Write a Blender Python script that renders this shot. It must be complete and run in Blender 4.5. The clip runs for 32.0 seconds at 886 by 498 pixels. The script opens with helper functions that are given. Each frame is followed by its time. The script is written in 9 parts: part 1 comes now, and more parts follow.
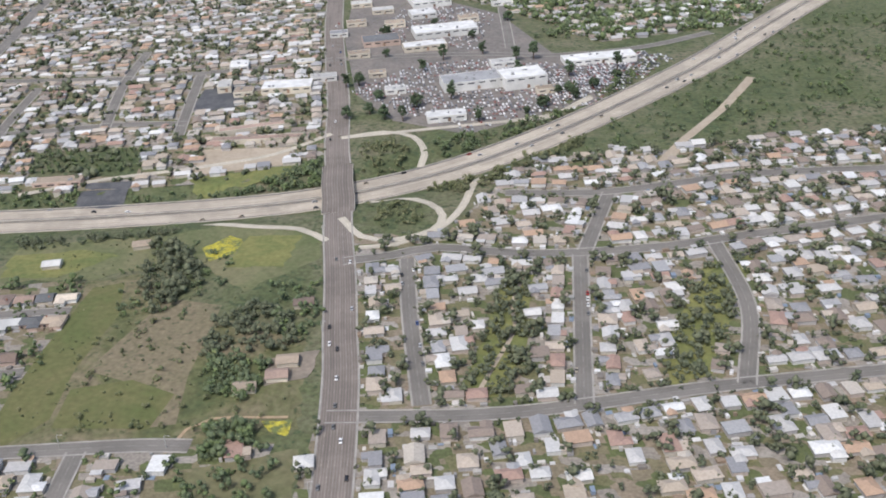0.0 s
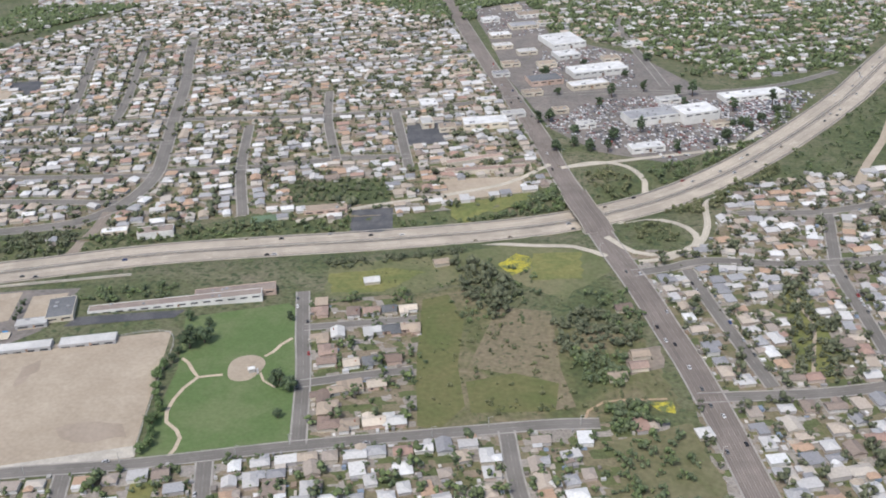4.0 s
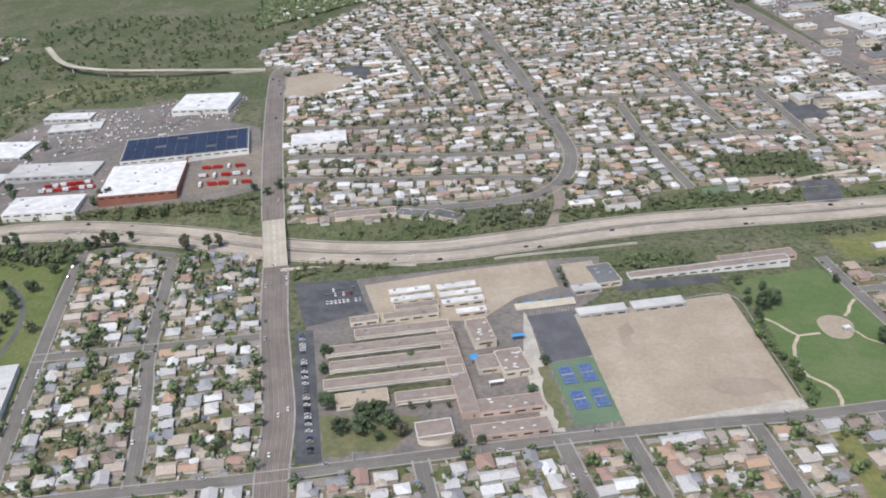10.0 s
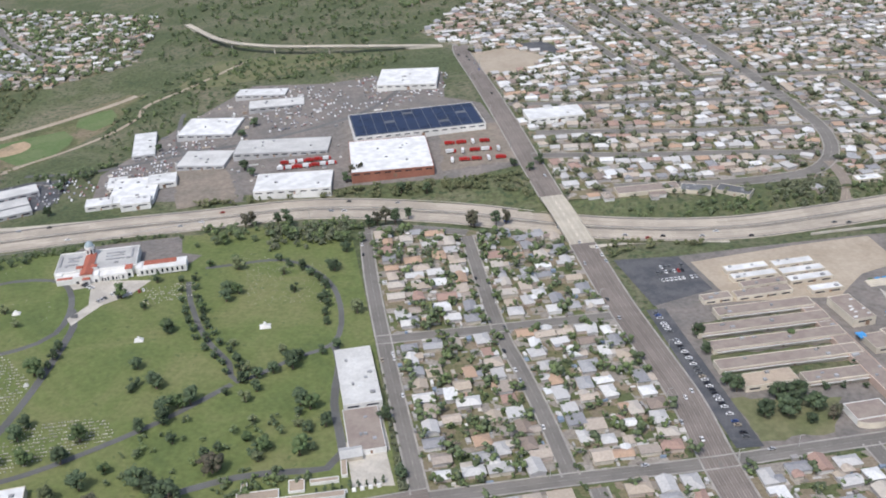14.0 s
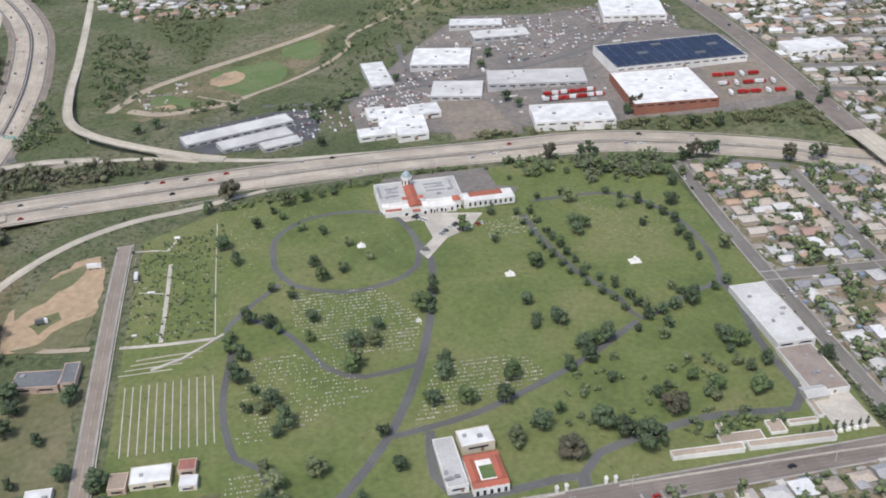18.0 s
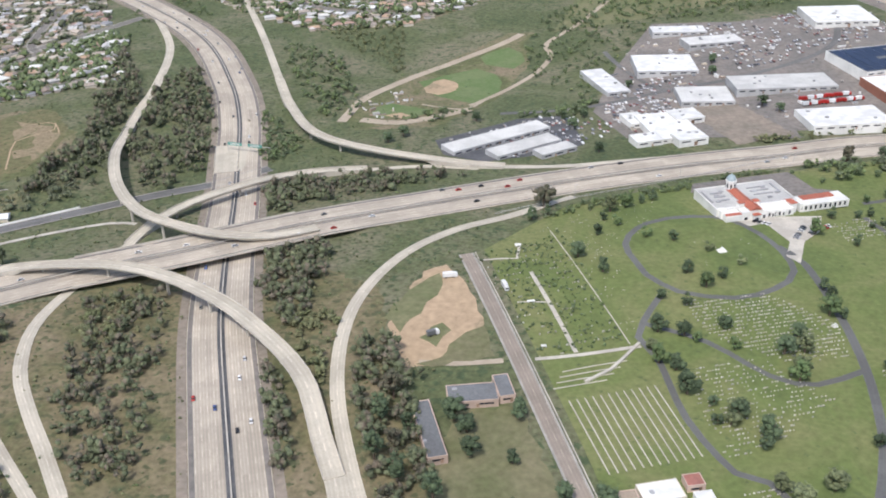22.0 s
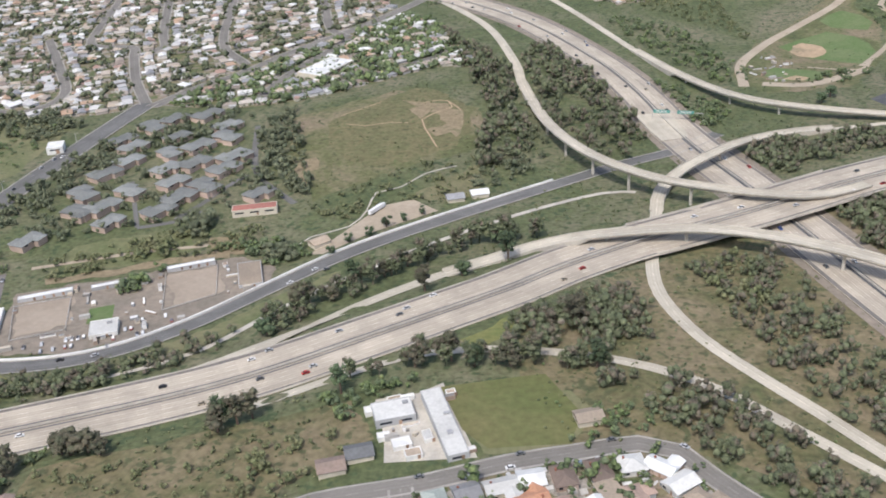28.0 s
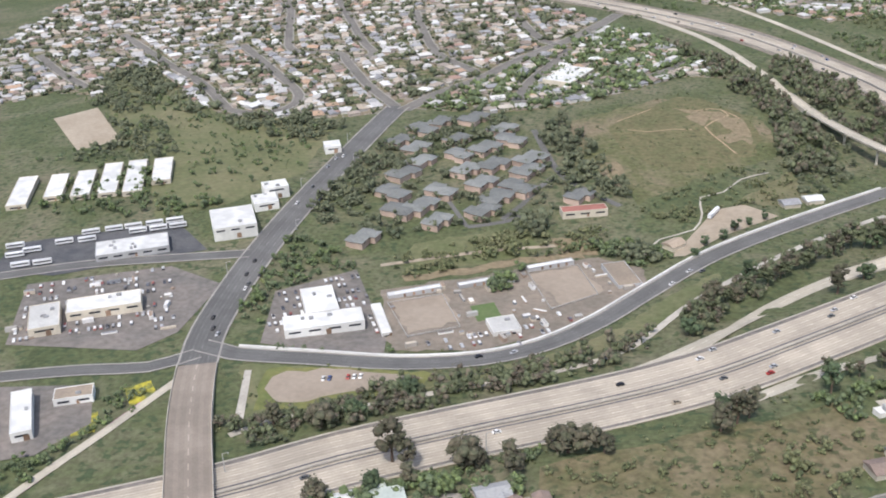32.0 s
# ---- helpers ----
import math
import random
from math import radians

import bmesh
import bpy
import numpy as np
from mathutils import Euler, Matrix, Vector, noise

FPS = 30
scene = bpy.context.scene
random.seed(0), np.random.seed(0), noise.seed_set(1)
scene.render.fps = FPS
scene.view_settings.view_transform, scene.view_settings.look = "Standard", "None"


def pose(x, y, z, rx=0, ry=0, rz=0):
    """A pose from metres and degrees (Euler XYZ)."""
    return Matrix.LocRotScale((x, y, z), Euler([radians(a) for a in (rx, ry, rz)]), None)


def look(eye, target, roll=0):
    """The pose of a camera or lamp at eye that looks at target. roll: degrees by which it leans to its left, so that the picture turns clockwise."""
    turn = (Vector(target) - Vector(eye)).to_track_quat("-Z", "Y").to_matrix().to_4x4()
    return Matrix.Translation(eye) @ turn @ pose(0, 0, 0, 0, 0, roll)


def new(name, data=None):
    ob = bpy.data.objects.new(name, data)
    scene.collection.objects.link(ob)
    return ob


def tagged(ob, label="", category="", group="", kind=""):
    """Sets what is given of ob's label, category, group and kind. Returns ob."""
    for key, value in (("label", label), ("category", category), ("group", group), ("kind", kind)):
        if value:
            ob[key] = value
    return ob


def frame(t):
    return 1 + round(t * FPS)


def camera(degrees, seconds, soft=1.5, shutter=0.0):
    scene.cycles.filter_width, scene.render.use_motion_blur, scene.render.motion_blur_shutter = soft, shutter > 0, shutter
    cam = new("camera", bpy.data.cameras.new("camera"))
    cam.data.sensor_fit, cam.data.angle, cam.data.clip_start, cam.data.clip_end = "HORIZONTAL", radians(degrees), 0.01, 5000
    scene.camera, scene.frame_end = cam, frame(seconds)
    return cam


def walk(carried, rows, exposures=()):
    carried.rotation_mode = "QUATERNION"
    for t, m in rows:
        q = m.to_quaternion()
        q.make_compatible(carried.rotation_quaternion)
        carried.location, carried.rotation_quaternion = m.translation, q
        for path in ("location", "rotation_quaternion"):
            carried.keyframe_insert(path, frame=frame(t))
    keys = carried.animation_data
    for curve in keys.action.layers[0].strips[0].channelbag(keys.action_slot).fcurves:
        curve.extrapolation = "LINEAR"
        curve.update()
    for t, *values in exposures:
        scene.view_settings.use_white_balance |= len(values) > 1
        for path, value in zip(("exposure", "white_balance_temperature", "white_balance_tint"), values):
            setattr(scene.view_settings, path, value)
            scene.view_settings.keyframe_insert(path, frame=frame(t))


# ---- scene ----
cam = camera(47.32, 32.0, soft=1.9)
# seconds, place, turn in degrees: a straight, slowly sinking flight; with slow turns of the view
ROWS = [
    (0, 364.02, 81.10, 108.58, 62.50, 3.24, 11.10),
    (0.5, 352.86, 81.96, 108.39, 62.98, 3.77, 11.31),
    (1, 341.69, 82.81, 108.20, 63.67, 2.55, 10.67),
    (1.5, 330.52, 83.67, 108.01, 64.63, 1.63, 9.84),
    (2, 319.79, 82.11, 108.78, 64.52, 0.88, 8.43),
    (2.5, 310.64, 70.45, 113.40, 64.58, 1.37, 9.13),
    (3, 301.30, 57.42, 118.33, 64.29, 1.82, 8.73),
    (3.5, 291.60, 44.08, 123.16, 64.08, 2.21, 8.28),
    (4, 281.55, 30.44, 127.86, 63.94, 2.55, 7.81),
    (4.5, 271.16, 16.51, 132.43, 63.88, 2.84, 7.31),
    (5, 260.35, 3.42, 136.48, 63.51, 2.61, 7.46),
    (5.5, 248.40, 0.77, 136.78, 62.12, 3.67, 7.05),
    (6, 236.25, 0.70, 136.18, 62.46, 4.66, 7.48),
    (6.5, 224.12, 0.64, 135.57, 62.45, 4.37, 8.00),
    (7, 212.03, 0.58, 134.95, 61.36, 4.32, 7.30),
    (7.5, 199.96, 0.52, 134.31, 61.00, 4.53, 7.34),
    (8, 187.93, 0.46, 133.67, 61.73, 4.19, 7.14),
    (8.5, 175.94, 0.41, 133.02, 63.88, 3.82, 7.99),
    (9, 163.97, 0.36, 132.35, 63.25, 3.29, 8.25),
    (9.5, 152.04, 0.31, 131.68, 63.81, 2.70, 7.96),
    (10, 140.14, 0.27, 130.99, 63.80, 3.26, 7.78),
    (10.5, 128.28, 0.23, 130.30, 63.74, 3.58, 7.63),
    (11, 116.44, 0.19, 129.60, 63.42, 3.73, 7.01),
    (11.5, 104.64, 0.15, 128.89, 62.66, 3.28, 6.88),
    (12, 92.88, 0.12, 128.18, 62.70, 3.47, 6.79),
    (12.5, 81.15, 0.09, 127.45, 62.79, 3.36, 6.49),
    (13, 69.45, 0.07, 126.72, 62.97, 2.83, 6.36),
    (13.5, 57.79, 0.05, 125.98, 62.96, 3.13, 6.34),
    (14, 46.16, 0.03, 125.24, 63.30, 2.83, 6.48),
    (14.5, 34.57, 0.02, 124.49, 63.15, 3.18, 6.66),
    (16.5, -11.45, 0.00, 121.43, 62.70, 2.13, 5.08),
    (17, -22.87, 0.01, 120.65, 62.68, 1.97, 5.17),
    (17.5, -34.25, 0.02, 119.87, 61.79, 1.99, 4.76),
    (18, -45.59, 0.03, 119.09, 60.42, 1.91, 5.77),
    (18.5, -56.90, 0.05, 118.30, 53.91, 2.38, 7.53),
    (19, -68.17, 0.08, 117.51, 53.52, 2.18, 5.51),
    (19.5, -79.41, 0.10, 116.72, 56.74, 1.79, 4.01),
    (20, -90.61, 0.14, 115.93, 58.70, 0.69, 5.11),
    (20.5, -101.77, 0.17, 115.13, 58.94, 1.74, 5.11),
    (21, -112.89, 0.22, 114.33, 61.08, 2.92, 5.64),
    (21.5, -123.98, 0.26, 113.54, 61.42, 2.41, 4.71),
    (22, -135.03, 0.31, 112.74, 61.72, 1.50, 3.80),
    (22.5, -146.04, 0.37, 111.94, 62.56, 1.58, 4.29),
    (23, -157.01, 0.43, 111.14, 62.90, 1.24, 4.11),
    (23.5, -167.95, 0.50, 110.34, 62.98, 1.06, 3.77),
    (24, -178.84, 0.57, 109.54, 62.90, 1.41, 3.61),
    (24.5, -189.70, 0.65, 108.74, 63.11, 1.34, 3.95),
    (25, -200.52, 0.73, 107.94, 63.52, 1.34, 3.96),
    (25.5, -211.30, 0.82, 107.15, 63.42, 1.55, 4.26),
    (27.5, -254.03, 1.23, 103.99, 61.86, 1.45, 1.46),
    (28, -264.61, 1.35, 103.21, 62.00, 3.39, 2.05),
    (28.5, -275.16, 1.47, 102.44, 60.95, 3.02, 2.00),
    (29, -285.66, 1.60, 101.66, 60.43, 1.61, 2.68),
    (29.5, -296.12, 1.74, 100.89, 60.02, 1.56, 2.15),
    (30, -306.54, 1.88, 100.13, 60.55, 2.25, 2.41),
    (30.5, -316.92, 2.03, 99.37, 60.29, 1.98, 2.54),
    (31, -327.26, 2.18, 98.62, 60.93, 1.10, 2.00),
    (31.5, -337.56, 2.34, 97.87, 62.70, 2.55, 2.23),
    (32, -347.82, 2.51, 97.13, 63.83, 2.01, 2.03),
]
walk(cam, [(t, pose(x, y, z, a, b, c)) for t, x, y, z, a, b, c in ROWS],
     [(0, 0.24, 6450, 10), (9, 0.23, 6450, 10), (13, 0.25, 6350, 10), (16, 0.25, 6350, 10), (18, 0.21, 6420, 10), (20, 0.44, 6480, 10), (21, 0.46, 6450, 10), (23, 0.43, 6400, 10), (28, 0.42, 6500, 10), (32, 0.44, 6500, 10)])

# ---- light: high, hazy spring sun from behind the flight's right-hand view ----
world = bpy.data.worlds.new("sky")
scene.world = world
world.use_nodes = True
_n, _l = world.node_tree.nodes, world.node_tree.links
SUN_EL, SUN_AZ = 58, 200          # degrees; azimuth clockwise from +y
sky = _n.new("ShaderNodeTexSky")
sky.sky_type, sky.sun_disc = "NISHITA", False
sky.sun_elevation, sky.sun_rotation = radians(SUN_EL), radians(SUN_AZ)
sky.dust_density = 3.0
_l.new(sky.outputs[0], _n["Background"].inputs[0])
_n["Background"].inputs[1].default_value = 0.15
sun = new("sun", bpy.data.lights.new("sun", "SUN"))
sun.data.energy, sun.data.angle, sun.data.color = 2.05, radians(3.0), (1.0, 0.975, 0.94)
_d = Vector((math.sin(radians(SUN_AZ)) * math.cos(radians(SUN_EL)), math.cos(radians(SUN_AZ)) * math.cos(radians(SUN_EL)), math.sin(radians(SUN_EL))))
sun.matrix_world = look(_d * 900, (0, 0, 0))

# ---- materials ----
M = 0.34      # one metre of the real place: the flight is slowed to the model's scale


def mat(name, col, col2=None, var=0.18, fine=2.0, coarse=0.12, rough=0.9, metal=0.0, bump=0.0, per_object=0.0, island=False, patchy=0.5):
    """A surface of two tones: fine grain in the first colour, broad stains towards the second, and an optional shift per piece."""
    m = bpy.data.materials.new(name)
    m.use_nodes = True
    n, l = m.node_tree.nodes, m.node_tree.links
    p = n["Principled BSDF"]
    p.inputs["Roughness"].default_value, p.inputs["Metallic"].default_value = rough, metal
    p.inputs["Specular IOR Level"].default_value = 0.3
    geo = n.new("ShaderNodeNewGeometry")
    a, b = n.new("ShaderNodeTexNoise"), n.new("ShaderNodeTexNoise")
    a.inputs["Scale"].default_value, b.inputs["Scale"].default_value = fine, coarse
    a.inputs["Detail"].default_value, b.inputs["Detail"].default_value = 6, 5
    b.inputs["Roughness"].default_value = 0.65
    l.new(geo.outputs["Position"], a.inputs["Vector"]), l.new(geo.outputs["Position"], b.inputs["Vector"])
    ramp = n.new("ShaderNodeMapRange")
    ramp.inputs["From Min"].default_value, ramp.inputs["From Max"].default_value = 0.32 + 0.2 * (1 - patchy), 0.68 - 0.2 * (1 - patchy)
    l.new(b.outputs["Fac"], ramp.inputs["Value"])
    mix = n.new("ShaderNodeMix")
    mix.data_type = "RGBA"
    c2 = col2 or tuple(c * 0.8 for c in col)
    mix.inputs[6].default_value, mix.inputs[7].default_value = (*col, 1), (*c2, 1)
    l.new(ramp.outputs[0], mix.inputs[0])
    hsv = n.new("ShaderNodeHueSaturation")
    l.new(mix.outputs[2], hsv.inputs["Color"])
    val = n.new("ShaderNodeMapRange")
    val.inputs["From Min"].default_value, val.inputs["From Max"].default_value = 0.25, 0.75
    val.inputs["To Min"].default_value, val.inputs["To Max"].default_value = 1 - var, 1 + var
    l.new(a.outputs["Fac"], val.inputs["Value"])
    out = val.outputs[0]
    if per_object:
        rnd = geo.outputs["Random Per Island"] if island else n.new("ShaderNodeObjectInfo").outputs["Random"]
        k = n.new("ShaderNodeMapRange")
        k.inputs["To Min"].default_value, k.inputs["To Max"].default_value = 1 - per_object, 1 + per_object
        l.new(rnd, k.inputs["Value"])
        mul = n.new("ShaderNodeMath")
        mul.operation = "MULTIPLY"
        l.new(out, mul.inputs[0]), l.new(k.outputs[0], mul.inputs[1])
        out = mul.outputs[0]
    l.new(out, hsv.inputs["Value"])
    l.new(hsv.outputs[0], p.inputs["Base Color"])
    if bump:
        bp = n.new("ShaderNodeBump")
        bp.inputs["Strength"].default_value, bp.inputs["Distance"].default_value = bump, 0.3
        l.new(a.outputs["Fac"], bp.inputs["Height"]), l.new(bp.outputs[0], p.inputs["Normal"])
    return m


def island_mat(name, colours, rough=0.85, var=0.15):
    """One colour of the list for each loose piece of the mesh."""
    m = mat(name, colours[0], var=var, rough=rough)
    n, l = m.node_tree.nodes, m.node_tree.links
    r = n.new("ShaderNodeValToRGB")
    r.color_ramp.interpolation = "CONSTANT"
    for i, c in enumerate(colours):
        e = r.color_ramp.elements[0] if i == 0 else r.color_ramp.elements.new(i / len(colours))
        e.position, e.color = i / len(colours), (*c, 1)
    geo = [q for q in n if q.type == "NEW_GEOMETRY"][0]
    l.new(geo.outputs["Random Per Island"], r.inputs[0])
    hsv = [q for q in n if q.type == "HUE_SAT"][0]
    l.new(r.outputs[0], hsv.inputs["Color"])
    return m


def road_mat(name, col, lanes, seam=0.6, patch=0.16):
    """Paving with darker wheel tracks, pale lane lines and patched stretches; u runs across the road, v along it."""
    m = mat(name, col, tuple(c * 0.82 for c in col), var=0.1, fine=3.0, coarse=0.09)
    n, l = m.node_tree.nodes, m.node_tree.links
    uv = n.new("ShaderNodeUVMap")
    sep = n.new("ShaderNodeSeparateXYZ")
    l.new(uv.outputs[0], sep.inputs[0])

    def calc(op, a, b=None):
        q = n.new("ShaderNodeMath")
        q.operation = op
        for i, x in enumerate((a, b)):
            if x is None:
                continue
            if isinstance(x, (int, float)):
                q.inputs[i].default_value = x
            else:
                l.new(x, q.inputs[i])
        return q.outputs[0]
    u = calc("MULTIPLY", sep.outputs[0], lanes)
    f = calc("FRACT", u)
    edge = calc("ABSOLUTE", calc("SUBTRACT", f, 0.5))          # 0.5 on the lane line, 0 in its middle
    line = calc("GREATER_THAN", edge, 0.47)
    dash = calc("LESS_THAN", calc("FRACT", calc("MULTIPLY", sep.outputs[1], 1 / (12 * M))), 0.45)
    mark = calc("MULTIPLY", calc("MULTIPLY", line, dash), 0.45)
    track = calc("MULTIPLY", calc("LESS_THAN", calc("ABSOLUTE", calc("SUBTRACT", edge, 0.22)), 0.12), seam * 0.2)
    comb = n.new("ShaderNodeCombineXYZ")
    l.new(calc("FLOOR", u), comb.inputs[0]), l.new(calc("FLOOR", calc("MULTIPLY", sep.outputs[1], 0.07)), comb.inputs[1])
    wn = n.new("ShaderNodeTexWhiteNoise")
    l.new(comb.outputs[0], wn.inputs["Vector"])
    pat = calc("MULTIPLY", calc("SUBTRACT", wn.outputs[0], 0.5), patch)
    gain = calc("ADD", calc("SUBTRACT", calc("ADD", 1.0, mark), track), pat)
    hsv = [q for q in n if q.type == "HUE_SAT"][0]
    p = n["Principled BSDF"]
    mul = n.new("ShaderNodeMix")
    mul.data_type, mul.blend_type = "RGBA", "MULTIPLY"
    mul.inputs[0].default_value = 1.0
    l.new(hsv.outputs[0], mul.inputs[6]), l.new(gain, mul.inputs[7])
    l.new(mul.outputs[2], p.inputs["Base Color"])
    return m


def yard_mat(name):
    """Back yards: plots of lawn, bare soil, dry grass and paving."""
    m = mat(name, (0.2, 0.18, 0.12), var=0.3, fine=1.6)
    n, l = m.node_tree.nodes, m.node_tree.links
    geo = [q for q in n if q.type == "NEW_GEOMETRY"][0]
    rot = n.new("ShaderNodeMapping")
    rot.inputs["Rotation"].default_value = (0, 0, radians(-17))
    rot.inputs["Scale"].default_value = (0.30, 0.42, 0.02)
    l.new(geo.outputs["Position"], rot.inputs[0])
    v = n.new("ShaderNodeTexVoronoi")
    v.distance = "CHEBYCHEV"
    v.inputs["Scale"].default_value = 1.0
    l.new(rot.outputs[0], v.inputs["Vector"])
    sep = n.new("ShaderNodeSeparateColor")
    l.new(v.outputs["Color"], sep.inputs[0])
    r = n.new("ShaderNodeValToRGB")
    r.color_ramp.interpolation = "CONSTANT"
    cols = [(0.105, 0.122, 0.052), (0.225, 0.185, 0.135), (0.14, 0.135, 0.07), (0.25, 0.225, 0.195), (0.19, 0.16, 0.11), (0.095, 0.112, 0.05), (0.29, 0.265, 0.235), (0.175, 0.155, 0.095)]
    for i, c in enumerate(cols):
        e = r.color_ramp.elements[0] if i == 0 else r.color_ramp.elements.new(i / len(cols))
        e.position, e.color = i / len(cols), (*c, 1)
    l.new(sep.outputs[0], r.inputs[0])
    hsv = [q for q in n if q.type == "HUE_SAT"][0]
    l.new(r.outputs[0], hsv.inputs["Color"])
    return m


def tones_mat(name, tones, scale, fine, var, bump, spot=None, spots=0.0):
    """Rough open ground: several tones in broad drifts, speckled finely; spot: the colour of tufts strewn over it."""
    m = mat(name, tones[0], var=var, fine=fine, bump=bump)
    n, l = m.node_tree.nodes, m.node_tree.links
    geo = [q for q in n if q.type == "NEW_GEOMETRY"][0]
    t = n.new("ShaderNodeTexNoise")
    t.inputs["Scale"].default_value, t.inputs["Detail"].default_value, t.inputs["Roughness"].default_value, t.inputs["Distortion"].default_value = scale, 9, 0.68, 0.6
    l.new(geo.outputs["Position"], t.inputs["Vector"])
    r = n.new("ShaderNodeValToRGB")
    for i, c in enumerate(tones):
        e = r.color_ramp.elements[i] if i < 2 else r.color_ramp.elements.new(0.5)
        e.position, e.color = 0.33 + 0.36 * i / (len(tones) - 1), (*c, 1)
    l.new(t.outputs["Fac"], r.inputs[0])
    hsv = [q for q in n if q.type == "HUE_SAT"][0]
    out = r.outputs[0]
    if spot:
        v = n.new("ShaderNodeTexNoise")
        v.inputs["Scale"].default_value, v.inputs["Detail"].default_value = 0.55, 4
        l.new(geo.outputs["Position"], v.inputs["Vector"])
        k = n.new("ShaderNodeMapRange")
        k.inputs["From Min"].default_value, k.inputs["From Max"].default_value = 1 - spots, 1.08 - spots
        l.new(v.outputs["Fac"], k.inputs["Value"])
        x = n.new("ShaderNodeMix")
        x.data_type = "RGBA"
        x.inputs[7].default_value = (*spot, 1)
        l.new(k.outputs[0], x.inputs[0]), l.new(out, x.inputs[6])
        out = x.outputs[2]
    l.new(out, hsv.inputs["Color"])
    return m


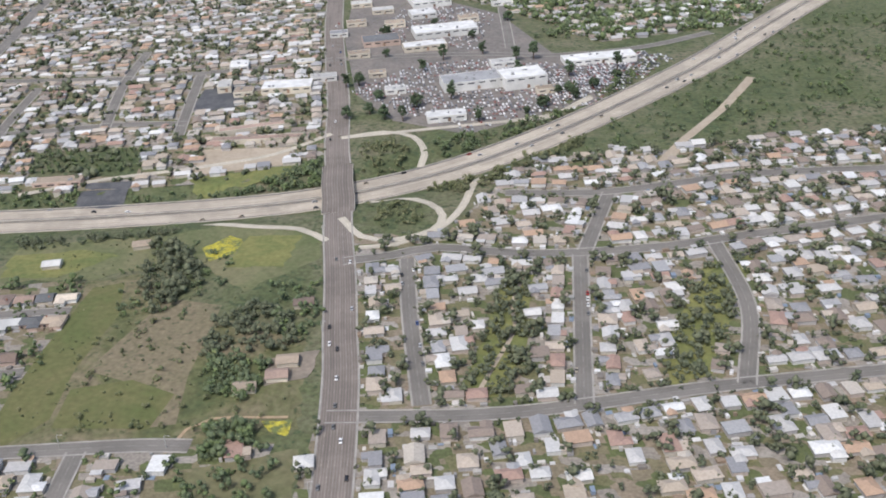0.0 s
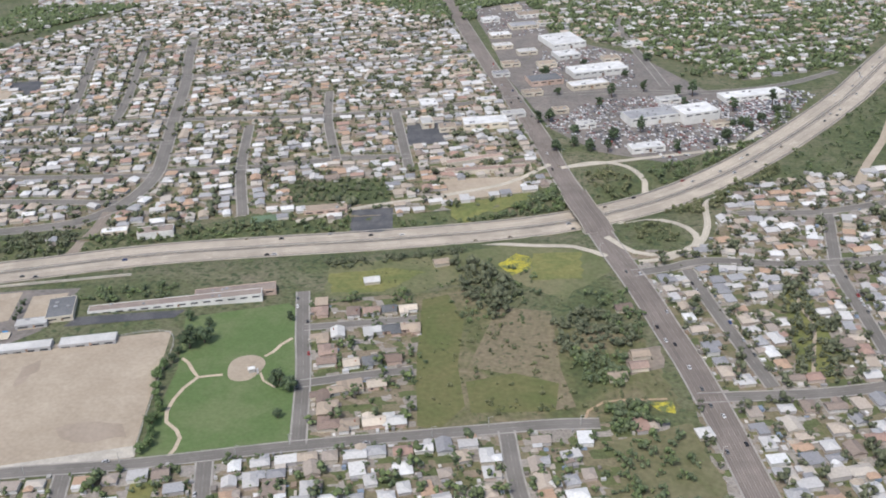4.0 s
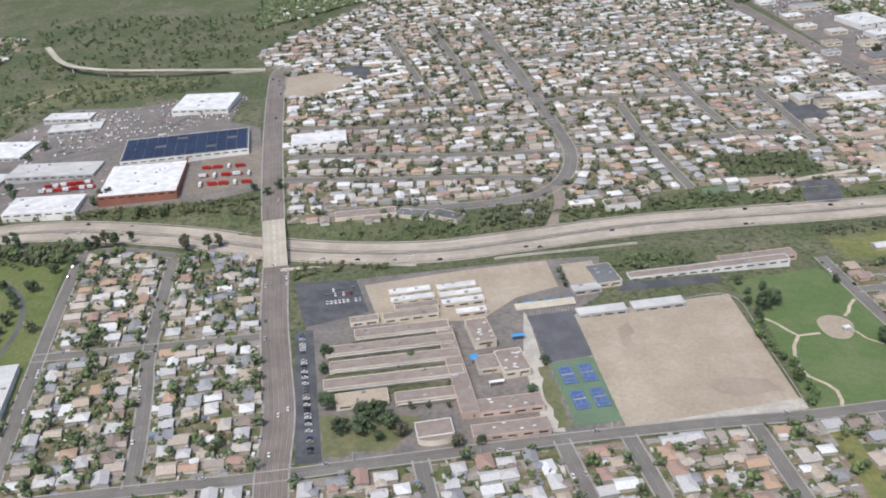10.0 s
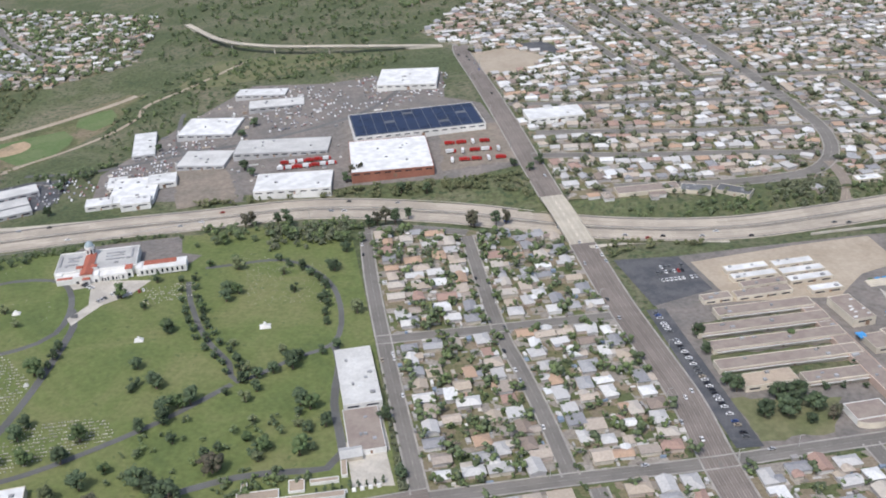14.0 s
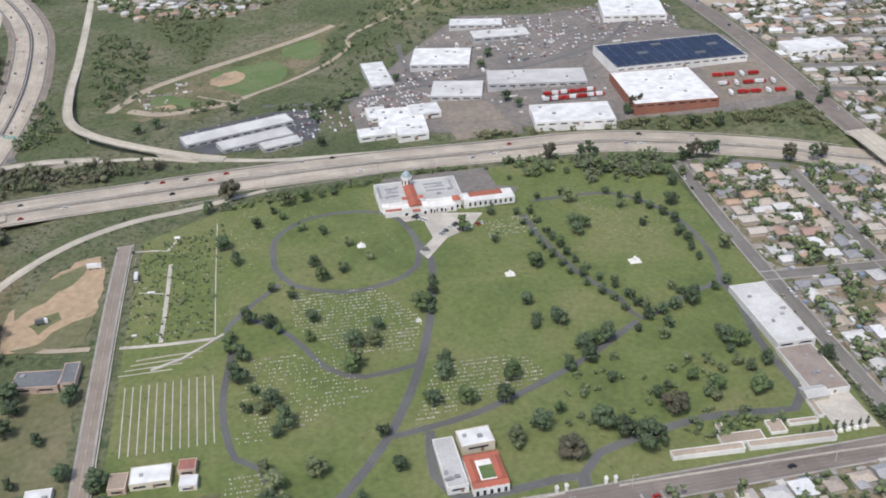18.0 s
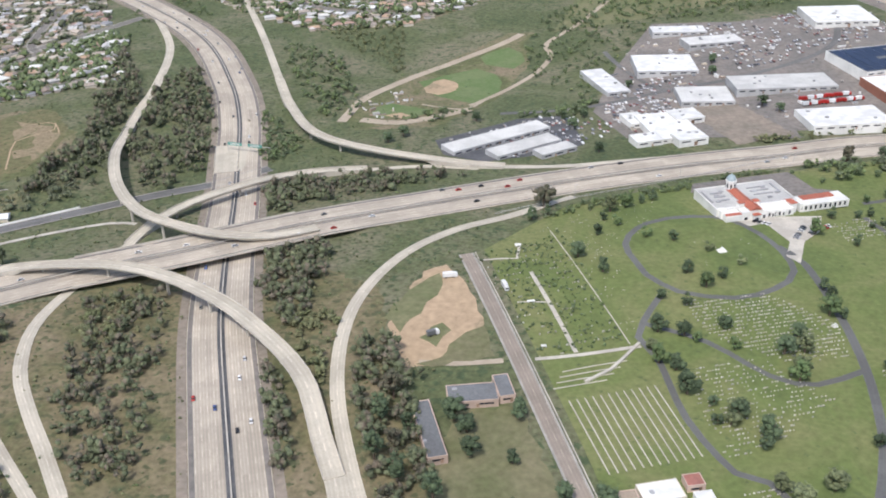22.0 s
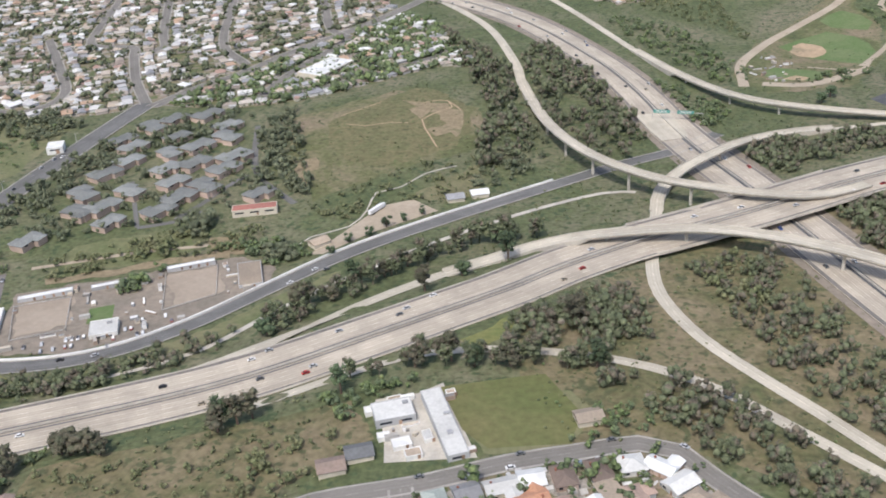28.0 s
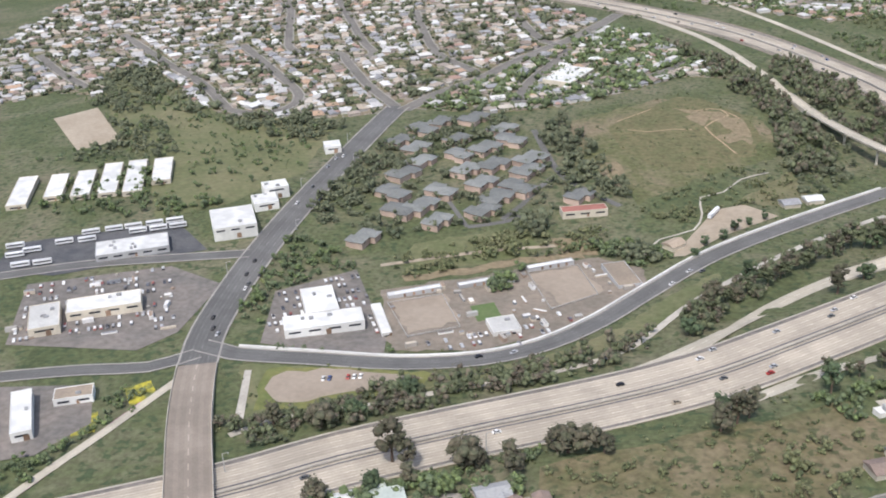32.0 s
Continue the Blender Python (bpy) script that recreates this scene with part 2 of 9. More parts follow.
G = {
    "scrub": tones_mat("dry_scrub", [(0.07, 0.088, 0.04), (0.095, 0.11, 0.052), (0.132, 0.13, 0.075), (0.178, 0.158, 0.11)], 0.035, 0.9, 0.35, 0.6, (0.06, 0.082, 0.04), 0.46),
    "yard": yard_mat("yard_ground"),
    "lawn": mat("park_lawn", (0.1, 0.15, 0.055), (0.135, 0.17, 0.075), var=0.14, fine=1.2, coarse=0.08),
    "cemlawn": tones_mat("cemetery_lawn", [(0.092, 0.124, 0.042), (0.12, 0.15, 0.05), (0.136, 0.158, 0.056), (0.176, 0.178, 0.078)], 0.045, 0.9, 0.2, 0.25, (0.085, 0.112, 0.045), 0.36),
    "drygrass": tones_mat("dry_grass", [(0.105, 0.125, 0.055), (0.145, 0.15, 0.072), (0.19, 0.175, 0.1)], 0.06, 0.8, 0.2, 0.3),
    "canyon": tones_mat("canyon_ground", [(0.075, 0.092, 0.04), (0.115, 0.12, 0.055), (0.162, 0.138, 0.088), (0.225, 0.175, 0.125)], 0.05, 0.8, 0.3, 0.5, (0.07, 0.085, 0.04), 0.4),
    "sand": mat("bare_sand", (0.4, 0.34, 0.265), (0.33, 0.275, 0.21), var=0.12, fine=1.0, coarse=0.07, patchy=0.8),
    "dirt": tones_mat("ochre_dirt", [(0.26, 0.21, 0.135), (0.38, 0.28, 0.185), (0.44, 0.325, 0.215), (0.48, 0.37, 0.25), (0.36, 0.27, 0.175)], 0.1, 0.7, 0.2, 0.3),
    "asphalt": mat("dark_asphalt", (0.075, 0.078, 0.085), (0.11, 0.11, 0.115), var=0.15, fine=2, coarse=0.2),
    "paved": mat("worn_paving", (0.215, 0.19, 0.17), (0.15, 0.14, 0.13), var=0.25, fine=0.8, coarse=0.12, patchy=0.9),
    "concrete": mat("concrete", (0.49, 0.455, 0.395), (0.39, 0.36, 0.315), var=0.1, fine=2, coarse=0.2),
    "yellow": mat("yellow_bloom", (0.42, 0.37, 0.05), (0.13, 0.15, 0.06), var=0.35, fine=1.5, coarse=0.45),
    "arena": mat("taupe_arena_sand", (0.33, 0.275, 0.22), (0.29, 0.24, 0.19), var=0.08, fine=1.0, coarse=0.1),
    "yardsoil": mat("trodden_yard_soil", (0.25, 0.21, 0.17), (0.19, 0.165, 0.135), var=0.2, fine=0.8, coarse=0.15, patchy=0.8),
    "walk": mat("pavement_concrete", (0.35, 0.33, 0.3), (0.27, 0.255, 0.235), var=0.14, fine=2, coarse=0.25),
    "dryfield": tones_mat("dry_field", [(0.088, 0.098, 0.044), (0.135, 0.121, 0.064), (0.18, 0.143, 0.088), (0.213, 0.168, 0.112)], 0.07, 0.9, 0.3, 0.5, (0.08, 0.088, 0.045), 0.45),
    "scar": tones_mat("eroded_soil", [(0.15, 0.14, 0.08), (0.24, 0.19, 0.125), (0.36, 0.27, 0.18), (0.2, 0.165, 0.1)], 0.25, 0.9, 0.25, 0.4),
    "verge": tones_mat("verge_grass", [(0.115, 0.14, 0.05), (0.16, 0.175, 0.06), (0.21, 0.2, 0.075)], 0.12, 0.8, 0.2, 0.3),
    "tangrass": tones_mat("tan_grass", [(0.11, 0.118, 0.055), (0.148, 0.14, 0.075), (0.185, 0.165, 0.1)], 0.09, 0.8, 0.2, 0.3),
    "olivegrass": tones_mat("olive_grass", [(0.098, 0.118, 0.042), (0.125, 0.132, 0.05), (0.15, 0.138, 0.062)], 0.09, 0.8, 0.18, 0.3),
    "hillside": tones_mat("eroded_hillside", [(0.092, 0.112, 0.048), (0.15, 0.132, 0.07), (0.108, 0.12, 0.053), (0.215, 0.152, 0.09), (0.098, 0.11, 0.05)], 0.11, 0.8, 0.26, 0.5, (0.075, 0.085, 0.042), 0.4),
    "path": mat("tan_path", (0.5, 0.42, 0.32), (0.43, 0.36, 0.27), var=0.12, fine=1.4, coarse=0.3),
    "eroded": tones_mat("eroded_slope", [(0.13, 0.125, 0.07), (0.19, 0.158, 0.105), (0.25, 0.205, 0.145), (0.16, 0.142, 0.085)], 0.13, 0.9, 0.28, 0.5, (0.085, 0.092, 0.05), 0.4),
    "court_green": mat("court_green", (0.135, 0.2, 0.125), (0.12, 0.17, 0.11), var=0.1),
    "court_blue": mat("court_blue", (0.065, 0.12, 0.27), (0.08, 0.13, 0.25), var=0.08),
    "field_dark": mat("court_tarmac", (0.13, 0.13, 0.14), (0.1, 0.1, 0.11), var=0.08),
}
R = {
    "freeway": road_mat("freeway_concrete", (0.455, 0.4, 0.328), 11, seam=0.6),
    "ramp": road_mat("ramp_concrete", (0.495, 0.45, 0.37), 2, seam=0.35),
    "street": road_mat("street_tarmac", (0.2, 0.186, 0.168), 2, seam=0.3, patch=0.1),
    "avenue": road_mat("avenue_tarmac", (0.228, 0.197, 0.174), 6, seam=1.0),
    "drive": road_mat("cemetery_drive_tarmac", (0.13, 0.13, 0.127), 1, seam=0.2),
    "pale": road_mat("pale_street_concrete", (0.295, 0.25, 0.208), 2, seam=0.4, patch=0.1),
    "local": road_mat("frontage_tarmac", (0.15, 0.147, 0.143), 4, seam=0.4),
}
ROOFS = {
    "white": mat("white_roof", (0.68, 0.68, 0.67), (0.54, 0.54, 0.53), var=0.07, fine=1.2, coarse=0.3, per_object=0.08),
    "grey": mat("grey_shingle", (0.31, 0.315, 0.32), (0.25, 0.25, 0.26), var=0.14, per_object=0.25),
    "pale": mat("pale_grey_shingle", (0.52, 0.515, 0.495), (0.43, 0.425, 0.41), var=0.1, per_object=0.16),
    "tan": mat("tan_shingle", (0.35, 0.285, 0.22), (0.29, 0.24, 0.19), var=0.14, per_object=0.2),
    "rose": mat("rosy_brown_shingle", (0.34, 0.25, 0.205), (0.28, 0.21, 0.175), var=0.14, per_object=0.2),
    "brown": mat("brown_shingle", (0.225, 0.17, 0.14), (0.18, 0.14, 0.12), var=0.16, per_object=0.22),
    "red": mat("red_shingle", (0.29, 0.125, 0.1), (0.24, 0.11, 0.09), var=0.14, per_object=0.2),
    "orange": mat("terracotta_tile", (0.4, 0.21, 0.13), (0.33, 0.18, 0.12), var=0.14, per_object=0.12),
    "cream": mat("cream_shingle", (0.52, 0.455, 0.375), (0.44, 0.385, 0.315), var=0.12, per_object=0.18),
    "mint": mat("pale_green_shingle", (0.43, 0.47, 0.43), (0.36, 0.4, 0.37), var=0.12, per_object=0.2),
    "slate": mat("dark_slate_shingle", (0.14, 0.145, 0.15), (0.115, 0.118, 0.122), var=0.16, per_object=0.25),
    "lead": mat("grey_green_shingle", (0.21, 0.216, 0.207), (0.168, 0.174, 0.166), var=0.16, per_object=0.22),
    "gravel": mat("brown_gravel_roof", (0.285, 0.24, 0.205), (0.245, 0.2, 0.175), var=0.1, fine=0.8, coarse=0.3),
    "blue": mat("blue_canvas", (0.07, 0.3, 0.62), var=0.06),
}
WALLS = {
    "cream": mat("cream_stucco", (0.62, 0.56, 0.46), var=0.06, per_object=0.15),
    "white": mat("white_stucco", (0.74, 0.73, 0.7), var=0.05, per_object=0.08),
    "grey": mat("grey_stucco", (0.45, 0.45, 0.45), var=0.06, per_object=0.15),
    "rose": mat("rose_stucco", (0.55, 0.42, 0.35), var=0.06, per_object=0.15),
    "brick": mat("red_wall", (0.3, 0.13, 0.09), var=0.1),
}
GLASS = mat("dark_window_glass", (0.03, 0.035, 0.045), var=0.02, rough=0.12)
DOOR = mat("painted_door", (0.3, 0.2, 0.14), var=0.08, per_object=0.4)
BARK = mat("bark", (0.14, 0.1, 0.075), var=0.25, fine=4)
LEAF = {
    "green": mat("leaf_green", (0.105, 0.143, 0.060), (0.075, 0.113, 0.048), var=0.4, fine=2.2, coarse=0.7, per_object=0.3),
    "olive": mat("leaf_olive", (0.158, 0.179, 0.090), (0.120, 0.143, 0.075), var=0.4, fine=2.2, coarse=0.7, per_object=0.3),
    "dark": mat("leaf_dark", (0.078, 0.108, 0.056), (0.060, 0.084, 0.048), var=0.4, fine=2.2, coarse=0.7, per_object=0.3),
    "russet": mat("leaf_russet", (0.1, 0.088, 0.062), (0.075, 0.08, 0.05), var=0.4, fine=2.2, coarse=0.7, per_object=0.3),
    "yellow": mat("leaf_yellow_green", (0.239, 0.254, 0.083), (0.179, 0.202, 0.075), var=0.3, fine=2.2, coarse=0.7, per_object=0.2),
}


def wood_mat(name, tones):
    """Leaves of many trees: tones drift from tree to tree, each clump a little lighter or darker."""
    m = mat(name, tones[0], var=0.4, fine=2.6, rough=0.95, bump=0.6, per_object=0.28, island=True)
    n, l = m.node_tree.nodes, m.node_tree.links
    geo = [q for q in n if q.type == "NEW_GEOMETRY"][0]
    t = n.new("ShaderNodeTexNoise")
    t.inputs["Scale"].default_value, t.inputs["Detail"].default_value = 0.33, 2
    l.new(geo.outputs["Position"], t.inputs["Vector"])
    r = n.new("ShaderNodeValToRGB")
    for i, c in enumerate(tones):
        e = r.color_ramp.elements[i] if i < 2 else r.color_ramp.elements.new(0.5)
        e.position, e.color = 0.32 + 0.36 * i / (len(tones) - 1), (*c, 1)
    l.new(t.outputs["Fac"], r.inputs[0])
    hsv = [q for q in n if q.type == "HUE_SAT"][0]
    l.new(r.outputs[0], hsv.inputs["Color"])
    return m


WOOD = {
    "green": wood_mat("wood_green", [(0.094, 0.128, 0.061), (0.145, 0.188, 0.077), (0.106, 0.137, 0.072), (0.196, 0.222, 0.094), (0.120, 0.145, 0.085)]),
    "olive": wood_mat("wood_olive", [(0.095, 0.114, 0.057), (0.139, 0.152, 0.075), (0.107, 0.120, 0.070), (0.171, 0.171, 0.095)]),
    "russet": wood_mat("wood_russet", [(0.088, 0.1, 0.064), (0.145, 0.118, 0.092), (0.1, 0.118, 0.068), (0.158, 0.132, 0.105), (0.13, 0.145, 0.08)]),
    "dark": wood_mat("wood_dark", [(0.078, 0.096, 0.06), (0.112, 0.126, 0.078), (0.09, 0.108, 0.064), (0.138, 0.148, 0.092)]),
}

# ---- the lie of the land ----
BUMPS = np.array([(-160, 338, 45, -5.0), (-265, 230, 35, -3.6), (-220, 262, 28, -2.9), (0, 325, 45, 1.8), (-25, 390, 40, 2.9), (-285, 285, 35, 0.8),
                  (-410, 240, 40, 0.2), (-330, 195, 35, -3.7), (275, 275, 40, 1.7), (230, 300, 50, -3.5), (120, 310, 45, -0.2), (-270, 135, 35, 1.8),
                  (-150, 165, 40, 1.7), (-90, 200, 40, 2.5), (40, 345, 45, 2.3), (250, 430, 60, 1.2), (0, 430, 50, 0.3), (-390, 170, 35, -1.7), (345, 300, 45, 0.4)])


def base(x, y):
    """Height of the natural ground: a broad swell with knolls and valleys."""
    x, y = np.asarray(x, float), np.asarray(y, float)
    u, v = np.clip(x, -900, 900) / 400, (np.clip(y, 60, 520) - 250) / 150
    z = 0.9 - 2.7 * u + 1.1 * v - 5.2 * u * u + 3.0 * u * v - 0.2 * v * v
    for a, b, r, h in BUMPS:
        z = z + h * np.exp(-((x - a) ** 2 + (y - b) ** 2) / (2 * r * r))
    return z


def smooth_line(pts, step=4.0):
    """A smooth curve through the points (x, y, height over ground), in even steps."""
    p = [np.array((*q, 0.0)[:3], float) for q in pts]
    p = [2 * p[0] - p[1]] + p + [2 * p[-1] - p[-2]]
    out = []
    for a, b, c, d in zip(p, p[1:], p[2:], p[3:]):
        k = max(1, int(np.linalg.norm((c - b)[:2]) / step))
        for i in range(k):
            t = i / k
            out.append(0.5 * (2 * b + (c - a) * t + (2 * a - 5 * b + 4 * c - d) * t * t + (3 * b - a - 3 * c + d) * t ** 3))
    out.append(p[-2])
    return np.array(out)


# the east-west freeway: x, y, height of the carriageway over the natural ground
FREEWAY = [(-460, 96), (-425, 107), (-390, 119.5), (-372, 128), (-353, 135), (-316, 147.5), (-294, 158.5, 0.2), (-266, 175, 0.6), (-252, 185, 1.0), (-235, 194, 1.6), (-211, 203, 2.2), (-186, 215, 2.0),
           (-159, 228, 0.6), (-130, 240), (-95, 253, -0.5), (-64, 262, -0.8), (-30, 271, -1.2), (12, 269, -1.5), (40, 264, -1.8), (66, 262, -1.8), (93, 264, -1.5), (119, 273, -1.5),
           (153, 287, -1.5), (189, 298, -1.5), (225, 307, -1.6), (252, 313, -1.8), (271, 318, -1.8), (291, 327, -1.8), (311, 341, -1.5), (333, 364, -1.0), (356, 395, -0.5), (383, 437), (409, 486), (450, 560)]
FWY = smooth_line(FREEWAY, 6.0)
FWY_HALF = 7.4


def terr(x, y):
    """Ground height: the natural ground, cut down or banked up along the freeway."""
    x, y = np.atleast_1d(np.asarray(x, float)), np.atleast_1d(np.asarray(y, float))
    z = base(x, y)
    near = (x > -470) & (x < 460)
    if near.any():
        xs, ys = x[near], y[near]
        best, dz, cx, cy = np.full(xs.shape, 1e9), np.zeros(xs.shape), xs.copy(), ys.copy()
        for a, b in zip(FWY, FWY[1:]):
            d = b[:2] - a[:2]
            t = np.clip(((xs - a[0]) * d[0] + (ys - a[1]) * d[1]) / (d @ d), 0, 1)
            q = np.hypot(xs - a[0] - t * d[0], ys - a[1] - t * d[1])
            k = q < best
            best[k] = q[k]
            dz[k] = (a[2] + t * (b[2] - a[2]) - 0.08)[k]
            cx[k], cy[k] = (a[0] + t * d[0])[k], (a[1] + t * d[1])[k]
        s = np.clip((best - FWY_HALF - 0.8) / 5.0, 0, 1)
        w = (1 - s * s * (3 - 2 * s)) * np.where(dz > 0, np.clip((np.abs(cx + 209) - 31) / 6, 0, 1), 1)      # no bank where the crossing freeway runs below
        z[near] = z[near] * (1 - w) + (base(cx, cy) + dz) * w
    return z


_A, _D = FWY[:-1], np.diff(FWY, axis=0)
_DD = (_D[:, :2] ** 2).sum(1)
_BX, _BY, _BR, _BH = (BUMPS[:, i] for i in range(4))


def base1(x, y):
    u, v = min(max(x, -900), 900) / 400, (min(max(y, 60), 520) - 250) / 150
    return 0.9 - 2.7 * u + 1.1 * v - 5.2 * u * u + 3.0 * u * v - 0.2 * v * v + float((_BH * np.exp(-((x - _BX) ** 2 + (y - _BY) ** 2) / (2 * _BR * _BR))).sum())


def terr1(x, y):
    """The same for one spot, quickly."""
    z = base1(x, y)
    if not -470 < x < 460:
        return z
    t = np.clip(((x - _A[:, 0]) * _D[:, 0] + (y - _A[:, 1]) * _D[:, 1]) / _DD, 0, 1)
    q = (x - _A[:, 0] - t * _D[:, 0]) ** 2 + (y - _A[:, 1] - t * _D[:, 1]) ** 2
    i = int(q.argmin())
    s = min(max((math.sqrt(q[i]) - FWY_HALF - 0.8) / 5.0, 0), 1)
    if s >= 1:
        return z
    h, cx, cy = float(_A[i, 2] + t[i] * _D[i, 2]) - 0.08, float(_A[i, 0] + t[i] * _D[i, 0]), float(_A[i, 1] + t[i] * _D[i, 1])
    w = (1 - s * s * (3 - 2 * s)) * (min(max((abs(cx + 209) - 31) / 6, 0), 1) if h > 0 else 1)
    return z * (1 - w) + (base1(cx, cy) + h) * w


def mesh(name, verts, faces, material=None, uvs=None, shade=False):
    me = bpy.data.meshes.new(name)
    me.from_pydata([tuple(map(float, v)) for v in verts], [], [tuple(map(int, f)) for f in faces])
    if material is not None:
        for q in (material if isinstance(material, (list, tuple)) else [material]):
            me.materials.append(q)
    if uvs is not None:
        lay = me.uv_layers.new(name="UVMap")
        idx = np.empty(len(me.loops), dtype=np.int32)
        me.loops.foreach_get("vertex_index", idx)
        lay.data.foreach_set("uv", np.asarray(uvs, dtype=np.float32)[idx].ravel())
    if shade:
        me.polygons.foreach_set("use_smooth", [True] * len(me.polygons))
    me.update()
    return me


def part(name, me, parent=None, label="", m=None):
    ob = new(name, me)
    if parent is not None:
        ob.parent = parent
    if m is not None:
        ob.matrix_local = m
    return tagged(ob, label=label)


def inside(poly, x, y):
    c, (xj, yj) = False, poly[-1]
    for xi, yi in poly:
        if (yi > y) != (yj > y) and x < (xj - xi) * (y - yi) / (yj - yi) + xi:
            c = not c
        xj, yj = xi, yi
    return c


# ---- ground ----
def axis(lo, hi, step, far):
    a = list(np.arange(lo, hi + 0.1, step))
    grow = [30, 70, 150, 320, 700, 1400, 2600, far]
    return np.array([lo - g for g in reversed(grow)] + a + [hi + g for g in grow])


GX, GY = axis(-560, 480, 5, 4200), axis(70, 640, 5, 4200)
_x, _y = np.meshgrid(GX, GY)
_z = terr(_x.ravel(), _y.ravel())
_v = np.stack([_x.ravel(), _y.ravel(), _z], 1)
_w = len(GX)
_f = [(j * _w + i, j * _w + i + 1, (j + 1) * _w + i + 1, (j + 1) * _w + i) for j in range(len(GY) - 1) for i in range(_w - 1)]
ground = tagged(new("ground", mesh("ground", _v, _f, G["scrub"], shade=True)), "dry olive and tan scrub ground", "ground", kind="structure")


def drape(name, poly, material, off, label, category="ground", kind="structure"):
    """A patch of ground cover laid on the land."""
    bm = bmesh.new()
    f = bm.faces.new([bm.verts.new((x, y, 0)) for x, y in poly])
    bmesh.ops.triangulate(bm, faces=[f])
    xs, ys = [p[0] for p in poly], [p[1] for p in poly]
    for ax, lo, hi in ((0, min(xs), max(xs)), (1, min(ys), max(ys))):
        k = math.ceil(lo / 5) * 5
        while k < hi:
            co, no = [0, 0, 0], [0, 0, 0]
            co[ax], no[ax] = k, 1
            bmesh.ops.bisect_plane(bm, geom=bm.verts[:] + bm.edges[:] + bm.faces[:], plane_co=co, plane_no=no, dist=1e-4)
            k += 5
    bmesh.ops.triangulate(bm, faces=bm.faces[:])
    vs = bm.verts[:]
    z = terr([v.co.x for v in vs], [v.co.y for v in vs])
    for v, h in zip(vs, z):
        v.co.z = h + off
    me = bpy.data.meshes.new(name)
    bmesh.ops.recalc_face_normals(bm, faces=bm.faces[:])
    bm.to_mesh(me)
    bm.free()
    me.materials.append(material)
    return tagged(new(name, me), label, category, kind=kind)


ROADS = []       # centre lines and half widths, to keep houses and trees off them
ZONES = []       # patches where no house may stand


def ribbon(name, pts, width, material, off=0.14, label="", raised=False, step=4.0, side=0.0, clear=None, kind="structure", category="road"):
    """A strip along a line. raised: level across, at the height over the natural ground that its points give."""
    c = smooth_line(pts, step)
    t = np.gradient(c[:, :2], axis=0)
    t /= np.linalg.norm(t, axis=1)[:, None] + 1e-9
    nrm = np.stack([-t[:, 1], t[:, 0]], 1)
    cols = 5
    offs = np.linspace(-0.5, 0.5, cols) * width + side
    s = np.concatenate([[0], np.cumsum(np.linalg.norm(np.diff(c[:, :2], axis=0), axis=1))])
    verts, uvs = [], []
    for i, o in enumerate(offs):
        p = c[:, :2] + nrm * o
        z = (base(c[:, 0], c[:, 1]) + c[:, 2] if raised else terr(p[:, 0], p[:, 1])) + off
        verts.append(np.column_stack([p, z]))
        uvs.append(np.column_stack([np.full(len(c), i / (cols - 1)), s]))
    k = len(c)
    faces = [(i * k + j, i * k + j + 1, (i + 1) * k + j + 1, (i + 1) * k + j) for i in range(cols - 1) for j in range(k - 1)]
    faces = [f[::-1] for f in faces]
    if clear is not False:
        ROADS.append((c[:, :2], width / 2))
    return tagged(new(name, mesh(name, np.concatenate(verts), faces, material, np.concatenate(uvs))), label, category, kind=kind)

# ---- ground cover ----
BARE = []        # patches where nothing grows


def zone(poly, key, label, off=0.05, name="ground_cover", block=True):
    if key in ("dirt", "sand", "arena", "asphalt", "paved", "concrete", "court_green", "field_dark"):
        BARE.append((min(p[0] for p in poly), max(p[0] for p in poly), min(p[1] for p in poly), max(p[1] for p in poly), poly))
    if block:
        ZONES.append(poly)
    if key in ("verge", "tangrass", "arena", "yardsoil", "scar", "dryfield", "canyon", "drygrass", "dirt", "yellow", "scrub", "hillside"):       # natural edges wander
        q, rr = [], random.Random(len(ZONES))
        for (x0, y0), (x1, y1) in zip(poly, poly[1:] + poly[:1]):
            n = max(1, int(math.dist((x0, y0), (x1, y1)) / 2.2))
            for i in range(n):
                j = 0.0 if i == 0 else 0.75
                q.append((x0 + (x1 - x0) * i / n + rr.uniform(-j, j), y0 + (y1 - y0) * i / n + rr.uniform(-j, j)))
        poly = q
    return drape(name, poly, G[key], off, label)


CEMETERY = [(-142, 203), (-130, 159), (-123, 134), (-116, 106), (-82, 114), (-46, 126), (-5, 138), (15, 146), (2, 196), (-14, 250), (-40, 258), (-66, 250), (-95, 239), (-122, 227)]
zone(CEMETERY, "cemlawn", "mown green cemetery lawn with dry patches", name="cemetery_lawn")
zone([(189.8, 185.2), (194.4, 186), (197.6, 172.5), (200.2, 152), (202.5, 138), (197.5, 137), (195.4, 151.7), (193.1, 168.6)], "verge", "long green grass strip between back yards", 0.09, "grass_strip")
zone([(177, 250), (202, 261), (207, 255), (220, 201), (188, 190), (184, 226)], "lawn", "bright green park lawn beside the school field", name="park_lawn")
zone([(134, 228), (176, 243), (187, 191), (145, 180)], "sand", "bare tan sand sports field", name="sand_field")
zone([(61, 239), (84, 246), (127, 259), (142, 262), (142, 239), (134, 228), (148, 181), (84, 163), (68, 215)], "paved", "worn brownish school yard paving", name="school_yard")
zone([(78, 240), (106, 251), (127, 258), (131, 243), (120, 236), (112, 224), (86, 220)], "sand", "bare tan dirt lot behind the school", 0.1, "dirt_lot")
